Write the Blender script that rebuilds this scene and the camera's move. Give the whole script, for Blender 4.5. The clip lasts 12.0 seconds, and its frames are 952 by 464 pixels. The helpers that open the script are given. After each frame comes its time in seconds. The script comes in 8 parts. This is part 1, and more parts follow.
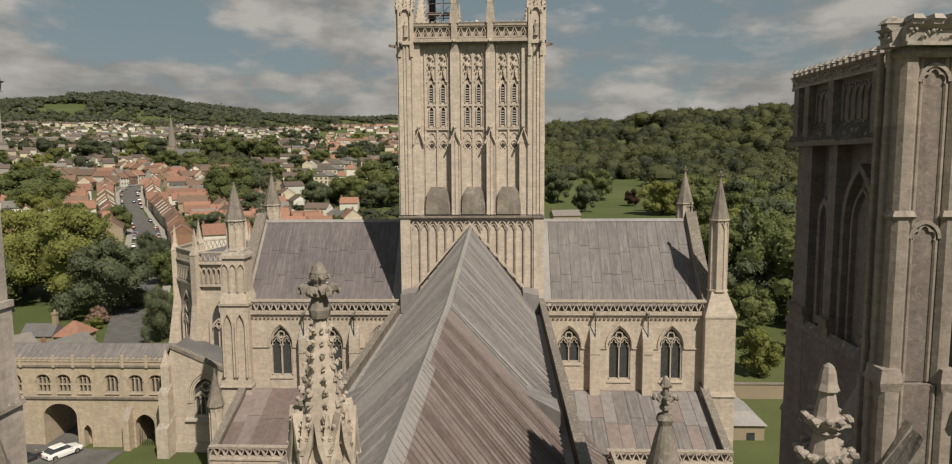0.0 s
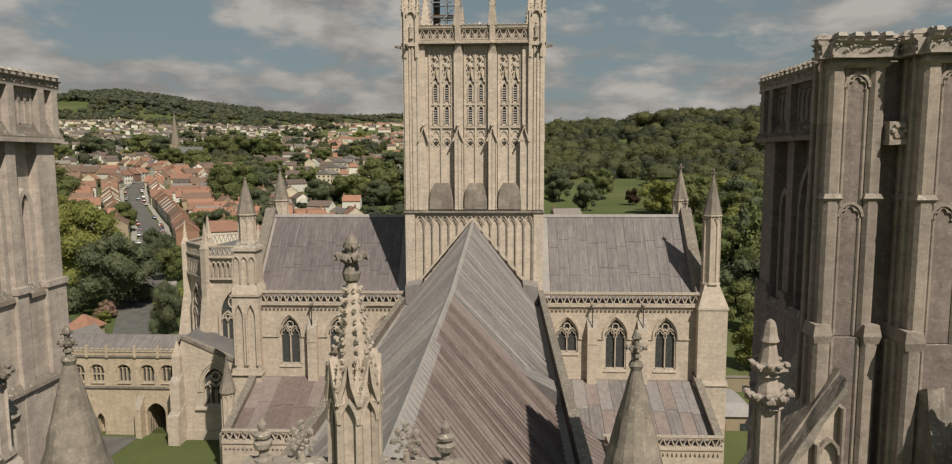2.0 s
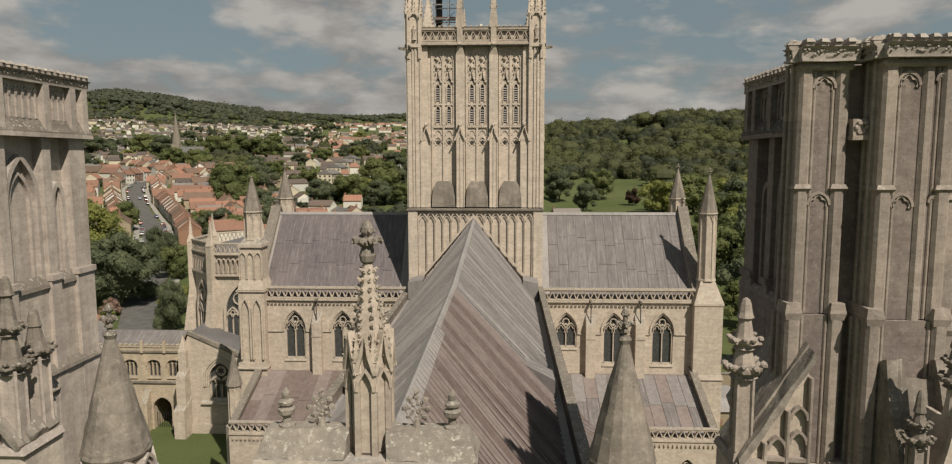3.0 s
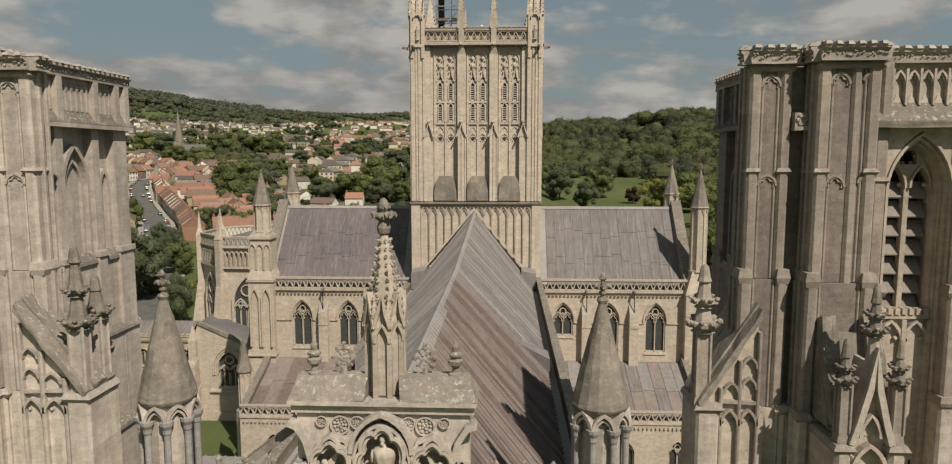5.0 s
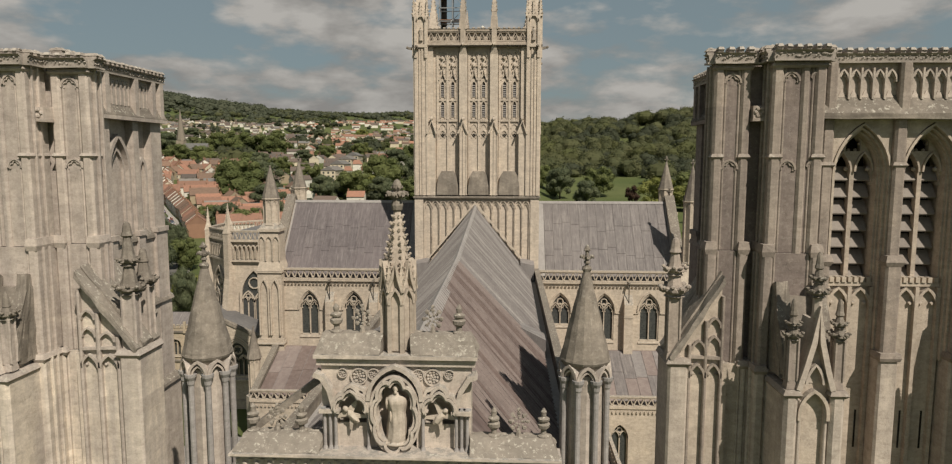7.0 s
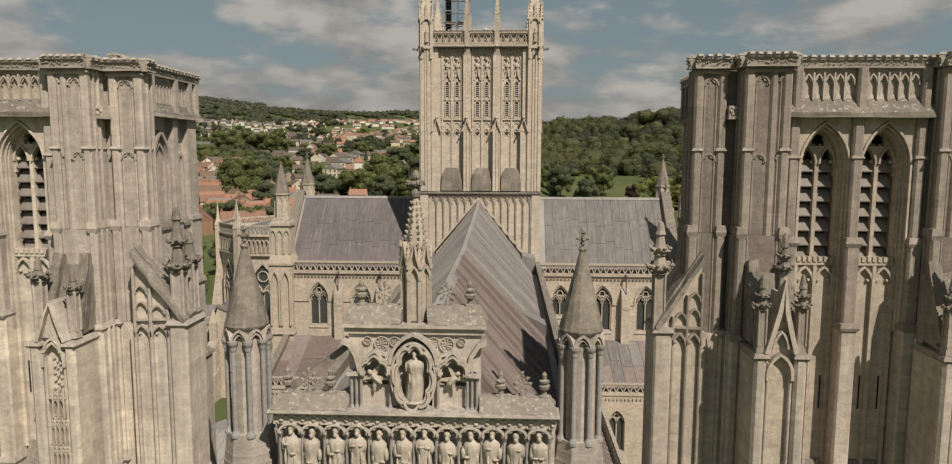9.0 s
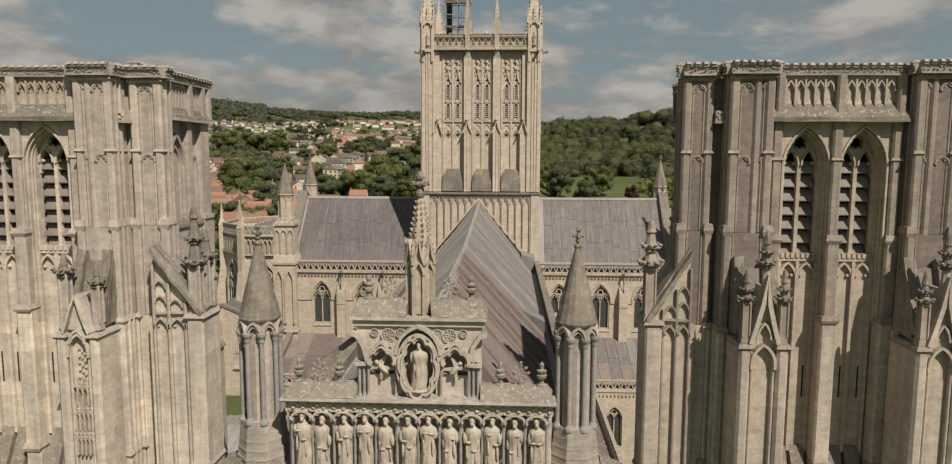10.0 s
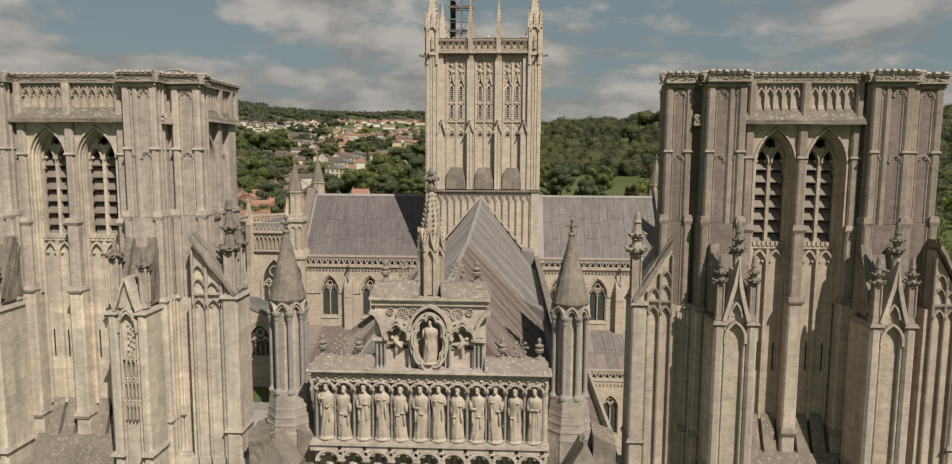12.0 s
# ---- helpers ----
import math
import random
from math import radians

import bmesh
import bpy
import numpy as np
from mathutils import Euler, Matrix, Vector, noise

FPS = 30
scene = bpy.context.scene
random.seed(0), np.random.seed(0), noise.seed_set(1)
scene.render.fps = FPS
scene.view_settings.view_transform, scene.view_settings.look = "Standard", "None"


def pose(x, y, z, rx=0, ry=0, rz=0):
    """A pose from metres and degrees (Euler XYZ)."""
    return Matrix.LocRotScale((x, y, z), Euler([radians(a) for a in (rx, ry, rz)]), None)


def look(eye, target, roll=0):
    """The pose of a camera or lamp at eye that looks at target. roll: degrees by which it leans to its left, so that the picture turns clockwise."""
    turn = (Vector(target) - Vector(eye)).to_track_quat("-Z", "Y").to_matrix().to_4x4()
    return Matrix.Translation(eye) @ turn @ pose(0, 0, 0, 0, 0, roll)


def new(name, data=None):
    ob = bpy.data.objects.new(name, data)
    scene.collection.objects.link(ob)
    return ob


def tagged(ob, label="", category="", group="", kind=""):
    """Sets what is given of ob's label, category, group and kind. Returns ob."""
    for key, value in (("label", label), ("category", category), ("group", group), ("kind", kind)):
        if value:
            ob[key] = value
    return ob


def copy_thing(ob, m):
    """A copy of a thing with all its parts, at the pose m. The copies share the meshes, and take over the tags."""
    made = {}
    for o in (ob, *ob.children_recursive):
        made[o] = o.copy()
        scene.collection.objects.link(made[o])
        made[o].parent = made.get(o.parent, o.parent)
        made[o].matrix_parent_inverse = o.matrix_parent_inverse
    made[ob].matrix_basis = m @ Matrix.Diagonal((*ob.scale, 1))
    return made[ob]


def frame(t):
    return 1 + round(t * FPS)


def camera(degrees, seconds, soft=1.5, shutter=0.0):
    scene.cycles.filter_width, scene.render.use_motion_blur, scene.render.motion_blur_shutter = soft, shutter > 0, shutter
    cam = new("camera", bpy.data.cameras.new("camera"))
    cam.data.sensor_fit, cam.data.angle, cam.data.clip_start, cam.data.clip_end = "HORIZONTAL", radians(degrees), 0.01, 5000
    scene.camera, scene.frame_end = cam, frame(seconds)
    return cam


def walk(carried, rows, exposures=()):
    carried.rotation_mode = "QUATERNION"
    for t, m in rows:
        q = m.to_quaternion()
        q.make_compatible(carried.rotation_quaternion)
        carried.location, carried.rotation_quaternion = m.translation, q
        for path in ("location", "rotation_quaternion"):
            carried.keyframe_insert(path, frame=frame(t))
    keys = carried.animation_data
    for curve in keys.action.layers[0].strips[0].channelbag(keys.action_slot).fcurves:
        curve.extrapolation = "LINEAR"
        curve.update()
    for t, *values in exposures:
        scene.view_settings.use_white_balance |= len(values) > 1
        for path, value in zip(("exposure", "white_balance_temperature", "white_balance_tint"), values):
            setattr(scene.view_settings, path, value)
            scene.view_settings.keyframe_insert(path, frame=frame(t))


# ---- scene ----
cam = camera(70.5, 12.0, soft=1.2)
PATH = [
    (0, (3.244, -11.422, 35.64), (3.161, -9.435, 35.426), -0.4),
    (0.5, (3.261, -12.068, 35.587), (3.177, -10.082, 35.372), -0.3),
    (1, (3.27, -12.685, 35.544), (3.184, -10.699, 35.33), -0.2),
    (1.5, (3.28, -13.323, 35.488), (3.193, -11.336, 35.273), -0.2),
    (2, (3.283, -13.992, 35.466), (3.196, -12.006, 35.249), -0.2),
    (2.5, (3.302, -14.7, 35.428), (3.214, -12.714, 35.212), -0.2),
    (3, (3.261, -15.548, 35.304), (3.173, -13.561, 35.088), -0.1),
    (5, (3.409, -18.424, 34.99), (3.319, -16.438, 34.77), 0.0),
    (5.5, (3.458, -19.138, 34.895), (3.367, -17.153, 34.675), -0.0),
    (6, (3.496, -19.865, 34.796), (3.405, -17.879, 34.576), 0.0),
    (6.5, (3.537, -20.584, 34.695), (3.445, -18.599, 34.475), 0.1),
    (7, (3.528, -21.345, 34.584), (3.436, -19.359, 34.363), 0.1),
    (9, (3.35, -24.318, 34.381), (3.257, -22.333, 34.157), 0.2),
    (9.5, (3.389, -25.044, 34.426), (3.295, -23.059, 34.203), 0.2),
    (10, (3.375, -25.763, 34.432), (3.282, -23.777, 34.21), 0.2),
    (10.5, (3.367, -26.53, 34.408), (3.274, -24.544, 34.186), 0.2),
    (11, (3.347, -27.316, 34.356), (3.253, -25.33, 34.134), 0.2),
    (11.5, (3.325, -28.15, 34.36), (3.232, -26.164, 34.137), 0.3),
    (12, (3.34, -28.98, 34.365), (3.245, -26.994, 34.142), 0.3),
]
walk(cam, [(t, look(e, a, r)) for t, e, a, r in PATH])

# ---- light ----
TO_SUN = Vector((0.42, -0.60, 0.87)).normalized()
sun = new("sun", bpy.data.lights.new("sun", "SUN"))
sun.data.energy, sun.data.angle, sun.data.color = 5.5, radians(0.5), (1.0, 0.91, 0.775)
sun.matrix_world = look(TO_SUN * 100, (0, 0, 0))


def sky_world():
    """Blue summer sky with banks of broken cloud."""
    w = bpy.data.worlds.new("sky")
    scene.world = w
    w.use_nodes = True
    t = w.node_tree
    t.nodes.clear()
    N = lambda k: t.nodes.new(k)
    sky = N("ShaderNodeTexSky")
    sky.sky_type, sky.sun_disc = "NISHITA", False
    sky.sun_elevation = math.asin(TO_SUN.z)
    sky.sun_rotation = math.atan2(TO_SUN.x, TO_SUN.y)
    sky.air_density, sky.dust_density, sky.ozone_density = 1.0, 1.5, 1.5
    co, sep = N("ShaderNodeTexCoord"), N("ShaderNodeSeparateXYZ")
    t.links.new(co.outputs["Generated"], sep.inputs[0])

    def op(kind, a, b):
        n = N("ShaderNodeMath")
        n.operation = kind
        for i, v in enumerate((a, b)):
            if isinstance(v, (int, float)):
                n.inputs[i].default_value = v
            else:
                t.links.new(v, n.inputs[i])
        return n.outputs[0]

    comb = N("ShaderNodeVectorMath")
    comb.operation = "MULTIPLY"
    t.links.new(co.outputs["Generated"], comb.inputs[0])
    comb.inputs[1].default_value = (3.0, 3.0, 8.0)
    big, fine = N("ShaderNodeTexNoise"), N("ShaderNodeTexNoise")
    for n, s, d in ((big, 1.2, 5.0), (fine, 3.6, 10.0)):
        t.links.new(comb.outputs[0], n.inputs["Vector"])
        n.inputs["Scale"].default_value, n.inputs["Detail"].default_value = s, d
        n.inputs["Roughness"].default_value = 0.54
    # cloud banks lie low; overhead the sky is mostly clear
    low = N("ShaderNodeMapRange")
    t.links.new(sep.outputs[2], low.inputs[0])
    for i, v in enumerate((0.05, 0.24, 0.115, -0.02)):
        low.inputs[i + 1].default_value = v
    bank = op("MULTIPLY", sep.outputs[0], -0.08)
    mix = op("ADD", bank, op("ADD", op("ADD", op("MULTIPLY", big.outputs[0], 0.70), op("MULTIPLY", fine.outputs[0], 0.3)), low.outputs[0]))
    ramp = N("ShaderNodeValToRGB")
    ramp.color_ramp.elements[0].position, ramp.color_ramp.elements[1].position = 0.506, 0.592
    t.links.new(mix, ramp.inputs[0])
    shade = N("ShaderNodeValToRGB")
    shade.color_ramp.elements[0].position, shade.color_ramp.elements[1].position = 0.40, 0.66
    shade.color_ramp.elements[0].color, shade.color_ramp.elements[1].color = (2.1, 2.03, 1.92, 1), (3.7, 3.55, 3.3, 1)
    t.links.new(fine.outputs[0], shade.inputs[0])
    dull = N("ShaderNodeMixRGB")
    dull.inputs[0].default_value = 0.85
    dull.inputs[2].default_value = (1.50, 1.86, 1.86, 1)
    t.links.new(sky.outputs[0], dull.inputs[1])
    m = N("ShaderNodeMixRGB")
    t.links.new(ramp.outputs[0], m.inputs[0])
    t.links.new(dull.outputs[0], m.inputs[1])
    t.links.new(shade.outputs[0], m.inputs[2])
    bg, out = N("ShaderNodeBackground"), N("ShaderNodeOutputWorld")
    bg.inputs[1].default_value = 0.118
    t.links.new(m.outputs[0], bg.inputs[0])
    t.links.new(bg.outputs[0], out.inputs[0])


sky_world()


# ---- materials ----
class Mat:
    """A small builder for node materials on world position."""

    def __init__(self, name, rough=0.85, metal=0.0, spec=0.3):
        self.m = bpy.data.materials.new(name)
        self.m.use_nodes = True
        self.t = self.m.node_tree
        self.b = self.t.nodes["Principled BSDF"]
        self.b.inputs["Roughness"].default_value = rough
        self.b.inputs["Metallic"].default_value = metal
        self.b.inputs["Specular IOR Level"].default_value = spec
        self.geo = self.n("ShaderNodeNewGeometry")
        self.pos = self.geo.outputs["Position"]

    def n(self, kind):
        return self.t.nodes.new(kind)

    def put(self, sock, v):
        if hasattr(v, "links"):
            self.t.links.new(v, sock)
        else:
            sock.default_value = v

    def scaled(self, sx, sy, sz, src=None):
        k = self.n("ShaderNodeVectorMath")
        k.operation = "MULTIPLY"
        self.put(k.inputs[0], src or self.pos)
        k.inputs[1].default_value = (sx, sy, sz)
        return k.outputs[0]

    def noise(self, scale, detail=4.0, rough=0.6, vec=None):
        k = self.n("ShaderNodeTexNoise")
        self.put(k.inputs["Vector"], vec or self.pos)
        k.inputs["Scale"].default_value, k.inputs["Detail"].default_value, k.inputs["Roughness"].default_value = scale, detail, rough
        return k.outputs[0]

    def ramp(self, v, lo, hi, a=(0, 0, 0, 1), b=(1, 1, 1, 1)):
        k = self.n("ShaderNodeValToRGB")
        e = k.color_ramp.elements
        e[0].position, e[1].position, e[0].color, e[1].color = lo, hi, a, b
        self.put(k.inputs[0], v)
        return k.outputs[0]

    def math(self, kind, a, b=0.0):
        k = self.n("ShaderNodeMath")
        k.operation = kind
        self.put(k.inputs[0], a)
        self.put(k.inputs[1], b)
        return k.outputs[0]

    def mix(self, f, a, b, kind="MIX"):
        k = self.n("ShaderNodeMixRGB")
        k.blend_type = kind
        self.put(k.inputs[0], f)
        self.put(k.inputs[1], a)
        self.put(k.inputs[2], b)
        return k.outputs[0]

    def rnd(self):
        return self.n("ShaderNodeObjectInfo").outputs["Random"]

    def island(self):
        return self.geo.outputs["Random Per Island"]

    def up(self):
        s = self.n("ShaderNodeSeparateXYZ")
        self.t.links.new(self.geo.outputs["Normal"], s.inputs[0])
        return s.outputs[2]

    def bump(self, h, strength=0.4, dist=0.05):
        k = self.n("ShaderNodeBump")
        k.inputs["Strength"].default_value, k.inputs["Distance"].default_value = strength, dist
        self.put(k.inputs["Height"], h)
        self.t.links.new(k.outputs[0], self.b.inputs["Normal"])

    def colour(self, c):
        self.put(self.b.inputs["Base Color"], c)
        return self.m


def c4(r, g, b):
    return (r, g, b, 1)


def stone(name, base, dark, lichen, course=0.27, length=0.62, dirt=0.5, grime=0.5, patchy=0.55):
    """Coursed limestone: blocks of uneven tone, rain streaks, grey lichen on what faces the sky."""
    base, dark, lichen = [(r * 0.985, g, b * 1.085) for r, g, b in (base, dark, lichen)]
    m = Mat(name, 0.92, spec=0.15)
    s = m.n("ShaderNodeSeparateXYZ")
    m.t.links.new(m.pos, s.inputs[0])
    k = m.n("ShaderNodeCombineXYZ")
    m.put(k.inputs[0], m.math("ADD", s.outputs[0], s.outputs[1]))
    m.put(k.inputs[1], s.outputs[2])
    br = m.n("ShaderNodeTexBrick")
    m.put(br.inputs["Vector"], k.outputs[0])
    br.inputs["Scale"].default_value = 1.0
    br.inputs["Brick Width"].default_value, br.inputs["Row Height"].default_value = length, course
    br.inputs["Mortar Size"].default_value, br.inputs["Mortar Smooth"].default_value = 0.010, 0.8
    br.inputs["Color1"].default_value = c4(*[v * 1.05 for v in base])
    br.inputs["Color2"].default_value = c4(*[v * 0.93 for v in base])
    br.inputs["Mortar"].default_value = c4(*[v * 0.93 for v in base])
    streak = m.ramp(m.noise(1.0, 5, 0.62, m.scaled(2.1, 2.1, 0.20)), 0.42, 0.66)
    blot = m.ramp(m.noise(0.42, 7, 0.68), 0.40, 0.64)
    patch = m.n("ShaderNodeTexBrick")
    m.put(patch.inputs["Vector"], k.outputs[0])
    for key, v in (("Scale", 1.0), ("Brick Width", length * 1.9), ("Row Height", course * 2), ("Mortar Size", 0.0)):
        patch.inputs[key].default_value = v
    patch.inputs["Color1"].default_value, patch.inputs["Color2"].default_value = c4(1.16, 1.15, 1.12), c4(0.80, 0.79, 0.79)
    fine = m.noise(14.0, 4, 0.7)
    pits = m.ramp(m.noise(5.0, 5, 0.75), 0.30, 0.46)
    c = m.mix(m.math("MULTIPLY", m.ramp(m.noise(0.7, 3, 0.5), 0.4, 0.6), patchy), br.outputs["Color"], patch.outputs["Color"], "MULTIPLY")
    c = m.mix(m.math("MULTIPLY", streak, dirt), c, c4(*dark))
    c = m.mix(m.math("MULTIPLY", blot, grime), c, c4(*[v * 1.1 for v in dark]))
    c = m.mix(0.2, c, m.ramp(fine, 0.33, 0.68, c4(0.5, 0.5, 0.51), c4(1.36, 1.35, 1.33)), "MULTIPLY")
    mid = m.noise(1.0, 6, 0.7, m.scaled(2.4, 2.4, 4.2))
    c = m.mix(0.5, c, m.ramp(mid, 0.34, 0.66, c4(0.66, 0.65, 0.64), c4(1.26, 1.26, 1.27)), "MULTIPLY")
    c = m.mix(0.35, c, m.mix(pits, c4(0.5, 0.49, 0.48), c4(1.05, 1.05, 1.05)), "MULTIPLY")
    spots = m.ramp(m.noise(3.2, 6, 0.75), 0.44, 0.58)
    pale = m.ramp(m.noise(7.0, 4, 0.7), 0.56, 0.63)
    top = m.math("MULTIPLY", m.ramp(m.up(), 0.25, 0.6), m.math("ADD", m.math("MULTIPLY", spots, 0.6), 0.35))
    c = m.mix(top, c, c4(*lichen))
    c = m.mix(m.math("MULTIPLY", pale, m.math("ADD", m.math("MULTIPLY", top, 0.7), 0.12)), c, c4(0.48, 0.455, 0.395))
    m.bump(m.math("ADD", m.math("MULTIPLY", br.outputs["Fac"], -0.07), m.math("ADD", m.math("MULTIPLY", fine, 0.6), m.math("ADD", m.math("MULTIPLY", pits, 0.5), m.math("MULTIPLY", blot, 0.6)))), 0.24, 0.05)
    return m.colour(c)


STONE = stone("tower limestone", (0.55, 0.468, 0.358), (0.365, 0.312, 0.245), (0.22, 0.19, 0.165), dirt=0.45, grime=0.40)
STONE_W = stone("weathered front limestone", (0.55, 0.475, 0.378), (0.32, 0.278, 0.228), (0.23, 0.215, 0.185), dirt=0.65, grime=0.5, patchy=0.8)
STONE_R = stone("dark streaked tower limestone", (0.325, 0.272, 0.214), (0.185, 0.155, 0.127), (0.235, 0.205, 0.167), dirt=0.7, grime=0.5, patchy=0.9)
STONE_P = stone("dark brown sunk panel limestone", (0.222, 0.182, 0.150), (0.138, 0.113, 0.096), (0.218, 0.187, 0.154), dirt=0.75, grime=0.45, patchy=0.8)
STONE_U = stone("streaked tower limestone", (0.49, 0.42, 0.338), (0.285, 0.245, 0.205), (0.27, 0.24, 0.20), dirt=0.75, grime=0.6)
STONE_L = stone("bleached tower limestone", (0.615, 0.535, 0.415), (0.33, 0.285, 0.24), (0.30, 0.268, 0.22), dirt=0.7, grime=0.5, patchy=1.0)
LICHEN = stone("speckled lichened coping", (0.30, 0.262, 0.208), (0.125, 0.108, 0.087), (0.205, 0.18, 0.142), course=9, length=9, dirt=0.5, grime=0.7)
COPING = stone("pale grey coping stone", (0.37, 0.325, 0.265), (0.23, 0.20, 0.165), (0.36, 0.325, 0.265), dirt=0.5, grime=0.6)
STONE_Q = stone("grey lower rib limestone", (0.49, 0.42, 0.332), (0.28, 0.24, 0.195), (0.25, 0.22, 0.18), dirt=0.65, grime=0.5)
STONE_M = stone("brown tower limestone", (0.475, 0.40, 0.305), (0.29, 0.244, 0.19), (0.21, 0.185, 0.15), dirt=0.6, grime=0.5)
# South tower's flank: grime plus the sunless side's shade, both in the colour.
STONE_S = stone("sooty limestone darkened for shade", (0.225, 0.188, 0.157), (0.15, 0.126, 0.107), (0.15, 0.129, 0.107), dirt=0.7, grime=0.6)
SOOT_SHADE = stone("black stone for sooty sill and shaded parapet", (0.14, 0.12, 0.098), (0.055, 0.048, 0.04), (0.07, 0.061, 0.05), dirt=0.7, grime=0.7)
STONE_N = stone("transept limestone", (0.495, 0.418, 0.315), (0.325, 0.278, 0.217), (0.21, 0.195, 0.165), dirt=0.40, grime=0.35)
ROUGH = stone("lichened coping stone", (0.27, 0.232, 0.18), (0.12, 0.104, 0.083), (0.15, 0.13, 0.102), dirt=0.6, grime=0.8)
GATE = stone("gatehouse limestone", (0.46, 0.375, 0.255), (0.27, 0.225, 0.165), (0.22, 0.20, 0.165), dirt=0.35, grime=0.3)
CARVED = stone("carved statue stone", (0.49, 0.42, 0.325), (0.28, 0.24, 0.19), (0.36, 0.315, 0.248), course=9, length=9, dirt=0.5, grime=0.55)
SHAFT = stone("grey marble shaft", (0.32, 0.295, 0.262), (0.22, 0.205, 0.185), (0.2, 0.2, 0.19), course=2.1, length=9, dirt=0.4, grime=0.3)


def lead(name, a, b, pale, run=None):
    """Weathered lead; run: the stretch of the pale wash lines down the slope."""
    m = Mat(name, 0.68, 0.0, 0.22)
    big = m.ramp(m.noise(0.22, 5, 0.6), 0.35, 0.65)
    streak = m.ramp(m.noise(1.0, 6, 0.65, m.scaled(2.3, 2.3, 0.5)), 0.40, 0.75)
    c = m.mix(big, c4(*a), c4(*b))
    c = m.mix(m.math("MULTIPLY", streak, 0.45), c, c4(*pale))
    c = m.mix(0.4, c, m.ramp(m.rnd(), 0.0, 1.0, c4(0.82, 0.82, 0.83), c4(1.1, 1.09, 1.08)), "MULTIPLY")
    if run:
        wash = m.ramp(m.noise(1.0, 7, 0.72, m.scaled(*run)), 0.50, 0.66)
        c = m.mix(m.math("MULTIPLY", wash, 0.55), c, c4(*[v * 1.25 for v in pale]))
        c = m.mix(0.5, c, m.ramp(m.noise(1.3, 6, 0.7, m.scaled(*run)), 0.36, 0.5, c4(0.66, 0.65, 0.66), c4(1.06, 1.06, 1.06)), "MULTIPLY")
    c = m.mix(0.4, c, m.ramp(m.noise(9, 4, 0.7), 0.3, 0.7, c4(0.7, 0.7, 0.7), c4(1.2, 1.2, 1.2)), "MULTIPLY")
    m.bump(m.noise(2.5, 4, 0.6), 0.25, 0.04)
    return m.colour(c)


LEAD_G = lead("grey lead", (0.20, 0.185, 0.18), (0.165, 0.15, 0.148), (0.33, 0.31, 0.295))
LEAD_B = lead("brown old lead", (0.145, 0.110, 0.100), (0.115, 0.088, 0.082), (0.24, 0.20, 0.185))
LEAD_R = lead("paler brown lead", (0.205, 0.168, 0.157), (0.16, 0.128, 0.12), (0.30, 0.26, 0.24))
LEAD_T = lead("transept lead", (0.150, 0.136, 0.133), (0.120, 0.108, 0.107), (0.23, 0.21, 0.20), (5.0, 0.35, 0.35))
LEAD_N = lead("purple-grey lead", (0.128, 0.110, 0.113), (0.100, 0.087, 0.090), (0.19, 0.172, 0.17), (5.0, 0.35, 0.35))
LEAD_VG = lead("grey nave lead", (0.185, 0.170, 0.165), (0.15, 0.137, 0.134), (0.30, 0.285, 0.27), (0.35, 2.2, 0.35))
LEAD_VB = lead("brown nave lead", (0.118, 0.088, 0.082), (0.090, 0.068, 0.064), (0.20, 0.165, 0.155), (0.35, 2.2, 0.35))
LEAD_P = lead("pale lead", (0.27, 0.255, 0.245), (0.22, 0.205, 0.2), (0.37, 0.35, 0.335))
LOUVRE = lead("stone louvre slate", (0.205, 0.178, 0.158), (0.15, 0.13, 0.115), (0.30, 0.27, 0.24))
SLATE = lead("slate", (0.13, 0.125, 0.125), (0.10, 0.098, 0.10), (0.2, 0.19, 0.185))


def glass(name):
    m = Mat(name, 0.25, 0.0, 0.5)
    v = m.n("ShaderNodeTexBrick")
    s = m.n("ShaderNodeSeparateXYZ")
    m.t.links.new(m.pos, s.inputs[0])
    k = m.n("ShaderNodeCombineXYZ")
    m.put(k.inputs[0], m.math("ADD", s.outputs[0], s.outputs[1]))
    m.put(k.inputs[1], s.outputs[2])
    m.put(v.inputs["Vector"], k.outputs[0])
    v.inputs["Scale"].default_value, v.inputs["Brick Width"].default_value, v.inputs["Row Height"].default_value = 1, 0.16, 0.2
    v.inputs["Mortar Size"].default_value = 0.012
    v.inputs["Color1"].default_value, v.inputs["Color2"].default_value = c4(0.06, 0.063, 0.062), c4(0.035, 0.038, 0.04)
    v.inputs["Mortar"].default_value = c4(0.07, 0.07, 0.067)
    m.bump(m.noise(4, 2), 0.25, 0.02)
    return m.colour(v.outputs["Color"])


GLASS = glass("leaded window glass")
# Near-black colour standing for unlit insides of openings; also pipes and bars.
DARK = Mat("near-black for voids and ironwork", 0.95, spec=0.05)
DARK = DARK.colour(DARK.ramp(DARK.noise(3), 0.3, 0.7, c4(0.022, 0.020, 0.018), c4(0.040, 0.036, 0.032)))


# ---- building blocks ----
FLIP = [Matrix.Identity(4)]
PLAN = [None]  # the widths of a tower that is not the mirror of its twin


def lerp_table(x, table):
    for (a, p), (b, q) in zip(table, table[1:]):
        if x <= b:
            f = min(max((x - a) / (b - a), 0.0), 1.0)
            f = f * f * (3 - 2 * f)
            return p + (q - p) * f
    return table[-1][1]


def plan_x(x, table):
    """Straight from mark to mark."""
    for (a, p), (b, q) in zip(table, table[1:]):
        if x <= b:
            return p + (q - p) * (x - a) / (b - a)
    return x + table[-1][1] - table[-1][0]


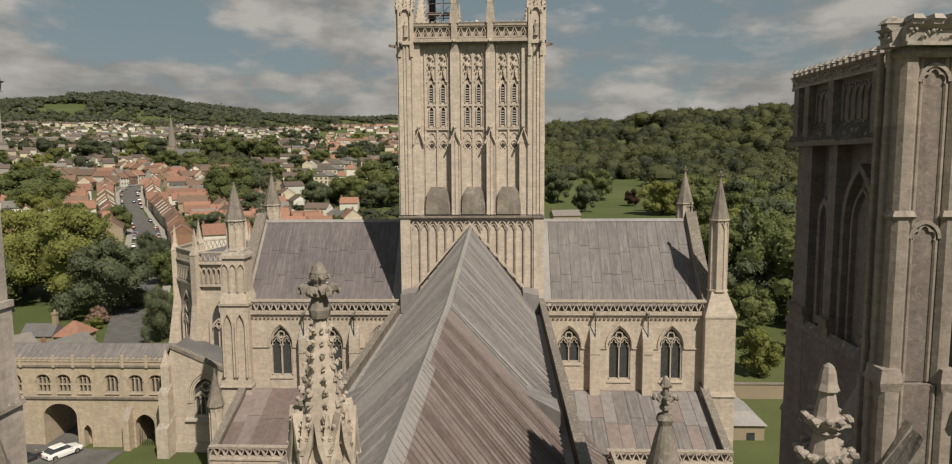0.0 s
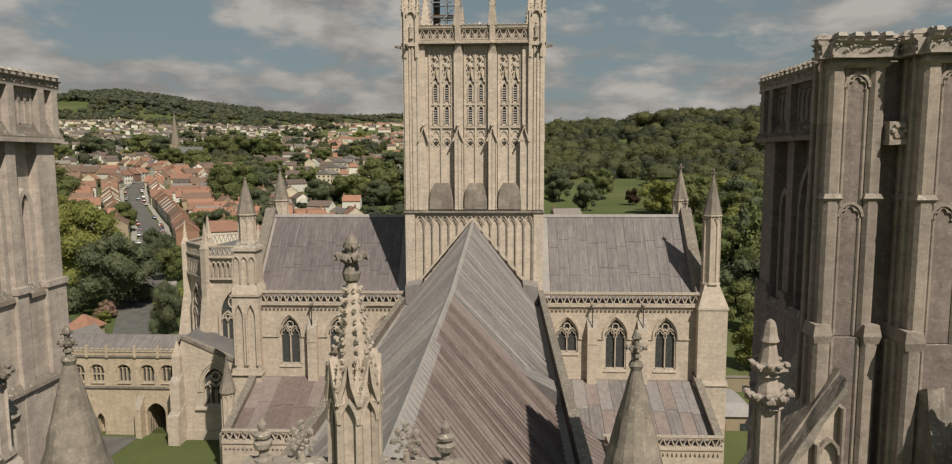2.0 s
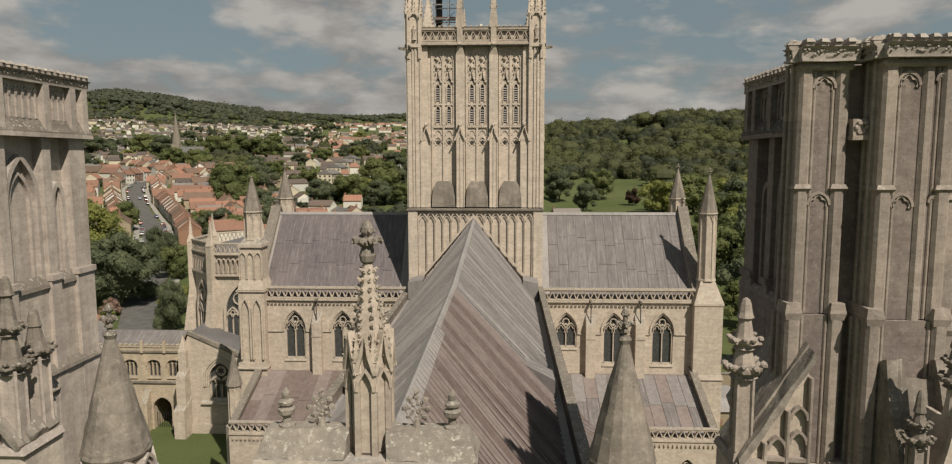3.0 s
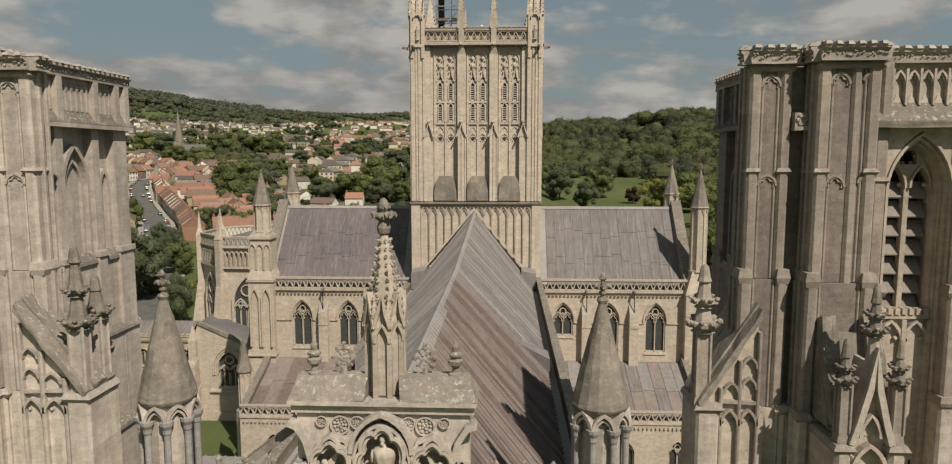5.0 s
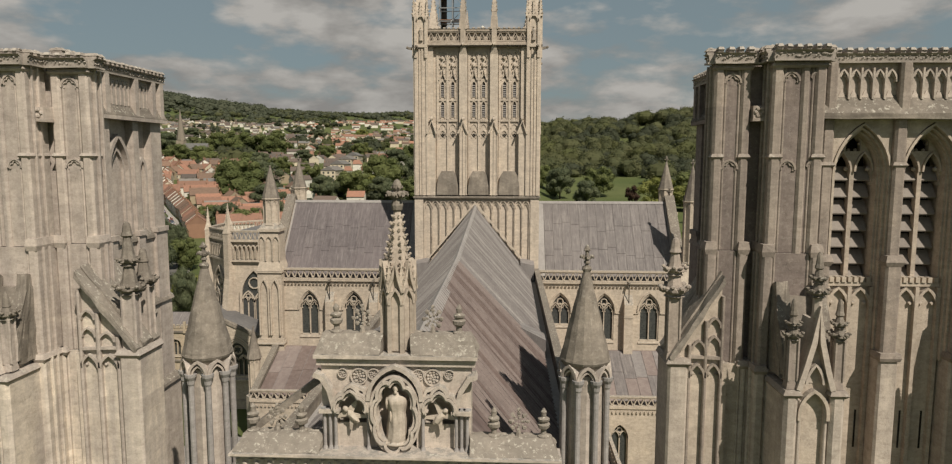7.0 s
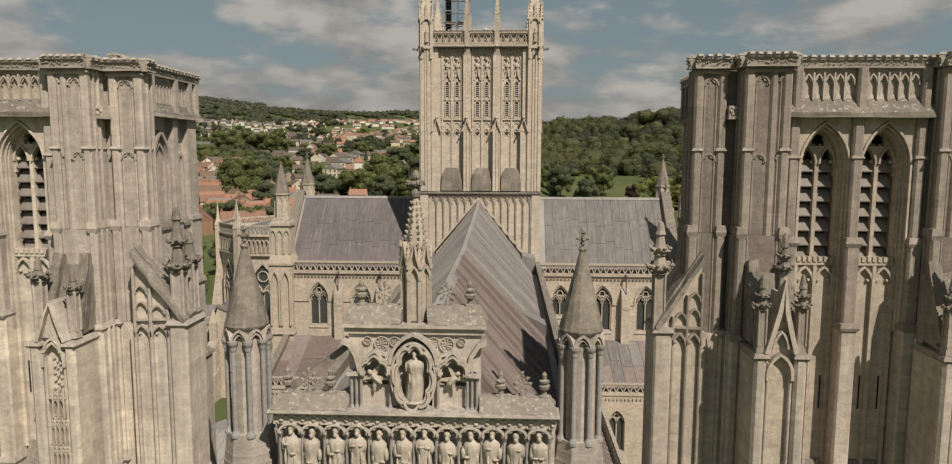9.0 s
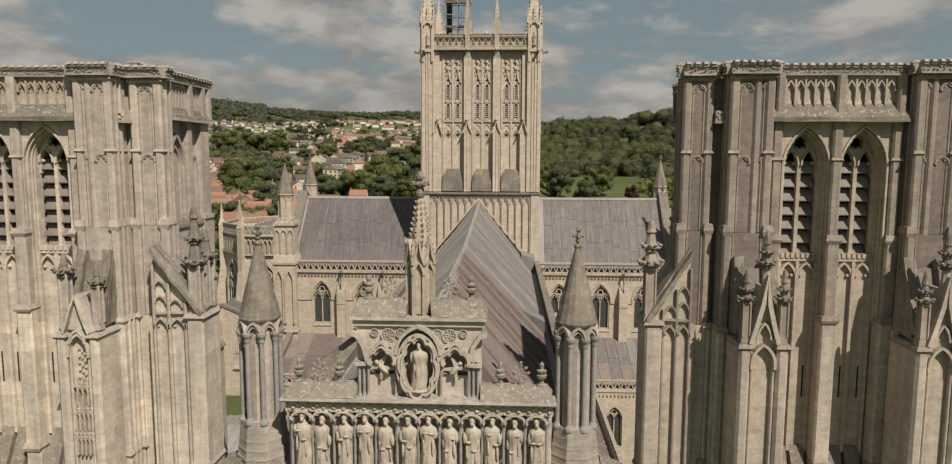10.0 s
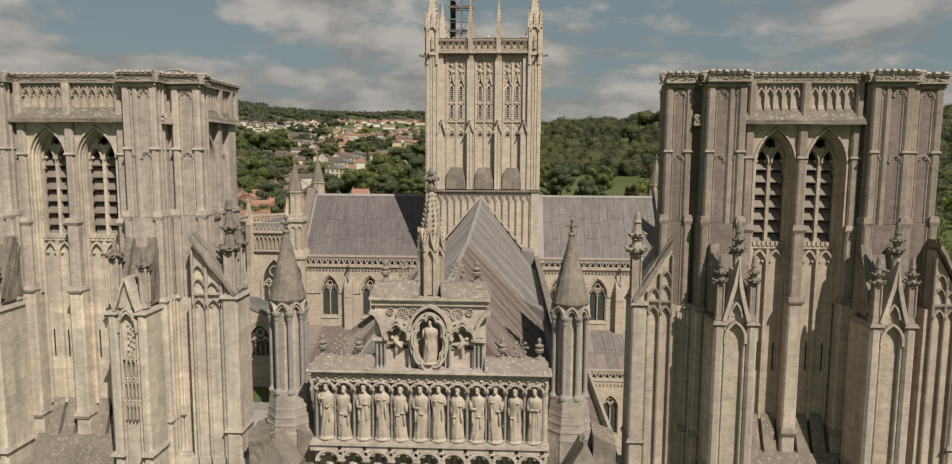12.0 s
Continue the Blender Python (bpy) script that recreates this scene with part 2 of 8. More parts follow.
def part(name, bm, mat, parent=None, label="", smooth=False):
    """Links a bmesh as one mesh object under a thing or a part."""
    bmesh.ops.recalc_face_normals(bm, faces=bm.faces)
    if FLIP[0] != Matrix.Identity(4):
        bm.transform(FLIP[0])
    if PLAN[0]:
        for v in bm.verts:
            v.co.x = math.copysign(plan_x(abs(v.co.x), PLAN[0]), v.co.x)
    if FLIP[0].determinant() < 0:
        bmesh.ops.reverse_faces(bm, faces=bm.faces)
    me = bpy.data.meshes.new(name)
    bm.to_mesh(me)
    bm.free()
    if smooth:
        me.shade_smooth()
    me.materials.append(mat)
    ob = new(name, me)
    if parent:
        ob.parent = parent
    return tagged(ob, label) if label else ob


def thing(name, label, category, group="", kind="", at=(0, 0, 0)):
    e = new(name)
    e.empty_display_size = 0.5
    e.location = at
    return tagged(e, label, category, group, kind)


def B():
    return bmesh.new()


def box(bm, x0, x1, y0, y1, z0, z1):
    v = [bm.verts.new(p) for p in ((x0, y0, z0), (x1, y0, z0), (x1, y1, z0), (x0, y1, z0), (x0, y0, z1), (x1, y0, z1), (x1, y1, z1), (x0, y1, z1))]
    for f in ((3, 2, 1, 0), (4, 5, 6, 7), (0, 1, 5, 4), (1, 2, 6, 5), (2, 3, 7, 6), (3, 0, 4, 7)):
        bm.faces.new([v[i] for i in f])
    return bm


def hull(bm, lo, hi):
    """A solid between two rings of as many points."""
    a, b = [bm.verts.new(p) for p in lo], [bm.verts.new(p) for p in hi]
    n = len(a)
    bm.faces.new(a[::-1])
    bm.faces.new(b)
    for i in range(n):
        bm.faces.new((a[i], a[(i + 1) % n], b[(i + 1) % n], b[i]))
    return bm


def ring(cx, cy, z, r, n, turn=0.5):
    return [(cx + r * math.cos(2 * math.pi * (i + turn) / n), cy + r * math.sin(2 * math.pi * (i + turn) / n), z) for i in range(n)]


def frustum(bm, cx, cy, z0, r0, z1, r1, n=8, turn=0.5):
    return hull(bm, ring(cx, cy, z0, r0, n, turn), ring(cx, cy, z1, max(r1, 0.004), n, turn))


def lathe(bm, cx, cy, prof, n=8, turn=0.5):
    """prof: (z, r) from below."""
    rings = [[bm.verts.new(p) for p in ring(cx, cy, z, max(r, 0.004), n, turn)] for z, r in prof]
    bm.faces.new(rings[0][::-1])
    bm.faces.new(rings[-1])
    for a, b in zip(rings, rings[1:]):
        for i in range(n):
            bm.faces.new((a[i], a[(i + 1) % n], b[(i + 1) % n], b[i]))
    return bm


def wedge(bm, x0, x1, y0, y1, z0, z1, z2):
    """A sloped top: height z1 at y0, z2 at y1, foot z0."""
    return hull(bm, [(x0, y0, z0), (x0, y1, z0), (x0, y1, z2), (x0, y0, z1)], [(x1, y0, z0), (x1, y1, z0), (x1, y1, z2), (x1, y0, z1)])


def slab(bm, pts, y0, y1):
    """A flat outline (x, z) made solid between y0 and y1."""
    return hull(bm, [(x, y0, z) for x, z in pts], [(x, y1, z) for x, z in pts])


def arch(xc, w, zs, za, n=7):
    """Points of a pointed arch from its left springing over the apex to the right one."""
    a, h = w / 2, za - zs
    if h < a * 1.001:
        return [(xc - a * math.cos(math.pi * i / (2 * n)), zs + h * math.sin(math.pi * i / (2 * n))) for i in range(2 * n + 1)]
    r = (a * a + h * h) / (2 * a)
    top = math.asin(min(1, h / r))
    left = [(xc - a + r - r * math.cos(top * i / n), zs + r * math.sin(top * i / n)) for i in range(n + 1)]
    return left + [(2 * xc - x, z) for x, z in left[-2::-1]]


def foiled(pts, cx, cz, amp, lobes):
    """Cuts an outline into so many round lobes with cusps between."""
    n = len(pts) - 1
    out = []
    for i, (x, z) in enumerate(pts):
        k = 1 - amp + 1.6 * amp * abs(math.sin(math.pi * lobes * i / n)) ** 0.7
        out.append((cx + (x - cx) * k, cz + (z - cz) * k))
    return out


def sweep(bm, pts, w, y0, y1, closed=False):
    """A bar of width w along the points (x, z), solid from y0 to y1."""
    n = len(pts)
    out, inn = [], []
    for i in range(n):
        if closed:
            p, q = pts[i - 1], pts[(i + 1) % n]
        else:
            p, q = pts[max(i - 1, 0)], pts[min(i + 1, n - 1)]
        dx, dz = q[0] - p[0], q[1] - p[1]
        d = math.hypot(dx, dz) or 1
        nx, nz = -dz / d * w / 2, dx / d * w / 2
        out.append((pts[i][0] + nx, pts[i][1] + nz))
        inn.append((pts[i][0] - nx, pts[i][1] - nz))
    v = [[bm.verts.new((x, y, z)) for x, z in side] for side in (out, inn) for y in (y0, y1)]
    of, ob_, jf, jb = v
    for i in range(n if closed else n - 1):
        j = (i + 1) % n
        for a, b in ((of, jf), (jb, ob_), (ob_, of), (jf, jb)):
            bm.faces.new((a[i], a[j], b[j], b[i]))
    if not closed:
        for i in (0, n - 1):
            bm.faces.new((of[i], jf[i], jb[i], ob_[i]))
    return bm


def pierced(bm, x0, x1, z0, z1, y0, y1, holes):
    """A wall between y0 and y1 with pointed openings (xc, w, sill, spring, apex) cut through it."""
    at = x0
    for xc, w, sill, zs, za in sorted(holes):
        l, r = xc - w / 2, xc + w / 2
        if l > at + 1e-4:
            box(bm, at, l, y0, y1, z0, z1)
        if sill > z0 + 1e-4:
            box(bm, l, r, y0, y1, z0, sill)
        pts = arch(xc, w, zs, za)
        for (ax, az), (bx, bz) in zip(pts, pts[1:]):
            hull(bm, [(ax, y0, az), (ax, y1, az), (ax, y1, z1), (ax, y0, z1)], [(bx, y0, bz), (bx, y1, bz), (bx, y1, z1), (bx, y0, z1)])
        at = r
    if x1 > at + 1e-4:
        box(bm, at, x1, y0, y1, z0, z1)
    return bm


def turned(bm, m):
    bm.transform(m)
    return bm


def joint(bm, other):
    """Adds one bmesh to another."""
    me = bpy.data.meshes.new("tmp")
    other.to_mesh(me)
    other.free()
    bm.from_mesh(me)
    bpy.data.meshes.remove(me)
    return bm


def blob(bm, x, y, z, r, sub=1, sx=1, sy=1, sz=1, rough=0.25, seed=0):
    got = bmesh.ops.create_icosphere(bm, subdivisions=sub, radius=1)
    for v in got["verts"]:
        k = 1 + rough * noise.noise(v.co * 2.3 + Vector((seed, 0, 0)))
        v.co = Vector((x + v.co.x * r * sx * k, y + v.co.y * r * sy * k, z + v.co.z * r * sz * k))
    return bm


def curl(bm, x, y, z, a, r, s, seed=0):
    """One carved leaf curling out from (x, y) in direction a at radius r."""
    for k, (o, h, q) in enumerate(((0.0, 0.0, 0.85), (0.55, 0.45, 0.8), (1.15, 0.55, 0.62), (1.45, 0.1, 0.45))):
        blob(bm, x + (r + o * s) * math.cos(a), y + (r + o * s) * math.sin(a), z + h * s, q * s, 1, rough=0.8, seed=seed + k * 3)
    return bm


def finial(bm, x, y, z, s=1.0):
    """A crocketed stone flower on a stalk, about 0.9 s high."""
    lathe(bm, x, y, [(z, 0.10 * s), (z + 0.18 * s, 0.065 * s), (z + 0.22 * s, 0.13 * s), (z + 0.27 * s, 0.12 * s), (z + 0.33 * s, 0.07 * s), (z + 0.66 * s, 0.07 * s), (z + 0.72 * s, 0.12 * s), (z + 0.8 * s, 0.10 * s), (z + 0.92 * s, 0.03 * s)], 8)
    for i in range(4):
        curl(bm, x, y, z + 0.42 * s, math.pi / 2 * i, 0.09 * s, 0.105 * s, i + x)
        curl(bm, x, y, z + 0.70 * s, math.pi / 2 * i + 0.78, 0.04 * s, 0.06 * s, i + y)
    return bm


def crockets(bm, x, y, z0, r0, z1, r1, rows, sides=4, size=0.09, turn=0.5):
    """Curled leaves up the edges of a spirelet."""
    for k in range(rows):
        f = (k + 0.5) / rows
        r, z = r0 + (r1 - r0) * f, z0 + (z1 - z0) * f
        for i in range(sides):
            a = 2 * math.pi * (i + turn) / sides
            q = size * (1.0 - 0.35 * f) * (0.85 + 0.3 * ((k * 7 + i * 3) % 5) / 4)
            blob(bm, x + (r + q * 0.2) * math.cos(a), y + (r + q * 0.2) * math.sin(a), z - q * 0.3, q * 0.8, 1, sz=1.4, rough=0.8, seed=k * 7 + i)
            blob(bm, x + (r + q * 0.9) * math.cos(a), y + (r + q * 0.9) * math.sin(a), z + q * 0.5, q * 0.6, 1, rough=0.9, seed=k * 5 + i)
    return bm


def battlement(bm, pts, z, w, h, merlon=0.28, gap=0.2, notch=0.16, out=0.12, leafy=False):
    """A coping with small merlons along the (x, y) line; w: its depth."""
    for (ax, ay), (bx, by) in zip(pts, pts[1:]):
        d = math.hypot(bx - ax, by - ay)
        ux, uy = (bx - ax) / d, (by - ay) / d
        m = Matrix(((ux, -uy, 0, ax), (uy, ux, 0, ay), (0, 0, 1, z), (0, 0, 0, 1)))
        b = B()
        # a hollow cornice flaring out to the merlons, each with its own roll cap
        q = h - notch
        for z0, o0, z1, o1 in ((0.0, 0.05, 0.06, 0.05), (0.06, 0.0, q - 0.08, 0.02), (q - 0.08, 0.0, q, out)):
            hull(b, [(0, -w / 2 - o0, z0), (d, -w / 2 - o0, z0), (d, w / 2 + o0, z0), (0, w / 2 + o0, z0)], [(0, -w / 2 - o1, z1), (d, -w / 2 - o1, z1), (d, w / 2 + o1, z1), (0, w / 2 + o1, z1)])
        n = max(1, round(d / (merlon + gap)))
        for i in range(n):
            s = d * (i + 0.5) / n
            hw = d / n * 0.25
            box(b, s - hw, s + hw, -w / 2 - out * 0.5, w / 2 + out * 0.5, q - 0.01, h - 0.07)
            hull(b, [(s - hw - 0.014, -w / 2 - out, h - 0.09), (s + hw + 0.014, -w / 2 - out, h - 0.09), (s + hw + 0.014, w / 2 + out, h - 0.09), (s - hw - 0.014, w / 2 + out, h - 0.09)],
                 [(s - hw * 0.8, -w / 2 - out * 0.3, h), (s + hw * 0.8, -w / 2 - out * 0.3, h), (s + hw * 0.8, w / 2 + out * 0.3, h), (s - hw * 0.8, w / 2 + out * 0.3, h)])
        if leafy:
            # carved leaves in the hollow, one under each merlon and each gap
            rc_ = random.Random(int(1000 * (ax + ay)))
            for i in range(5 * n):
                s = d * (i + rc_.uniform(0.2, 0.8)) / (5 * n)
                for o in (-w / 2 - 0.04, w / 2 + 0.04):
                    blob(b, s, o, q * rc_.uniform(0.34, 0.82), q * rc_.uniform(0.06, 0.115), 1, sx=rc_.uniform(0.8, 1.5), sy=0.8, sz=rc_.uniform(0.7, 1.3), rough=0.9, seed=i + ax)
            for i in range(n):
                s = d * (i + 0.5 + rc_.uniform(-0.05, 0.05)) / n
                blob(b, s + rc_.uniform(-0.05, 0.05), rc_.uniform(-0.06, 0.06), h - 0.02, rc_.uniform(0.05, 0.09), 1, sz=0.6, rough=0.9, seed=i + ay)
        joint(bm, turned(b, m))
    return bm


def worn(bm, cuts=4, amount=0.05, seed=0.0):
    """Breaks the even faces of a solid into uneven, weathered ones."""
    bmesh.ops.recalc_face_normals(bm, faces=bm.faces)
    bmesh.ops.subdivide_edges(bm, edges=bm.edges[:], cuts=cuts, use_grid_fill=True)
    for v in bm.verts:
        k = noise.noise_vector(v.co * 2.7 + Vector((seed, 0, 0))) * amount + noise.noise_vector(v.co * 7.0) * amount * 0.6
        v.co += k
    return bm


# ---- central tower ----
def light_tracery(bm, xc, w, z0, zs, za, y0, y1, bar=0.09):
    """Two cusped lights and an oculus in a pointed head."""
    sweep(bm, [(xc - w / 2, z0)] + arch(xc, w, zs, za) + [(xc + w / 2, z0)], bar * 1.4, y0, y1)
    box(bm, xc - bar / 2, xc + bar / 2, y0, y1, z0, zs + (za - zs) * 0.25)
    for s in (-1, 1):
        sweep(bm, arch(xc + s * w / 4, w / 2, zs - 0.02 * w, zs + w * 0.42, 4), bar, y0, y1)
    r = w * 0.17
    zc = zs + (za - zs) * 0.56
    sweep(bm, [(xc + r * math.cos(i * math.pi / 4), zc + r * math.sin(i * math.pi / 4)) for i in range(8)], bar * 0.9, y0, y1, True)
    return bm


def zigzag(bm, x0, x1, z0, z1, y0, y1, step, bar=0.1):
    """A pierced parapet of triangles between two rails."""
    n = max(1, round((x1 - x0) / step))
    d = (x1 - x0) / n
    box(bm, x0, x1, y0, y1, z0, z0 + bar)
    box(bm, x0, x1, y0, y1, z1 - bar, z1)
    for i in range(n):
        a = x0 + i * d
        sweep(bm, [(a, z0 + bar * 0.6), (a + d / 2, z1 - bar * 0.6), (a + d, z0 + bar * 0.6)], bar, y0 + 0.03, y1 - 0.03)
    return bm


def central_tower():
    t = thing("central_tower", "tall square crossing tower of warm limestone with panelled belfry", "church tower", at=(0.17, 59.4, 0))
    core = B()
    box(core, -6.55, 6.55, -6.55, 6.55, 10, 30.1)
    box(core, -6.15, 6.15, -6.15, 6.15, 30.1, 47.0)
    part("core", core, STONE, t)
    lead_deck = box(B(), -5.9, 5.9, -5.9, 5.9, 47.0, 47.15)
    part("lead_deck", lead_deck, LEAD_G, t)
    bays = ((-4.41, -2.03), (-0.95, 1.31), (2.38, 4.69))
    made = []

    def add(name, bm, mat, label=""):
        if name in ("bay_frame", "belfry_light", "opening", "louvre"):
            for v in bm.verts:
                v.co.y = -6.1 + (v.co.y + 6.1) * 0.62
        o = part(name, bm, mat, t, label)
        made.append(o)

    # lower arcade of narrow blind arches
    n, w = 14, 0.83
    for i in range(n):
        xc = (i - (n - 1) / 2) * w
        b = sweep(B(), [(xc - w * 0.485, 20)] + arch(xc, w * 0.97, 29.15, 29.85, 5) + [(xc + w * 0.485, 20)], 0.11, -6.74, -6.5)
        sweep(b, arch(xc, w * 0.66, 29.0, 29.5, 4), 0.07, -6.68, -6.5)
        add("blind_arch", b, STONE)
    add("corner_strip", box(B(), 5.9, 6.85, -6.85, -5.9, 10, 30.1), STONE)
    s = frustum(B(), 0, 0, 30.1, 6.98 * 1.4142, 30.26, 6.98 * 1.4142, 4)
    frustum(s, 0, 0, 30.26, 6.95 * 1.4142, 30.48, 6.3 * 1.4142, 4)
    part("string_course", s, ROUGH, t)
    # stepped foot weatherings
    for x0, x1 in bays:
        c, h = (x0 + x1) / 2, (x1 - x0) / 2
        lo = [(c - h, -6.9, 30.45), (c + h, -6.9, 30.45), (c + h * 0.98, -6.9, 31.4), (c + h * 0.8, -6.62, 32.6), (c + h * 0.55, -6.5, 33.05), (c - h * 0.55, -6.5, 33.05), (c - h * 0.8, -6.62, 32.6), (c - h * 0.98, -6.9, 31.4)]
        add("sloped_foot", hull(B(), lo, [(x, -6.1, z) for x, y, z in lo]), ROUGH, "rough lichened weathering slope")
    # buttresses between the bays
    for x0, x1 in ((-2.03, -0.95), (1.31, 2.38)):
        c = (x0 + x1) / 2
        b = box(B(), c - 0.40, c + 0.40, -6.85, -6.1, 30.4, 37.4)
        for dx in (-0.36, 0.0, 0.36):
            lathe(b, c + dx, -6.86, [(30.45, 0.10), (30.6, 0.065), (37.3, 0.065), (37.45, 0.1)], 6)
        add("buttress", b, STONE)
        b = B()
        hull(b, [(c - 0.42, -6.84, 37.35), (c + 0.42, -6.84, 37.35), (c + 0.42, -6.1, 37.35), (c - 0.42, -6.1, 37.35)], [(c - 0.03, -6.84, 38.4), (c + 0.03, -6.84, 38.4), (c + 0.03, -6.1, 38.7), (c - 0.03, -6.1, 38.7)])
        sweep(b, [(c - 0.56, 37.15), (c - 0.2, 37.85), (c, 38.5), (c + 0.2, 37.85), (c + 0.56, 37.15)], 0.17, -7.06, -6.6)
        blob(b, c, -6.9, 38.72, 0.2, 1, sz=1.3, rough=0.6)
        blob(b, c, -6.9, 39.0, 0.11, 1)
        add("gablet", b, STONE)
        b = B()
        hull(b, [(c - 0.44, -6.6, 37.4), (c + 0.44, -6.6, 37.4), (c + 0.44, -6.1, 37.4), (c - 0.44, -6.1, 37.4)], [(c - 0.44, -6.6, 45.6), (c + 0.44, -6.6, 45.6), (c + 0.44, -6.1, 45.6), (c - 0.44, -6.1, 45.6)])
        hull(b, [(c - 0.44, -6.6, 45.6), (c + 0.44, -6.6, 45.6), (c + 0.44, -6.1, 45.6), (c - 0.44, -6.1, 45.6)], [(c - 0.2, -6.85, 46.6), (c + 0.2, -6.85, 46.6), (c + 0.2, -6.1, 46.6), (c - 0.2, -6.1, 46.6)])
        blob(b, c, -7.0, 46.6, 0.2, 1, rough=0.6)
        add("buttress", b, STONE)
    # corner buttresses
    for sgn in (-1, 1):
        b = B()
        X = lambda a, c: (min(sgn * a, sgn * c), max(sgn * a, sgn * c))
        if sgn > 0:
            box(b, 5.3, 6.8, -6.8, -5.3, 30.4, 50.2)
        box(b, *X(4.75, 5.3), -6.55, -6.1, 30.4, 46.5)
        for px, wid in ((5.42, 0.2), (5.92, 0.16), (6.22, 0.12), (6.62, 0.28)):
            box(b, *X(px - wid / 2, px + wid / 2), -6.90, -6.7, 30.4, 46.6)
        hull(b, [(sgn * 4.5, -6.75, 37.2), (sgn * 5.35, -6.75, 37.2), (sgn * 5.35, -6.1, 37.2), (sgn * 4.5, -6.1, 37.2)], [(sgn * 4.9, -6.75, 38.4), (sgn * 4.95, -6.75, 38.4), (sgn * 4.95, -6.1, 38.7), (sgn * 4.9, -6.1, 38.7)])
        sweep(b, [(sgn * 4.4, 37.1), (sgn * 4.92, 38.5), (sgn * 5.45, 37.1)], 0.17, -7.02, -6.6)
        blob(b, sgn * 4.92, -6.85, 38.75, 0.19, 1, sz=1.3, rough=0.6)
        box(b, *X(4.55, 5.3), -6.72, -6.1, 30.4, 37.2)
        # niche above the cornice
        for px in (5.5, 6.6):
            box(b, *X(px - 0.14, px + 0.14), -7.0, -6.7, 45.2, 49.6)
        sweep(b, arch(sgn * 6.05, 0.95, 48.9, 49.7, 4), 0.14, -7.0, -6.7)
        box(b, *X(5.35, 6.74), -7.02, -6.7, 46.3, 46.6)
        for px in (5.35, 6.05, 6.75):
            frustum(b, sgn * px, -6.85, 49.5, 0.2, 51.4, 0.03, 4)
            crockets(b, sgn * px, -6.85, 49.6, 0.2, 51.2, 0.05, 4, 4, 0.07)
        if sgn > 0:
            frustum(b, 6.05, -6.05, 50.2, 0.95, 54.9, 0.05, 4)
            crockets(b, 6.05, -6.05, 50.3, 0.95, 54.6, 0.1, 9, 4, 0.13)
        add("corner_buttress", b, STONE)
        add("niche_figure", figure(sgn * 6.05, -6.86, 47.0, 1.5, 5 + sgn), CARVED)
        g = B()
        hull(g, [(sgn * 6.7, -6.6, 46.0), (sgn * 6.7, -6.3, 46.0), (sgn * 6.7, -6.3, 46.35), (sgn * 6.7, -6.6, 46.35)], [(sgn * 7.6, -6.52, 46.2), (sgn * 7.6, -6.38, 46.2), (sgn * 7.6, -6.38, 46.4), (sgn * 7.6, -6.52, 46.4)])
        blob(g, sgn * 7.55, -6.45, 46.33, 0.17, 1)
        add("gargoyle", g, ROUGH)
    # belfry lights
    for x0, x1 in bays:
        c = (x0 + x1) / 2
        fr = B()
        box(fr, x0 - 0.02, x0 + 0.16, -6.38, -6.1, 30.5, 46.4)
        box(fr, x1 - 0.16, x1 + 0.02, -6.38, -6.1, 30.5, 46.4)
        box(fr, c - 0.09, c + 0.09, -6.4, -6.1, 30.5, 46.0)
        box(fr, x0, x1, -6.42, -6.1, 38.45, 38.62)
        for k in range(9):
            box(fr, x0 + 0.2 + k * (x1 - x0 - 0.4) / 8 - 0.06, x0 + 0.2 + k * (x1 - x0 - 0.4) / 8 + 0.06, -6.45, -6.1, 38.62, 38.74)
        add("bay_frame", fr, STONE)
        for s_ in (-1, 1):
            lx = c + s_ * (x1 - x0) * 0.235
            b = B()
            sweep(b, [(lx - 0.46, 38.7)] + arch(lx, 0.92, 44.9, 46.0, 5) + [(lx + 0.46, 38.7)], 0.1, -6.36, -6.1)
            for zt, zb in ((42.75, 41.0), (40.6, 38.85)):
                sweep(b, [(lx - 0.23, zb)] + arch(lx, 0.46, zt - 0.35, zt + 0.06, 4) + [(lx + 0.23, zb)], 0.09, -6.34, -6.1)
            box(b, lx - 0.42, lx + 0.42, -6.36, -6.1, 40.68, 40.85)
            # crocketed canopy above the light
            sweep(b, [(lx - 0.4, 42.9), (lx - 0.18, 43.4), (lx, 44.2), (lx + 0.18, 43.4), (lx + 0.4, 42.9)], 0.13, -6.46, -6.1)
            for k in range(5):
                blob(b, lx + (-1) ** k * (0.30 - k * 0.05), -6.4, 43.0 + k * 0.28, 0.11, 1, seed=k)
                blob(b, lx - (-1) ** k * (0.34 - k * 0.03), -6.36, 44.1 + k * 0.3, 0.10, 1, seed=k + 9)
            blob(b, lx, -6.42, 44.5, 0.2, 1, sz=1.5)
            blob(b, lx, -6.42, 45.25, 0.17, 1, sz=1.3, seed=3)
            sweep(b, arch(lx, 0.7, 37.7, 38.2, 4), 0.08, -6.3, -6.1)
            sweep(b, arch(lx, 0.8, 36.9, 37.5, 4), 0.09, -6.32, -6.1)
            for i in range(4):
                blob(b, lx + 0.3 * math.cos(i * math.pi / 2 + 0.8), -6.2, 36.95 + 0.3 * math.sin(i * math.pi / 2 + 0.8), 0.1, 1)
            add("belfry_light", b, STONE)
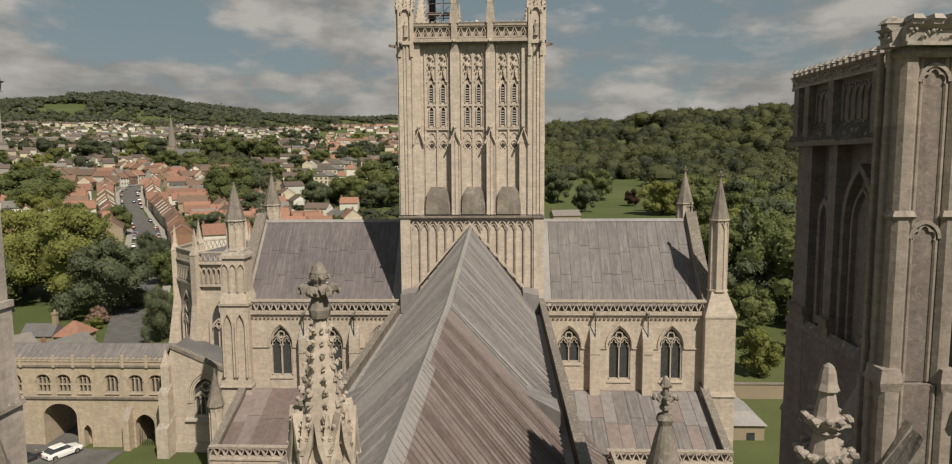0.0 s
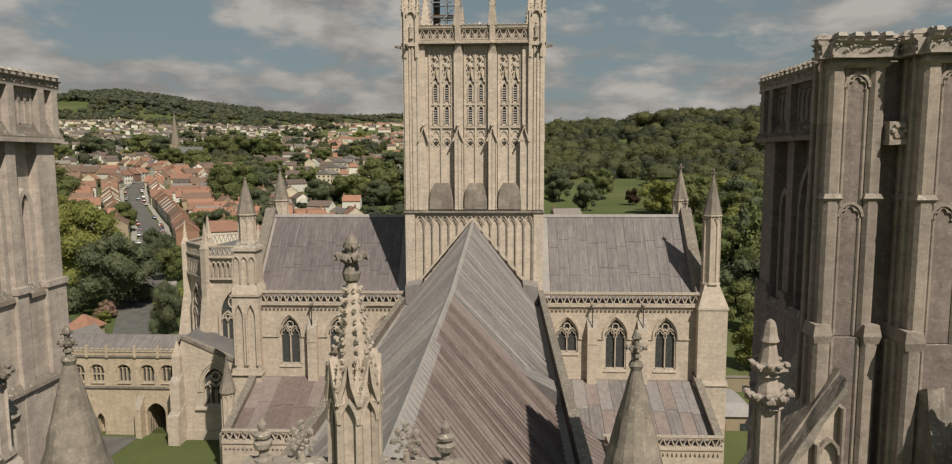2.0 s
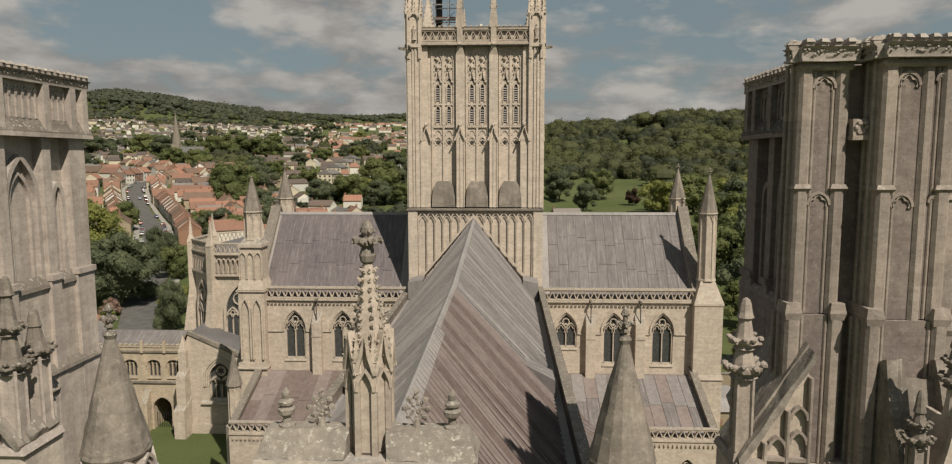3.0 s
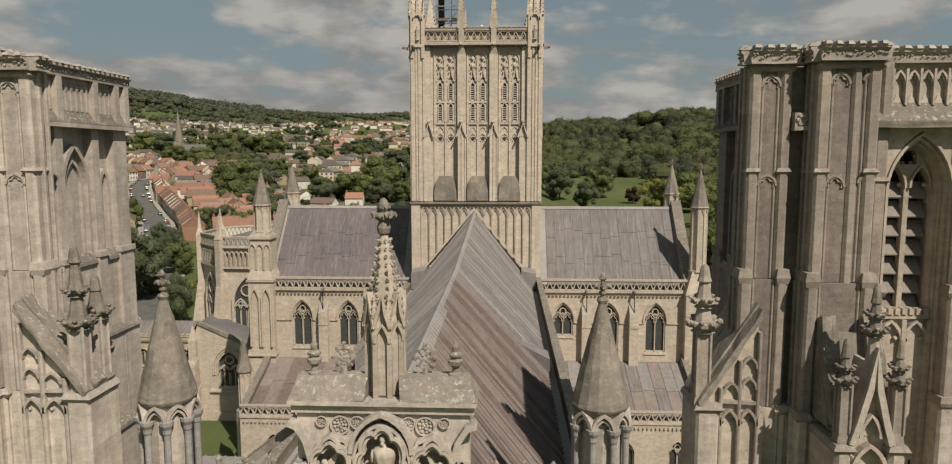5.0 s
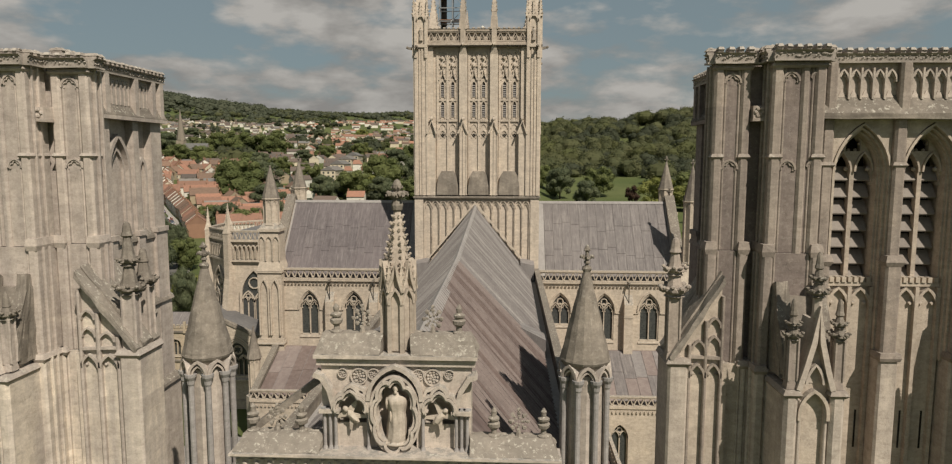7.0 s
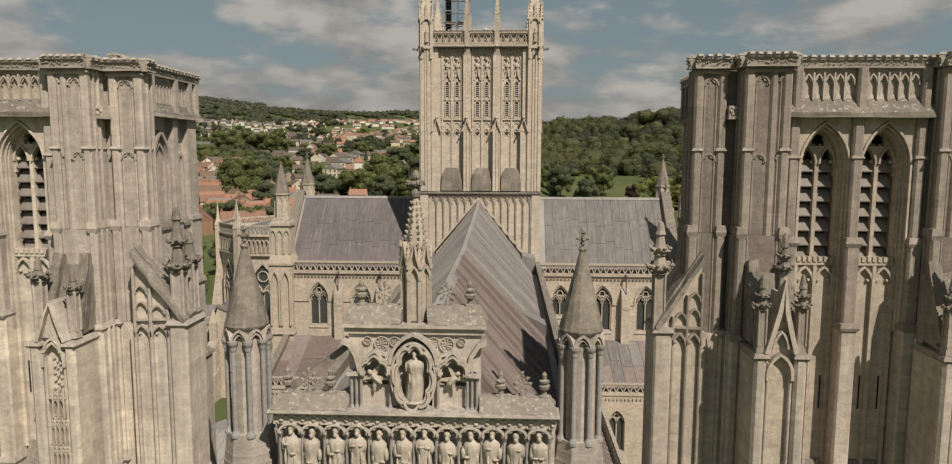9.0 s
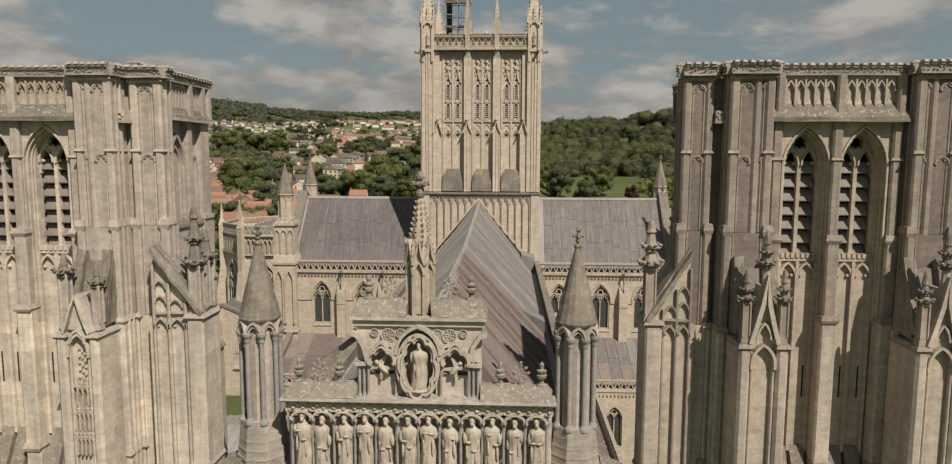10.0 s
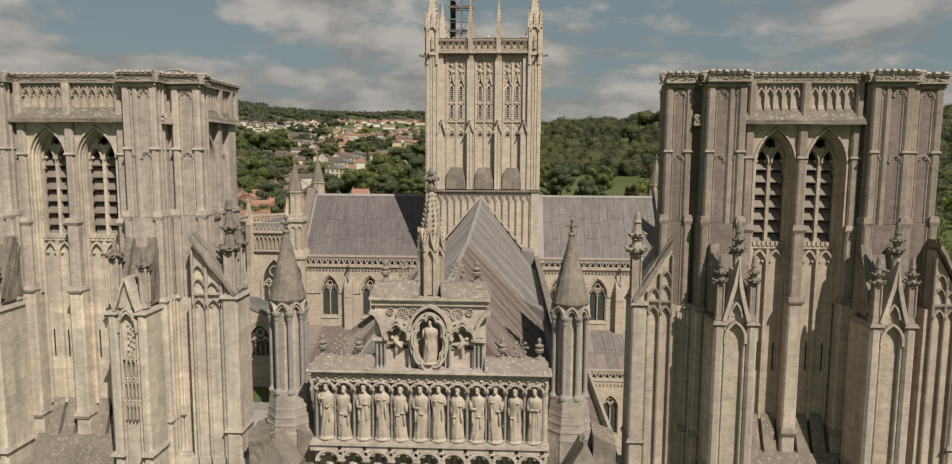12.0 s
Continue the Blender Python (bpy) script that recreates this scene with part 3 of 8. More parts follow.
            # Slits and foils are dark slabs on solid wall, shade put in as colour.
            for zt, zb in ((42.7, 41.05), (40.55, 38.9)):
                add("opening", slab(B(), [(lx - 0.16, zb)] + arch(lx, 0.32, zt - 0.3, zt, 3) + [(lx + 0.16, zb)], -6.19, -6.1), DARK, "dark slab standing for a louvred slit's shade")
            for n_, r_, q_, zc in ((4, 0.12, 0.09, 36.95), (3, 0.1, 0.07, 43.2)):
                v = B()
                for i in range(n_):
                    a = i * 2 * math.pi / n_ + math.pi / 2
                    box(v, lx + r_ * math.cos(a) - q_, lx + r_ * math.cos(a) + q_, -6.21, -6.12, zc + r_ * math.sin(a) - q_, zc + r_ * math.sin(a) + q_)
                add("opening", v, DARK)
            for zt, zb in ((42.5, 41.15), (40.35, 39.0)):
                for k in range(6):
                    z = zb + k * (zt - zb) / 6
                    add("louvre", wedge(B(), lx - 0.16, lx + 0.16, -6.28, -6.19, z, z + 0.03, z + 0.10), LEAD_P)
    # cornice and pierced parapet
    c = box(B(), -5.3, 5.3, -6.95, -6.0, 46.52, 46.72)
    box(c, -5.3, 5.3, -6.8, -6.0, 46.72, 46.86)
    add("cornice", c, STONE_M)
    # Dark strip below the cornice carries its underside shade in the stone colour.
    add("cornice_hollow", box(B(), -5.28, 5.28, -6.86, -6.0, 46.4, 46.52), ROUGH)
    for x0, x1 in ((-5.3, -1.75), (-1.25, 1.6), (2.1, 5.3)):
        p = zigzag(B(), x0, x1, 46.9, 48.0, -6.75, -6.5, 0.72, 0.15)
        n = max(1, round((x1 - x0) / 0.72))
        for i in range(n):
            q, d = x0 + (i + 0.5) * (x1 - x0) / n, (x1 - x0) / n
            sweep(p, [(q - d * 0.22, 47.08), (q, 47.48), (q + d * 0.22, 47.08)], 0.08, -6.7, -6.52)
        add("parapet_back", box(B(), x0, x1, -6.49, -6.4, 46.88, 47.98), STONE_M)
        battlement(p, [(x0, -6.62), (x1, -6.62)], 47.98, 0.3, 0.42, 0.3, 0.22, 0.15, 0.05)
        add("parapet", p, STONE_M)
    for px in (-1.5, 1.85):
        b = box(B(), px - 0.28, px + 0.28, -6.9, -6.35, 46.7, 50.0)
        frustum(b, px, -6.62, 50.0, 0.42, 53.0, 0.03, 4)
        crockets(b, px, -6.62, 50.0, 0.42, 52.7, 0.08, 7, 4, 0.08)
        for s_ in (-1, 1):
            frustum(b, px + s_ * 0.32, -6.85, 48.2, 0.14, 49.6, 0.02, 4)
        add("pinnacle", b, STONE_M)
    # the same dress on the other three sides
    for k in (1, 2, 3):
        for o in made:
            q = o.copy()
            scene.collection.objects.link(q)
            q.matrix_basis = Matrix.Rotation(k * math.pi / 2, 4, "Z") @ o.matrix_basis


def figure(x, y, z, h, seed=0, wide=0.12):
    """A plain robed stone figure on a low base."""
    b = B()
    n = 26
    prof = [(0.0, 1.25), (0.035, 1.3), (0.04, 0.98), (0.07, 1.06), (0.15, 1.0), (0.22, 0.97), (0.30, 0.95), (0.36, 0.94), (0.42, 0.92), (0.48, 0.88), (0.53, 0.85), (0.57, 0.88), (0.63, 0.98), (0.69, 1.06), (0.74, 1.08), (0.775, 1.0), (0.80, 0.72), (0.82, 0.42), (0.84, 0.34), (0.865, 0.32)]
    sway = 0.05 * math.sin(seed * 2.3)
    rows = []
    for f, r in prof:
        row = []
        for i in range(n):
            a = 2 * math.pi * i / n
            amp = 0.0 if f < 0.04 else 0.15 if f < 0.58 else 0.10 if f < 0.8 else 0.0
            fold = 1 + amp * math.sin(a * 9 + seed * 2 + math.sin(f * 6 + seed) * 1.6) + 0.08 * noise.noise(Vector((math.cos(a) * 2, f * 6, seed)))
            cx = x + sway * h * math.sin(f * 3.1) * 0.6
            row.append(b.verts.new((cx + r * wide * h * fold * math.cos(a), y + r * wide * 0.78 * h * fold * math.sin(a), z + f * h)))
        rows.append(row)
    b.faces.new(rows[0][::-1])
    b.faces.new(rows[-1])
    for p, q in zip(rows, rows[1:]):
        for i in range(n):
            b.faces.new((p[i], p[(i + 1) % n], q[(i + 1) % n], q[i]))
    hx = x + sway * h * 0.2
    blob(b, hx, y - 0.012 * h, z + 0.925 * h, 0.052 * h, 2, sx=0.92, sz=1.3, rough=0.2, seed=seed)
    blob(b, hx, y + 0.008 * h, z + 0.918 * h, 0.056 * h, 2, sz=1.25, rough=0.3, seed=seed + 2)
    blob(b, hx, y - 0.05 * h, z + 0.875 * h, 0.034 * h, 1, sz=1.5, rough=0.4, seed=seed + 4)
    # folded forearms and a hanging sleeve
    for s, dz in ((-1, 0.07 * math.sin(seed * 2.1)), (1, 0.07 * math.cos(seed * 1.7))):
        blob(b, x + s * 0.86 * wide * h, y - 0.03 * h, z + (0.64 + dz) * h, 0.034 * h, 2, sz=3.0, rough=0.3, seed=seed + s)
        blob(b, x + s * 0.045 * h, y - 0.088 * h, z + (0.60 + dz * 2) * h, 0.017 * h, 2, sx=2.6, sz=1.2, rough=0.4, seed=seed - s)
        # the mantle's edge falling from the wrist
        blob(b, x + s * 0.066 * h, y - 0.068 * h, z + (0.44 + dz) * h, 0.024 * h, 2, sx=0.8, sz=5.5, rough=0.5, seed=seed + 3 * s)
    return b


central_tower()
for o in bpy.data.objects:
    if o.name.startswith("niche_figure") and o.data:
        o.data.shade_smooth()


# ---- nave ----
def nave_ridge(y):
    return 27.45 + max(0.0, (y - 25.4) / 27.2) * 1.8


def nave():
    t = thing("nave", "long cathedral nave with a steep lead-covered roof", "church nave")
    for s in (-1, 1):
        w = box(B(), min(s * 6.5, s * 7.1), max(s * 6.5, s * 7.1), 1.5, 52.55, 0, 21.1)
        part("clerestory_wall", w, STONE_N, t)
        zp = 22.2 if s > 0 else 21.75
        # South parapet darkened: soot and its north face's shade in one colour.
        part("parapet", box(B(), min(s * 6.58, s * 6.95), max(s * 6.58, s * 6.95), 2.0, 52.5, 21.1, zp), SOOT_SHADE if s > 0 else ROUGH, t)
        part("parapet_coping", box(B(), min(s * 6.54, s * 7.08), max(s * 6.54, s * 7.08), 2.0, 52.5, zp, zp + 0.16), ROUGH, t)
        part("gutter", box(B(), min(s * 5.7, s * 6.58), max(s * 5.7, s * 6.58), 2.0, 52.5, 21.1, 21.2), LEAD_P, t)

    def lean(y):
        """How far a roll of the old brown lead runs west on its way down."""
        return -6.05 * min(0.3 + 0.03 * max(25.4 - y, 0.0), 0.65)

    def slope(s, y0, y1, name, mat, west=0.0):
        b = B()
        ys = [y0, y1] if y1 <= 25.4 or y0 >= 25.4 else [y0, 25.4, y1]
        for a, c in zip(ys, ys[1:]):
            fa, fc = (a + west if a == 25.4 else a), (c + west if c == 25.4 else c)
            hull(b, [(0, a, nave_ridge(a)), (s * 6.05, fa, 21.4), (s * 6.05, fa, 21.1), (0, a, 21.1)], [(0, c, nave_ridge(c)), (s * 6.05, fc, 21.4), (s * 6.05, fc, 21.1), (0, c, 21.1)])
        part(name, b, mat, t)

    slope(1, 0.62, 25.4, "roof_slope", LEAD_VB, lean(25.4))
    slope(1, 25.4, 52.6, "roof_slope", LEAD_VG, lean(25.4))
    slope(-1, 0.62, 52.6, "roof_slope", LEAD_VG)
    # standing rolls, each from ridge to gutter
    meshes = {}
    rng = random.Random(4)
    for s in (-1, 1):
        y = 0.9
        while y < 52.4:
            old = s > 0 and y < 25.3
            zr = round(nave_ridge(y), 1)
            west = round(lean(y), 1) if old else round(lean(25.4) * max(0.0, 1 - (y - 25.4) / 9), 1) if s > 0 else 0.0
            if y + west < 0.7:
                y += 0.48
                continue
            key = (s, zr, west)
            if key not in meshes:
                b = B()
                d = Vector((s * 6.05, west, 21.42 - zr))
                up = Vector((-d.z * s, 0, 6.05)).normalized() * 0.105
                if up.z < 0:
                    up = -up
                a0, a1 = Vector((0, 0, zr)), Vector((0, 0, zr)) + d
                hull(b, [a0 + Vector((0, -0.04, 0)), a0 + Vector((0, -0.02, 0)) + up, a0 + Vector((0, 0.02, 0)) + up, a0 + Vector((0, 0.04, 0))],
                     [a1 + Vector((0, -0.04, 0)), a1 + Vector((0, -0.02, 0)) + up, a1 + Vector((0, 0.02, 0)) + up, a1 + Vector((0, 0.04, 0))])
                bmesh.ops.recalc_face_normals(b, faces=b.faces)
                me = bpy.data.meshes.new("lead_roll")
                b.to_mesh(me)
                b.free()
                me.materials.append(LEAD_B)
                meshes[key] = me
            o = new("lead_roll", meshes[key])
            o.parent = t
            o.location = (0, y, nave_ridge(y) - zr)
            o.rotation_euler = (0, 0, radians(rng.uniform(-0.25, 0.25)))
            o.material_slots[0].link = "OBJECT"
            o.material_slots[0].material = (LEAD_B if rng.random() < 0.3 else LEAD_R) if old else LEAD_P if rng.random() < 0.45 else LEAD_G
            y += 0.48 + rng.uniform(-0.03, 0.03) if old else 0.56 + rng.uniform(-0.03, 0.03)
    b = B()
    for y0, y1, w in ((0.62, 15.4, 0.42), (15.4, 25.4, 0.2), (25.4, 52.6, 0.22)):
        for s in (-1, 1):
            k0, k1 = nave_ridge(y0), nave_ridge(y1)
            hull(b, [(0, y0, k0 + 0.14), (s * w, y0, k0 + 0.12 - w), (s * w, y0, k0 - w), (0, y0, k0)], [(0, y1, k1 + 0.14), (s * w, y1, k1 + 0.12 - w), (s * w, y1, k1 - w), (0, y1, k1)])
    part("ridge_cap", b, LEAD_P, t, "pale lead ridge flashing")
    for s in (-1, 1):
        part("lead_box", hull(B(), [(s * 5.0, 50.6, 21.3), (s * 6.5, 50.6, 21.3), (s * 6.5, 52.55, 21.3), (s * 5.0, 52.55, 21.3)], [(s * 5.0, 50.6, 23.3), (s * 6.5, 50.6, 23.0), (s * 6.5, 52.55, 23.2), (s * 5.0, 52.55, 23.5)]), LEAD_G, t)
        part("lead_box", hull(B(), [(s * 4.5, 23.5, 21.3), (s * 6.2, 23.0, 21.3), (s * 6.2, 25.4, 21.3), (s * 4.5, 25.9, 21.3)], [(s * 4.5, 23.5, 23.1), (s * 6.2, 23.0, 22.35), (s * 6.2, 25.4, 22.2), (s * 4.5, 25.9, 22.95)]), LEAD_VG, t)
        # weathering mould of the roof against the tower
        b = B()
        hull(b, [(0, 52.3, 29.72), (s * 6.3, 52.3, 22.2), (s * 6.3, 52.3, 21.95), (0, 52.3, 29.42)], [(0, 52.62, 29.72), (s * 6.3, 52.62, 22.2), (s * 6.3, 52.62, 21.95), (0, 52.62, 29.42)])
        part("roof_mould", b, STONE, t)
        # aisles
        a = box(B(), min(s * 12.0, s * 12.7), max(s * 12.0, s * 12.7), 9.5, 44.0, 0, 10.0)
        part("aisle_wall", a, STONE_N, t)
        a = hull(B(), [(s * 7.05, 9.5, 13.3), (s * 12.1, 9.5, 10.0), (s * 12.1, 9.5, 9.7), (s * 7.05, 9.5, 12.9)], [(s * 7.05, 52.0, 13.3), (s * 12.1, 52.0, 10.0), (s * 12.1, 52.0, 9.7), (s * 7.05, 52.0, 12.9)])
        part("aisle_roof", a, LEAD_B, t)
        for k in range(40):
            y = 10 + k * 1.0
            r = hull(B(), [(s * 7.1, y, 13.3), (s * 7.1, y + 0.1, 13.3), (s * 7.1, y + 0.05, 13.38)], [(s * 12.0, y, 10.05), (s * 12.0, y + 0.1, 10.05), (s * 12.0, y + 0.05, 10.14)])
            part("lead_roll", r, LEAD_T if k % 3 else LEAD_B, t)
        z = zigzag(B(), 9.5, 44.0, 10.0, 10.9, -0.15, 0.15, 0.7, 0.12)
        turned(z, Matrix.Translation((s * 12.4, 0, 0)) @ Matrix.Rotation(math.pi / 2, 4, "Z"))
        part("aisle_parapet", z, STONE_N, t)


nave()


# ---- transepts ----
def lead_panels(parent, s, x0, x1, ys, zs, rows, mats, seed, width=1.0):
    """Sheets of lead laid in rows on a slope from (y, z) foot to head, each a thin piece of its own."""
    rng = random.Random(seed)
    (ya, yb), (za, zb) = ys, zs
    cols = max(1, round((x1 - x0) / width))
    d = (x1 - x0) / cols
    for c in range(cols):
        cuts = [0.0] + [(r + 1) / rows + rng.uniform(-0.07, 0.07) for r in range(rows - 1)] + [1.0]
        for r in range(rows):
            f0, f1 = cuts[r], cuts[r + 1]
            b = B()
            lift = 0.03 + 0.02 * rng.random()
            p = lambda x, f, h: (s * x, ya + (yb - ya) * f, za + (zb - za) * f + h)
            xa, xb = x0 + c * d + 0.02, x0 + (c + 1) * d - 0.02
            hull(b, [p(xa, f0 + 0.004, 0.0), p(xb, f0 + 0.004, 0.0), p(xb, f1, 0.0), p(xa, f1, 0.0)], [p(xa, f0 + 0.004, lift + 0.03), p(xb, f0 + 0.004, lift + 0.03), p(xb, f1, lift), p(xa, f1, lift)])
            part("lead_sheet", b, rng.choice(mats), parent)
        b = B()
        x = x0 + c * d
        hull(b, [(s * (x - 0.035), ya, za), (s * (x + 0.035), ya, za), (s * x, ya, za + 0.11)], [(s * (x - 0.035), yb, zb), (s * (x + 0.035), yb, zb), (s * x, yb, zb + 0.11)])
        part("lead_roll", b, LEAD_G, parent)


def octagon_panels(b, x, y, r, z0, z1, arch_h=0.6):
    """Edge shafts and arches on an octagonal shaft."""
    for i in range(8):
        a = 2 * math.pi * (i + 0.5) / 8
        lathe(b, x + r * math.cos(a), y + r * math.sin(a), [(z0, 0.09), (z0 + 0.1, 0.06), (z1 - 0.1, 0.06), (z1, 0.1)], 6)
        a = 2 * math.pi * i / 8
        w = 2 * r * math.sin(math.pi / 8) * 0.86
        k = sweep(B(), arch(0, w, z1 - arch_h, z1 - 0.06, 4), 0.08, -0.05, 0.05)
        turned(k, Matrix.Translation((x + r * 0.93 * math.cos(a), y + r * 0.93 * math.sin(a), 0)) @ Matrix.Rotation(a + math.pi / 2, 4, "Z"))
        joint(b, k)
    lathe(b, x, y, [(z1, r + 0.05), (z1 + 0.08, r + 0.14), (z1 + 0.2, r + 0.12)], 8)
    lathe(b, x, y, [(z0 - 0.2, r + 0.16), (z0 - 0.05, r + 0.14), (z0, r + 0.02)], 8)
    return b


def transept(s, windows, label):
    side = "south" if s > 0 else "north"
    t = thing(side + "_transept", label, "church transept")
    L, Y = 22.5, 52.6
    # west wall with its windows
    holes = [(x, 2.16, sill, 17.65, 19.45) for x, sill in windows]
    w = pierced(B(), 6.9, L, 12.6, 20.7, Y, Y + 0.9, holes)
    box(w, 6.9, L, Y, Y + 0.9, 0, 12.6)
    box(w, 6.9, L, Y + 13.9, Y + 14.8, 0, 20.7)
    box(w, 7.2, L, Y + 0.9, Y + 13.9, 20.4, 20.69)
    turned(w, Matrix.Diagonal((s, 1, 1, 1)))
    part("wall", w, STONE_N, t)
    for x, sill in windows:
        o = B()
        slab(o, [(s * (x - 1.08), sill)] + [(s * px if s > 0 else -px, pz) for px, pz in arch(x, 2.16, 17.65, 19.45)] + [(s * (x + 1.08), sill)], Y + 0.34, Y + 0.38)
        win = part("window", o, GLASS, t, "dark leaded glass window")
        tr = light_tracery(B(), s * x, 2.04, sill, 17.65, 19.4, Y + 0.1, Y + 0.34, 0.105)
        for q in (-0.51, 0.51):
            sweep(tr, foiled(arch(s * x + q, 0.8, 17.5, 18.2, 9), s * x + q, 17.5, 0.16, 3), 0.07, Y + 0.14, Y + 0.34)
        for i in range(4):
            blob(tr, s * x + 0.25 * math.cos(math.pi / 2 * i), Y + 0.24, 18.64 + 0.25 * math.sin(math.pi / 2 * i), 0.09, 1, rough=0.1)
        box(tr, s * x - 1.06, s * x + 1.06, Y + 0.1, Y + 0.34, sill, sill + 0.1)
        part("tracery", tr, STONE_N, win)
        hood = sweep(B(), [(s * x - 1.24, 17.4)] + arch(s * x, 2.48, 17.65, 19.75) + [(s * x + 1.24, 17.4)], 0.16, Y - 0.14, Y + 0.02)
        part("window_sill", wedge(B(), s * x - 1.15, s * x + 1.15, Y - 0.1, Y + 0.3, sill - 0.3, sill - 0.2, sill + 0.08), STONE_N, win)
        part("hood_mould", hood, STONE_N, win)
    for x in (windows[0][0] + 2.45, windows[1][0] + 2.6):
        b = box(B(), s * x - 0.48, s * x + 0.48, Y - 0.75, Y + 0.02, 12.4, 18.4)
        wedge(b, s * x - 0.48, s * x + 0.48, Y - 0.75, Y + 0.02, 18.4, 18.45, 19.5)
        box(b, s * x - 0.52, s * x + 0.52, Y - 0.8, Y + 0.02, 17.0, 17.12)
        part("buttress", b, STONE_N, t)
        g = hull(B(), [(s * x - 0.13, Y, 20.7), (s * x + 0.13, Y, 20.7), (s * x + 0.13, Y, 21.0), (s * x - 0.13, Y, 21.0)], [(s * x - 0.08, Y - 0.8, 20.75), (s * x + 0.08, Y - 0.8, 20.75), (s * x + 0.08, Y - 0.8, 20.95), (s * x - 0.08, Y - 0.8, 20.95)])
        part("gargoyle", g, ROUGH, t)
        pipe = lathe(B(), s * x, Y - 0.55, [(13.0, 0.05), (20.8, 0.05)], 6)
        part("downpipe", pipe, DARK, t)
    # string, corbels, parapet
    xs = (min(s * 7.0, s * L), max(s * 7.0, s * L))
    c = B()
    cuts = [7.0] + [q for x, _ in windows for q in (x - 1.3, x + 1.3)] + [L]
    for a, e in zip(cuts[::2], cuts[1::2]):
        box(c, min(s * a, s * e), max(s * a, s * e), Y - 0.12, Y + 0.5, 17.35, 17.45)
    box(c, *xs, Y - 0.22, Y + 0.9, 20.7, 20.88)
    part("string_course", c, STONE_N, t)
    n = 38
    for i in range(n):
        x = xs[0] + (i + 0.5) * (xs[1] - xs[0]) / n
        part("corbel", hull(B(), [(x - 0.06, Y - 0.03, 20.1), (x + 0.06, Y - 0.03, 20.1), (x + 0.06, Y + 0.02, 20.1), (x - 0.06, Y + 0.02, 20.1)], [(x - 0.1, Y - 0.2, 20.4), (x + 0.1, Y - 0.2, 20.4), (x + 0.1, Y + 0.02, 20.4), (x - 0.1, Y + 0.02, 20.4)]), STONE_N, t)
    p = zigzag(B(), xs[0], xs[1], 20.9, 21.95, Y - 0.08, Y + 0.2, 0.72, 0.13)
    box(p, *xs, Y - 0.16, Y + 0.28, 21.95, 22.15)
    part("parapet", p, STONE_N, t)
    p = zigzag(B(), xs[0], xs[1], 20.9, 21.95, Y + 14.6, Y + 14.88, 0.72, 0.13)
    part("parapet", p, STONE_N, t)
    # roof
    zr = 29.15
    b = hull(B(), [(s * 6.9, Y + 0.5, 20.9), (s * 6.9, Y + 14.3, 20.9), (s * 6.9, Y + 7.4, zr)], [(s * 22.6, Y + 0.5, 20.9), (s * 22.6, Y + 14.3, 20.9), (s * 22.6, Y + 7.4, zr)])
    roof = part("roof", b, LEAD_P, t)
    mats = [LEAD_T] if s > 0 else [LEAD_N]
    lead_panels(roof, s, 7.9, 22.2, (Y + 0.52, Y + 7.4), (20.95, zr), 3, mats, 3 + s, 1.02)
    lead_panels(roof, s, 6.95, 7.85, (Y + 0.52, Y + 7.4), (20.95, zr), 1, [LEAD_P], 5, 0.9)
    part("ridge_roll", hull(B(), [(s * 6.9, Y + 7.2, zr - 0.1), (s * 6.9, Y + 7.6, zr - 0.1), (s * 6.9, Y + 7.4, zr + 0.2)], [(s * 22.6, Y + 7.2, zr - 0.1), (s * 22.6, Y + 7.6, zr - 0.1), (s * 22.6, Y + 7.4, zr + 0.2)]), LEAD_P, roof)
    # gable end
    g = B()
    out = [(Y - 0.2, 0), (Y + 15, 0), (Y + 15, 21.2), (Y + 7.4, 29.9), (Y - 0.2, 21.2)]
    hull(g, [(s * 22.4, y, z) for y, z in out], [(s * 23.3, y, z) for y, z in out])
    part("gable_wall", g, STONE_N, t)
    cp = B()
    for ya, yb in ((Y + 0.3, Y + 7.4), (Y + 14.5, Y + 7.4)):
        hull(cp, [(s * 22.3, ya, 21.6), (s * 23.4, ya, 21.6), (s * 23.4, ya, 21.95), (s * 22.3, ya, 21.95)], [(s * 22.3, yb, 29.75), (s * 23.4, yb, 29.75), (s * 23.4, yb, 30.1), (s * 22.3, yb, 30.1)])
    finial(cp, s * 22.85, Y + 7.4, 30.0, 1.2)
    part("gable_coping", cp, ROUGH, t)
    # corner turrets
    if s > 0:
        b = B()
        frustum(b, 23.65, 53.1, 0, 2.12, 13.0, 2.12, 4)
        frustum(b, 23.65, 53.1, 13.0, 2.3, 13.5, 2.12, 4)
        frustum(b, 23.65, 53.1, 13.5, 2.0, 20.6, 2.0, 4)
        frustum(b, 23.65, 53.1, 20.6, 2.1, 20.8, 2.1, 4)
        frustum(b, 23.65, 53.1, 20.8, 2.1, 23.0, 1.0, 4)
        frustum(b, 23.65, 53.1, 22.0, 0.82, 29.9, 0.78, 8)
        part("turret", octagon_panels(b, 23.65, 53.1, 0.82, 23.2, 29.7, 0.7), STONE_N, t)
        sp = frustum(B(), 23.65, 53.1, 29.9, 0.92, 33.7, 0.07, 8)
        finial(sp, 23.65, 53.1, 33.55, 0.95)
        part("spire", sp, ROUGH, t)
    else:
        b = B()
        box(b, -24.5, -21.5, 51.6, 54.4, 0, 14.2)
        wedge(b, -24.6, -21.4, 51.4, 54.4, 13.6, 13.7, 14.4)
        box(b, -24.35, -21.6, 51.8, 54.4, 14.2, 21.7)
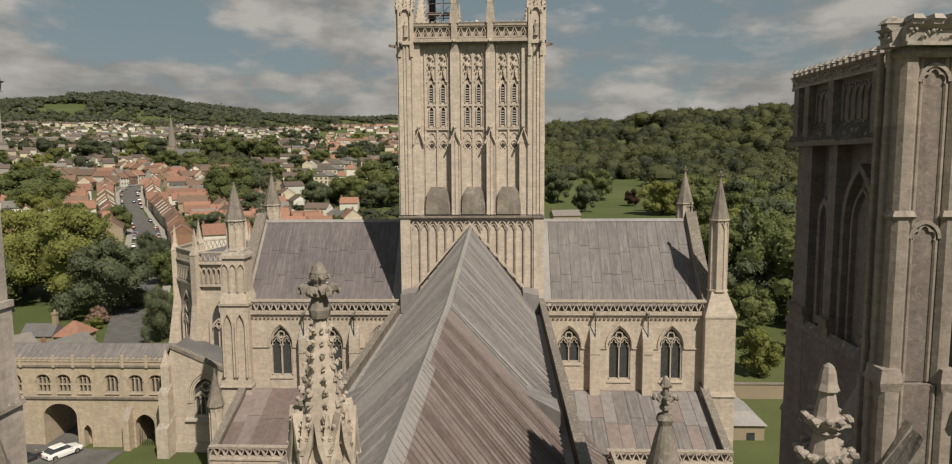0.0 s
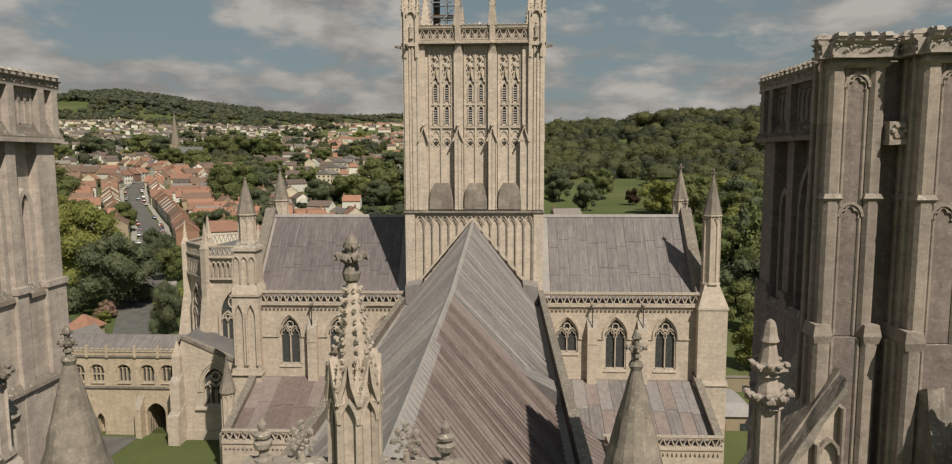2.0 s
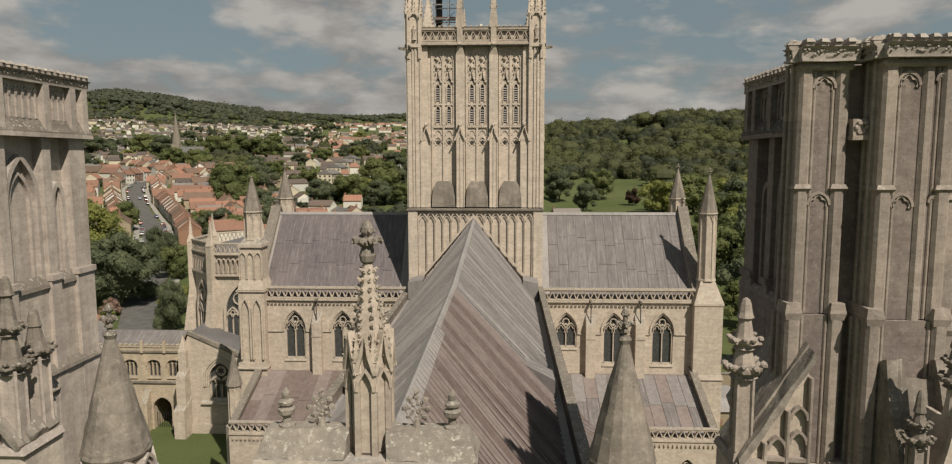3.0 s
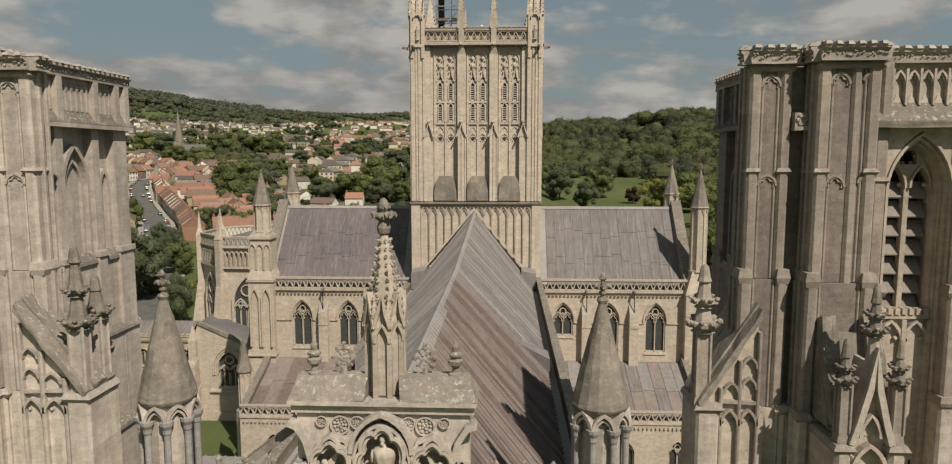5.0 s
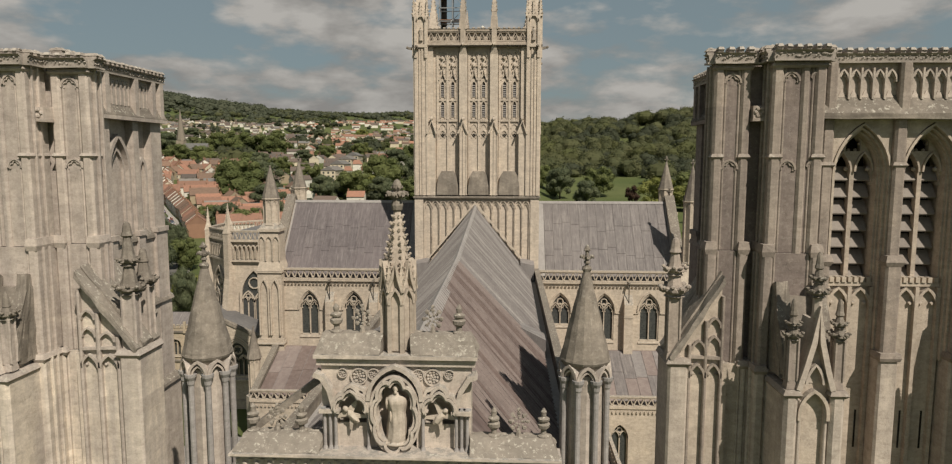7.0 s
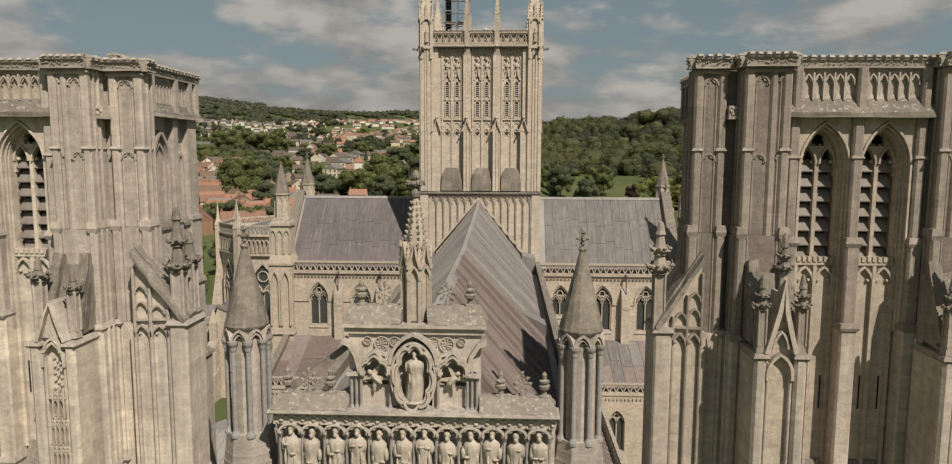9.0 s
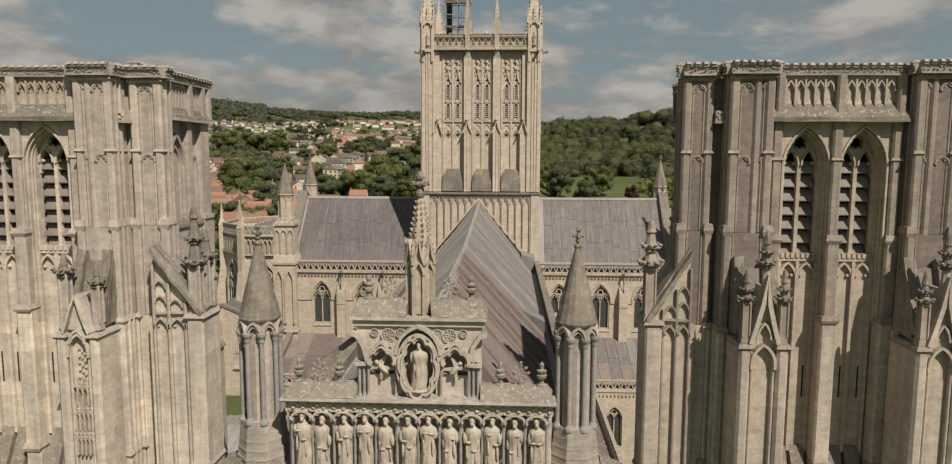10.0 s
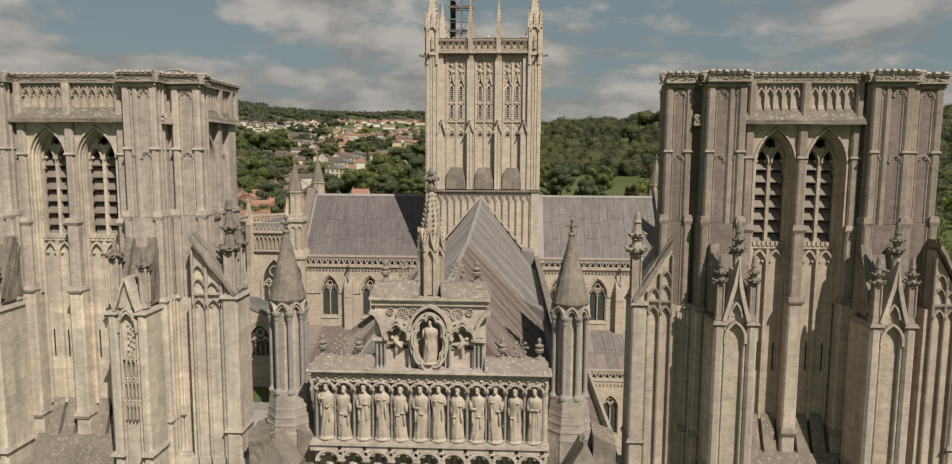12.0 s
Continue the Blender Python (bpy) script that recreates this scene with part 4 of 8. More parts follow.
        for xc in (-23.6, -22.35):
            sweep(b, [(xc - 0.5, 14.6)] + arch(xc, 1.0, 19.6, 21.0, 5) + [(xc + 0.5, 14.6)], 0.16, 51.55, 51.82)
        box(b, -24.5, -21.5, 51.65, 54.4, 21.7, 21.9)
        frustum(b, -22.95, 53.0, 21.9, 1.95, 22.9, 1.6, 4)
        frustum(b, -22.95, 53.0, 22.9, 1.55, 26.4, 1.5, 4)
        for i in range(3):
            xc = -23.75 + i * 0.8
            sweep(b, [(xc - 0.36, 23.0)] + arch(xc, 0.72, 25.2, 25.8, 4) + [(xc + 0.36, 23.0)], 0.1, 51.78, 52.0)
        frustum(b, -22.95, 53.0, 26.3, 1.75, 26.6, 1.75, 4)
        frustum(b, -22.95, 53.0, 26.6, 1.6, 27.2, 1.0, 4)
        frustum(b, -22.95, 53.0, 27.0, 0.84, 30.0, 0.8, 8)
        part("turret", octagon_panels(b, -22.95, 53.0, 0.84, 27.2, 29.8, 0.6), STONE_N, t)
        sp = frustum(B(), -22.95, 53.0, 30.0, 0.96, 33.4, 0.1, 8)
        blob(sp, -22.95, 53.0, 33.5, 0.13, 1)
        part("spire", sp, ROUGH, t)
    b = frustum(B(), s * 23.9, 66.5, 0, 1.6, 27.6, 1.6, 8)
    frustum(b, s * 23.9, 66.5, 27.5, 0.85, 30.5, 0.85, 8)
    part("turret", octagon_panels(b, s * 23.9, 66.5, 0.85, 28.0, 30.4, 0.6), STONE_N, t)
    sp = frustum(B(), s * 23.9, 66.5, 30.5, 0.98, 34.0, 0.08, 8)
    finial(sp, s * 23.9, 66.5, 33.9, 0.95)
    part("spire", sp, ROUGH, t)
    # west aisle
    a = pierced(B(), 12.0, 22.6, 0, 9.7, 44.1, 44.8, [(x + 0.6, 1.7, 3.6, 6.6, 8.0) for x, _ in windows[1:]])
    box(a, 21.9, 22.6, 44.8, 52.55, 0, 10.2)
    part("aisle_wall", turned(a, Matrix.Diagonal((s, 1, 1, 1))), STONE_N, t)
    for x, _ in windows[1:]:
        g = part("aisle_window", box(B(), s * (x + 0.6) - 0.85, s * (x + 0.6) + 0.85, 44.5, 44.54, 3.6, 8.0), GLASS, t)
        part("tracery", light_tracery(B(), s * (x + 0.6), 1.6, 3.6, 6.6, 7.95, 44.3, 44.5, 0.1), STONE_N, g)
    a = hull(B(), [(s * 7.0, 44.6, 9.9), (s * 22.2, 44.6, 9.9), (s * 22.2, 52.6, 13.2), (s * 7.0, 52.6, 13.2)], [(s * 7.0, 44.6, 9.6), (s * 22.2, 44.6, 9.6), (s * 22.2, 52.6, 12.9), (s * 7.0, 52.6, 12.9)])
    roof = part("aisle_roof", a, LEAD_B, t)
    lead_panels(roof, s, 7.6, 22.1, (44.7, 52.4), (9.95, 13.15), 2, [LEAD_T, LEAD_R, LEAD_G] if s > 0 else [LEAD_B, LEAD_R, LEAD_B], 9 + s, 1.25)
    p = zigzag(B(), min(s * 12.0, s * 22.6), max(s * 12.0, s * 22.6), 9.85, 10.8, 44.1, 44.4, 0.7, 0.13)
    box(p, min(s * 12.0, s * 22.6), max(s * 12.0, s * 22.6), 44.0, 44.5, 9.65, 9.85)
    box(p, min(s * 12.0, s * 22.6), max(s * 12.0, s * 22.6), 44.05, 44.45, 10.8, 10.92)
    for i in range(26):
        x = 12.2 + i * 0.4
        box(p, s * x - 0.07, s * x + 0.07, 43.95, 44.12, 9.2, 9.4)
    part("aisle_parapet", p, STONE_N, t)
    part("roof_coping", hull(B(), [(s * 22.0, 44.3, 10.3), (s * 22.7, 44.3, 10.3), (s * 22.7, 52.6, 13.7), (s * 22.0, 52.6, 13.7)], [(s * 22.0, 44.3, 10.7), (s * 22.7, 44.3, 10.7), (s * 22.7, 52.6, 14.1), (s * 22.0, 52.6, 14.1)]), ROUGH, t)


transept(1, ((9.5, 16.0), (14.35, 14.3), (19.3, 14.3)), "south transept of warm limestone with lead roof and traceried windows")
transept(-1, ((8.9, 16.0), (13.7, 14.5), (18.75, 14.5)), "north transept of warm limestone with lead roof and traceried windows")


# ---- west towers ----
def strip(bm, x0, x1, y0, y1, z0, z1, c=0.07):
    """An upright rib with its two front edges chamfered."""
    p = [(x0, y1), (x0, y0 + c), (x0 + c, y0), (x1 - c, y0), (x1, y0 + c), (x1, y1)]
    return hull(bm, [(x, y, z0) for x, y in p], [(x, y, z1) for x, y in p])


def pier(t, mats, x0, x1, y0, y1, z0, z1, left=True):
    """A panelled pier: corner strips and thin rolls with a sunk face between, on the west side."""
    rib, pan = mats
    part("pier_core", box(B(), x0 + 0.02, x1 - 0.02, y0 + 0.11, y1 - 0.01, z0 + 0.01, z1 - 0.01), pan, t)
    w = min(0.34, (x1 - x0) * 0.27)
    if left:
        part("pier_strip", strip(B(), x0, x0 + w, y0, y1, z0, z1), rib, t)
    part("pier_strip", strip(B(), x1 - w, x1, y0, y1, z0, z1), rib, t)
    for x in (x0 + w + 0.05, x1 - w - 0.05)[0 if left else 1:]:
        part("roll", strip(B(), x - 0.04, x + 0.04, y0 + 0.07, y1 - 0.02, z0 + 0.02, z1 - 0.02, 0.025), rib, t)
    # narrow side panel with a little roll up each flank
    for x in (x0 - 0.03, x1 + 0.03):
        for y in (y0 + 0.32, y0 + 0.62):
            part("roll", strip(B(), x - 0.05, x + 0.05, y - 0.04, y + 0.04, z0 + 0.02, z1 - 0.02, 0.02), rib, t)


def panel_head(bm, x0, x1, y, z):
    """A little cusped arch and cross moulding in a pier's panel, its crown at z."""
    w = min(0.34, (x1 - x0) * 0.27)
    c = (x0 + x1) / 2
    pw = x1 - x0 - 2 * w
    sweep(bm, arch(c, pw * 0.96, z - pw * 0.55, z, 6), 0.06, y + 0.045, y + 0.2)
    sweep(bm, foiled(arch(c, pw * 0.78, z - pw * 0.62, z - pw * 0.14, 9), c, z - pw * 0.62, 0.14, 3), 0.045, y + 0.07, y + 0.2)
    return bm


def mould(bm, x0, x1, y0, y1, z, out=0.08, h=0.14):
    """A small projecting band round three sides of a pier."""
    hull(bm, [(x0 - out, y0 - out, z), (x1 + out, y0 - out, z), (x1 + out, y1, z), (x0 - out, y1, z)], [(x0, y0, z + h), (x1, y0, z + h), (x1, y1, z + h), (x0, y1, z + h)])
    hull(bm, [(x0, y0, z - h * 0.7), (x1, y0, z - h * 0.7), (x1, y1, z - h * 0.7), (x0, y1, z - h * 0.7)], [(x0 - out, y0 - out, z), (x1 + out, y0 - out, z), (x1 + out, y1, z), (x0 - out, y1, z)])
    return bm


def pinnacle(x, y, z0, z1, r):
    """A square shaft with a roll on each corner, from z0 to z1."""
    b = frustum(B(), x, y, z0, r * 1.25, z0 + 0.25, r, 4)
    frustum(b, x, y, z0 + 0.25, r, z1, r * 0.9, 4)
    for i in range(4):
        a = math.pi / 2 * i + math.pi / 4
        lathe(b, x + r * 0.95 * math.cos(a), y + r * 0.95 * math.sin(a), [(z0 + 0.25, 0.05), (z1, 0.05)], 5)
    return b


def leaf_cap(x, y, z1, r, top, tiers=2):
    """The crocketed cap of a pinnacle: tiers of curled leaves under a bud."""
    b = B()
    h = (top - z1) / tiers
    for k in range(tiers):
        z, q = z1 + k * h, r * (1.45 - 0.3 * k)
        lathe(b, x, y, [(z - 0.05, q * 0.6), (z + h * 0.12, q * 0.75), (z + h * 0.3, q * 0.6), (z + h, q * 0.34)], 8)
        for i in range(10):
            a = math.pi / 5 * i
            blob(b, x + q * 0.78 * math.cos(a), y + q * 0.78 * math.sin(a), z + q * 0.30, q * 0.34, 1, sz=0.8, rough=0.7, seed=i * 3 + k + x)
            blob(b, x + q * 1.04 * math.cos(a), y + q * 1.04 * math.sin(a), z + q * (0.46 + 0.12 * (i % 2)), q * 0.22, 1, sz=0.8, rough=0.8, seed=i * 5 + k + x)
        lathe(b, x, y, [(z - q * 0.35, q * 0.62), (z - q * 0.25, q * 0.78), (z - q * 0.12, q * 0.62)], 8)
    lathe(b, x, y, [(top - 0.1, r * 0.35), (top - 0.02, r * 0.66), (top + 0.1, r * 0.52), (top + 0.3, r * 0.42), (top + 0.4, r * 0.3), (top + 0.45, 0.03)], 8)
    return b


def west_tower(s, STONE_W, PANEL, LOW, RIB, FLANK, SILL):
    """The upper piers are darker than the walls and the lower stages (LOW, RIB)."""
    FLIP[0] = Matrix.Diagonal((s, 1, 1, 1))
    t = thing("west_tower", "square limestone west tower with tall louvred belfry windows and deep buttresses", "church tower", group="west towers")
    C = 15.75  # the tower's middle
    mir = lambda x: 2 * C - x
    # body, with two belfry openings through the west wall
    holes = [(14.67, 1.42, 30.7, 34.2, 35.5), (16.83, 1.42, 30.7, 34.2, 35.5)]
    w = pierced(B(), 13.15, 18.35, 22.6, 35.78, 1.0, 2.0, holes)
    low = box(B(), 13.15, 18.35, 1.0, 2.0, 0, 22.6)
    part("west_wall", low, LOW, t)
    TOP = RIB if s > 0 else STONE_M  # the parapet stage
    part("parapet_wall", box(B(), 13.15, 18.35, 0.62, 2.0, 35.78, 37.75), TOP, t)
    part("west_wall", w, LOW, t)
    fo = 0.17 if s > 0 else 0.0  # the inner flank of the south tower stands a little back
    deep = 0.2  # how far the inner flank's panels lie behind its pilasters
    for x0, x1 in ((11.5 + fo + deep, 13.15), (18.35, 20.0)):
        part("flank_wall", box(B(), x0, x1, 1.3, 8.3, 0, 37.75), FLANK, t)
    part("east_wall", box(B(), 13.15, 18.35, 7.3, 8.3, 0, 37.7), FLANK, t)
    part("tower_roof", box(B(), 13.15, 18.35, 2.0, 7.3, 37.0, 37.3), LEAD_G, t)
    part("belfry_floor", box(B(), 13.15, 18.35, 2.0, 7.3, 22.0, 22.6), FLANK, t)
    # corner piers
    for k, (x0, x1, y0, y1) in enumerate(((11.55, 13.18, 0.0, 1.02), (9.96, 11.1, 0.55, 0.95) if s > 0 else (10.12, 11.32, 0.9, 1.45), (mir(13.18), mir(11.55), 0.0, 1.02), (mir(11.32), mir(10.12), 0.9, 1.45))):
        e = 0.10
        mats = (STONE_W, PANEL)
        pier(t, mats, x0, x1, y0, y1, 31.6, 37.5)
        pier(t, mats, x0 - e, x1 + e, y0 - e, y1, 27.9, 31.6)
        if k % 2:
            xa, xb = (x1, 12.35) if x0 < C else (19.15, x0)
            # South link walls take darker stone: the recess's shade and soot as colour.
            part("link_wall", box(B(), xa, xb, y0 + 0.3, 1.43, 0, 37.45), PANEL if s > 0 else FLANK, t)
            if y1 < 1.0:
                part("link_wall", box(B(), 10.72, xa, y1, 1.43, 0, 37.4), FLANK, t)
        if k == 1:
            pier(t, (RIB, LOW), 10.6, x1 + e * 2, y0 - e * 2, y1, 0, 27.9, False)
        elif k == 3:
            FLIP[0] = Matrix.Diagonal((s, 1, 1, 1)) @ Matrix.Translation((2 * C, 0, 0)) @ Matrix.Diagonal((-1, 1, 1, 1))
            pier(t, (RIB, LOW), 10.6, mir(x0) + e * 2, y0 - e * 2, y1, 0, 27.9, False)
            FLIP[0] = Matrix.Diagonal((s, 1, 1, 1))
        else:
            pier(t, (RIB, LOW), x0 - e * 2, x1 + e * 2, y0 - e * 2, y1, 0, 27.9)
        w_ = min(0.34, (x1 - x0) * 0.27)
        for g, z, o_, h_ in ((e, 31.65, 0.04, 0.24), (0, 34.6, 0.05, 0.10), (e * 2, 27.85, 0.06, 0.16), (e * 2, 22.3, 0.07, 0.18)):
            for a, c in ((x0 - g, x0 - g + w_), (x1 + g - w_, x1 + g)):
                if z > 28 or k % 2 == 0 or (c > 11 if x0 < C else a < mir(11)):
                    part("set_off", mould(B(), a, c, y0 - g, y1, z, o_, h_), STONE_W, t)
        part("band", mould(B(), x0, x1, y0, y1, 37.38, 0.05, 0.1), STONE_W, t)
        front_pier = k % 2 == 0
        sub = (x1 - 0.62 if x0 < C else x0 + 0.62) if front_pier else 0.0
        if front_pier:
            part("pier_strip", strip(B(), sub - 0.13, sub + 0.13, y0 + 0.02, y1 - 0.03, 27.9, 37.48), mats[0], t)
        for z in (34.5, 37.2):
            if not front_pier:
                part("panel_head", panel_head(B(), x0, x1, y0, z), STONE_W, t)
            elif x0 < C:
                part("panel_head", panel_head(B(), x0, sub + 0.13, y0, z), STONE_W, t)
                part("panel_head", panel_head(B(), sub - 0.05, x1 + 0.1, y0, z), STONE_W, t)
            else:
                part("panel_head", panel_head(B(), sub - 0.13, x1, y0, z), STONE_W, t)
                part("panel_head", panel_head(B(), x0 - 0.1, sub + 0.05, y0, z), STONE_W, t)
        bt = B()
        battlement(bt, [(x0 - 0.05, y1), (x0 - 0.05, y0), (x1 + 0.05, y0), (x1 + 0.05, y1)], 37.5, 0.26, 0.5, 0.17, 0.14, 0.18, 0.1, True)
        part("coping", worn(bt, 1, 0.018, x0), COPING, t, "worn lichened battlement coping")
    # carved head in the re-entrant corner
    gx = 11.33 if s > 0 else 11.435
    g = box(B(), gx - 0.22, gx + 0.22, 0.36, 1.1, 35.72, 35.82)
    hull(g, [(gx - 0.2, 0.4, 35.82), (gx + 0.2, 0.4, 35.82), (gx + 0.2, 1.1, 35.82), (gx - 0.2, 1.1, 35.82)], [(gx - 0.19, 0.44, 36.2), (gx + 0.19, 0.44, 36.2), (gx + 0.19, 1.1, 36.24), (gx - 0.19, 1.1, 36.24)])
    for q in range(6):
        blob(g, gx + 0.12 * math.cos(q * 1.05), 0.4, 36.0 + 0.12 * math.sin(q * 1.05), 0.07, 1, sy=0.6, rough=0.7, seed=q)
    part("carved_head", worn(g, 1, 0.02), STONE_W, t, "weathered carved head on a corbel")
    # parapet stage of the west face
    for x0, x1 in ((13.72, 15.54), (15.96, 17.78)):
        n = 5
        for i in range(n):
            xc = x0 + (i + 0.5) * (x1 - x0) / n
            d = (x1 - x0) / n
            p = sweep(B(), arch(xc, d * 0.94, 36.93, 37.3, 5), 0.055, 0.5, 0.63)
            sweep(p, foiled(arch(xc, d * 0.78, 36.93, 37.2, 9), xc, 36.93, 0.12, 3), 0.035, 0.54, 0.63)
            box(p, xc - d / 2 - 0.03, xc - d / 2 + 0.03, 0.48, 0.63, 36.4, 37.36)
            hull(p, [(xc - d * 0.42, 0.56, 36.4), (xc + d * 0.42, 0.56, 36.4), (xc + d * 0.42, 0.63, 36.4), (xc - d * 0.42, 0.63, 36.4)], [(xc - d * 0.05, 0.6, 36.68), (xc + d * 0.05, 0.6, 36.68), (xc + d * 0.05, 0.63, 36.68), (xc - d * 0.05, 0.63, 36.68)])
            part("blind_arch", p, TOP, t)
    for x0, x1 in ((13.36, 13.68), (15.58, 15.92), (17.82, 18.14)):
        part("parapet_pier", strip(B(), x0, x1, 0.34, 0.84, 35.9, 37.5), STONE_W, t)
    p = wedge(B(), 13.25, 18.25, 0.24, 0.64, 35.88, 35.96, 36.56)
    box(p, 13.1, 18.45, 0.22, 0.7, 35.78, 35.90)
    part("parapet_sill", worn(p, 5, 0.03), ROUGH, t)
    bt = battlement(B(), [(13.2, 0.62), (18.3, 0.62)], 37.5, 0.3, 0.46, 0.17, 0.14, 0.18, 0.09, True)
    part("coping", worn(bt, 1, 0.02), COPING, t, "worn lichened battlement coping")
    # pilasters of the west face
    for x, hw, y0 in ((13.52, 0.19, 0.45), (C, 0.19, 0.42), (mir(13.52), 0.19, 0.45)):
        part("pilaster", strip(B(), x - hw, x + hw, y0, 1.02, 31.3, 35.78), STONE_W, t)
        part("pilaster", strip(B(), x - hw - 0.06, x + hw + 0.06, y0 - 0.1, 1.02, 28.2, 31.3), STONE_W, t)
        part("pilaster", strip(B(), x - hw - 0.12, x + hw + 0.12, y0 - 0.16, 1.02, 0, 28.2), RIB, t)
        for g, z, q, h in ((0.06, 31.3, 0.06, 0.2), (0, 34.35, 0.05, 0.1), (0.12, 28.2, 0.04, 0.16), (0.12, 22.3, 0.05, 0.2)):
            part("set_off", mould(B(), x - hw - g, x + hw + g, y0 - g * 1.8, 1.02, z, q, h), STONE_W, t)
    sp = pierced(B(), 13.5, 18.0, 33.9, 35.78, 0.62, 1.02, [(xc, 1.84, 33.9, 34.1, 35.7) for xc, *_ in holes])
    bmesh.ops.remove_doubles(sp, verts=sp.verts, dist=0.001)
    part("spandrel", sp, LOW, t)
    # belfry windows
    for xc, ww, sill, zs, za in holes:
        fr = sweep(B(), [(xc - 0.70, 28.0)] + arch(xc, 1.40, 34.2, 35.4) + [(xc + 0.70, 28.0)], 0.09, 0.95, 1.3)
        win = part("belfry_window", fr, LOW, t, "tall pointed belfry window with sloping louvres")
        for q, y in ((0.88, 0.56), (0.81, 0.70), (0.75, 0.86)):
            part("arch_order", sweep(B(), [(xc - q, 28.0)] + arch(xc, 2 * q, 34.1, 34.1 + q * 1.74) + [(xc + q, 28.0)], 0.07, y, y + 0.5), LOW, win)
        tr = pierced(B(), xc - 0.71, xc + 0.71, 33.7, 34.8, 1.2, 1.42, [(xc + sg * 0.34, 0.54, 33.7, 34.14, 34.72) for sg in (-1, 1)])
        box(tr, xc - 0.07, xc + 0.07, 1.2, 1.42, 30.7, 33.7)
        for sg in (-1, 1):
            sweep(tr, arch(xc + sg * 0.34, 0.56, 34.14, 34.76, 5), 0.06, 1.12, 1.3)
            for q in (-0.2, 0.2):
                blob(tr, xc + sg * 0.34 + q, 1.3, 34.22, 0.09, 1)
        joint(tr, pierced(B(), xc - 0.71, xc + 0.71, 34.8, 35.48, 1.21, 1.41, [(xc, 0.46, 34.8, 35.02, 35.27)]))
        for i in range(6):
            a = i * math.pi / 3
            blob(tr, xc + 0.22 * math.cos(a), 1.3, 35.03 + 0.22 * math.sin(a), 0.06, 1, rough=0.1, seed=i)
        part("tracery", tr, LOW, win)
        # A near-black sheet closes the window; the belfry's darkness is its colour.
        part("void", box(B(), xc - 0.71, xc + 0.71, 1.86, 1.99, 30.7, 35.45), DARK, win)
        for sg in (-1, 1):
            for k in range(7):
                z = 30.53 + k * 0.55
                q, w2 = xc + sg * 0.335, 0.275
                lv = hull(B(), [(q - w2, 1.26, z), (q + w2, 1.26, z), (q + w2, 1.54, z + 0.42), (q - w2, 1.54, z + 0.42)],
                          [(q - w2, 1.24, z + 0.04), (q + w2, 1.24, z + 0.04), (q + w2, 1.52, z + 0.47), (q - w2, 1.52, z + 0.47)])
                part("louvre", lv, LOUVRE, win)
        # transom band with battlement and the blind lights below it
        b = box(B(), xc - 0.71, xc + 0.71, 0.9, 1.5, 30.42, 30.55)
        for k in range(7):
            box(b, xc - 0.65 + k * 0.195, xc - 0.52 + k * 0.195, 0.86, 1.1, 30.55, 30.72)
        for sg in (-1, 1):
            sweep(b, arch(xc + sg * 0.35, 0.66, 29.75, 30.35, 4), 0.09, 0.86, 1.05)
            for q in (-0.18, 0.18):
                blob(b, xc + sg * 0.35 + q, 0.96, 29.85, 0.08, 1)
        for q in (-0.7, 0.0, 0.7):
            box(b, xc + q - 0.06, xc + q + 0.06, 0.84, 1.02, 22.7, 30.4)
        part("blind_panel", b, LOW, win)
        # Slits are near-black slabs on the wall, coloured as the shade inside.
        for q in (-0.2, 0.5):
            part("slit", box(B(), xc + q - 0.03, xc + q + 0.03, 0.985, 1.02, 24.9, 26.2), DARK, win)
        for sg in (-1, 1):
            hw = 0.27
            f = hull(B(), [(xc + sg * 0.35 - hw, 0.15, 21.3), (xc + sg * 0.35 + hw, 0.15, 21.3), (xc + sg * 0.35 + hw, 1.0, 21.3), (xc + sg * 0.35 - hw, 1.0, 21.3)], [(xc + sg * 0.35 - hw, 0.9, 22.9), (xc + sg * 0.35 + hw, 0.9, 22.9), (xc + sg * 0.35 + hw, 1.0, 22.9), (xc + sg * 0.35 - hw, 1.0, 22.9)])
            part("sloped_foot", f, ROUGH, win)
    part("plinth_slope", hull(B(), [(13.6, -0.6, 20.0), (17.9, -0.6, 20.0), (17.9, 1.0, 20.0), (13.6, 1.0, 20.0)], [(13.6, 0.15, 21.4), (17.9, 0.15, 21.4), (17.9, 1.0, 21.4), (13.6, 1.0, 21.4)]), ROUGH, t)
    # inner and outer flank: blind windows, pilasters and parapet panels
    for xs, out in ((11.5 + fo, -1), (20.0, 1)):
        zs_, zc_ = (0.45, 0.24) if s < 0 else (0.36, 0.04)
        back = deep if out < 0 else 0.0
        b = B()
        for y, hw in ((2.2, 0.16), (4.05, 0.2), (6.1, 0.2), (7.7, 0.42)):
            box(b, min(xs - out * back, xs + out * 0.16), max(xs - out * back, xs + out * 0.16), y - hw, y + hw, 31.4, 35.6 + zs_)
            box(b, min(xs - out * back, xs + out * 0.22), max(xs - out * back, xs + out * 0.22), y - hw - 0.05, y + hw + 0.05, 0, 31.4)
            box(b, min(xs, xs + out * 0.28), max(xs, xs + out * 0.28), y - hw - 0.08, y + hw + 0.08, 31.3, 31.5)
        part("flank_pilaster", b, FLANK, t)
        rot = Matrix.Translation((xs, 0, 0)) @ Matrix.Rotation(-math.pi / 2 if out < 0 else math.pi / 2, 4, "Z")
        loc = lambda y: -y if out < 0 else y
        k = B()
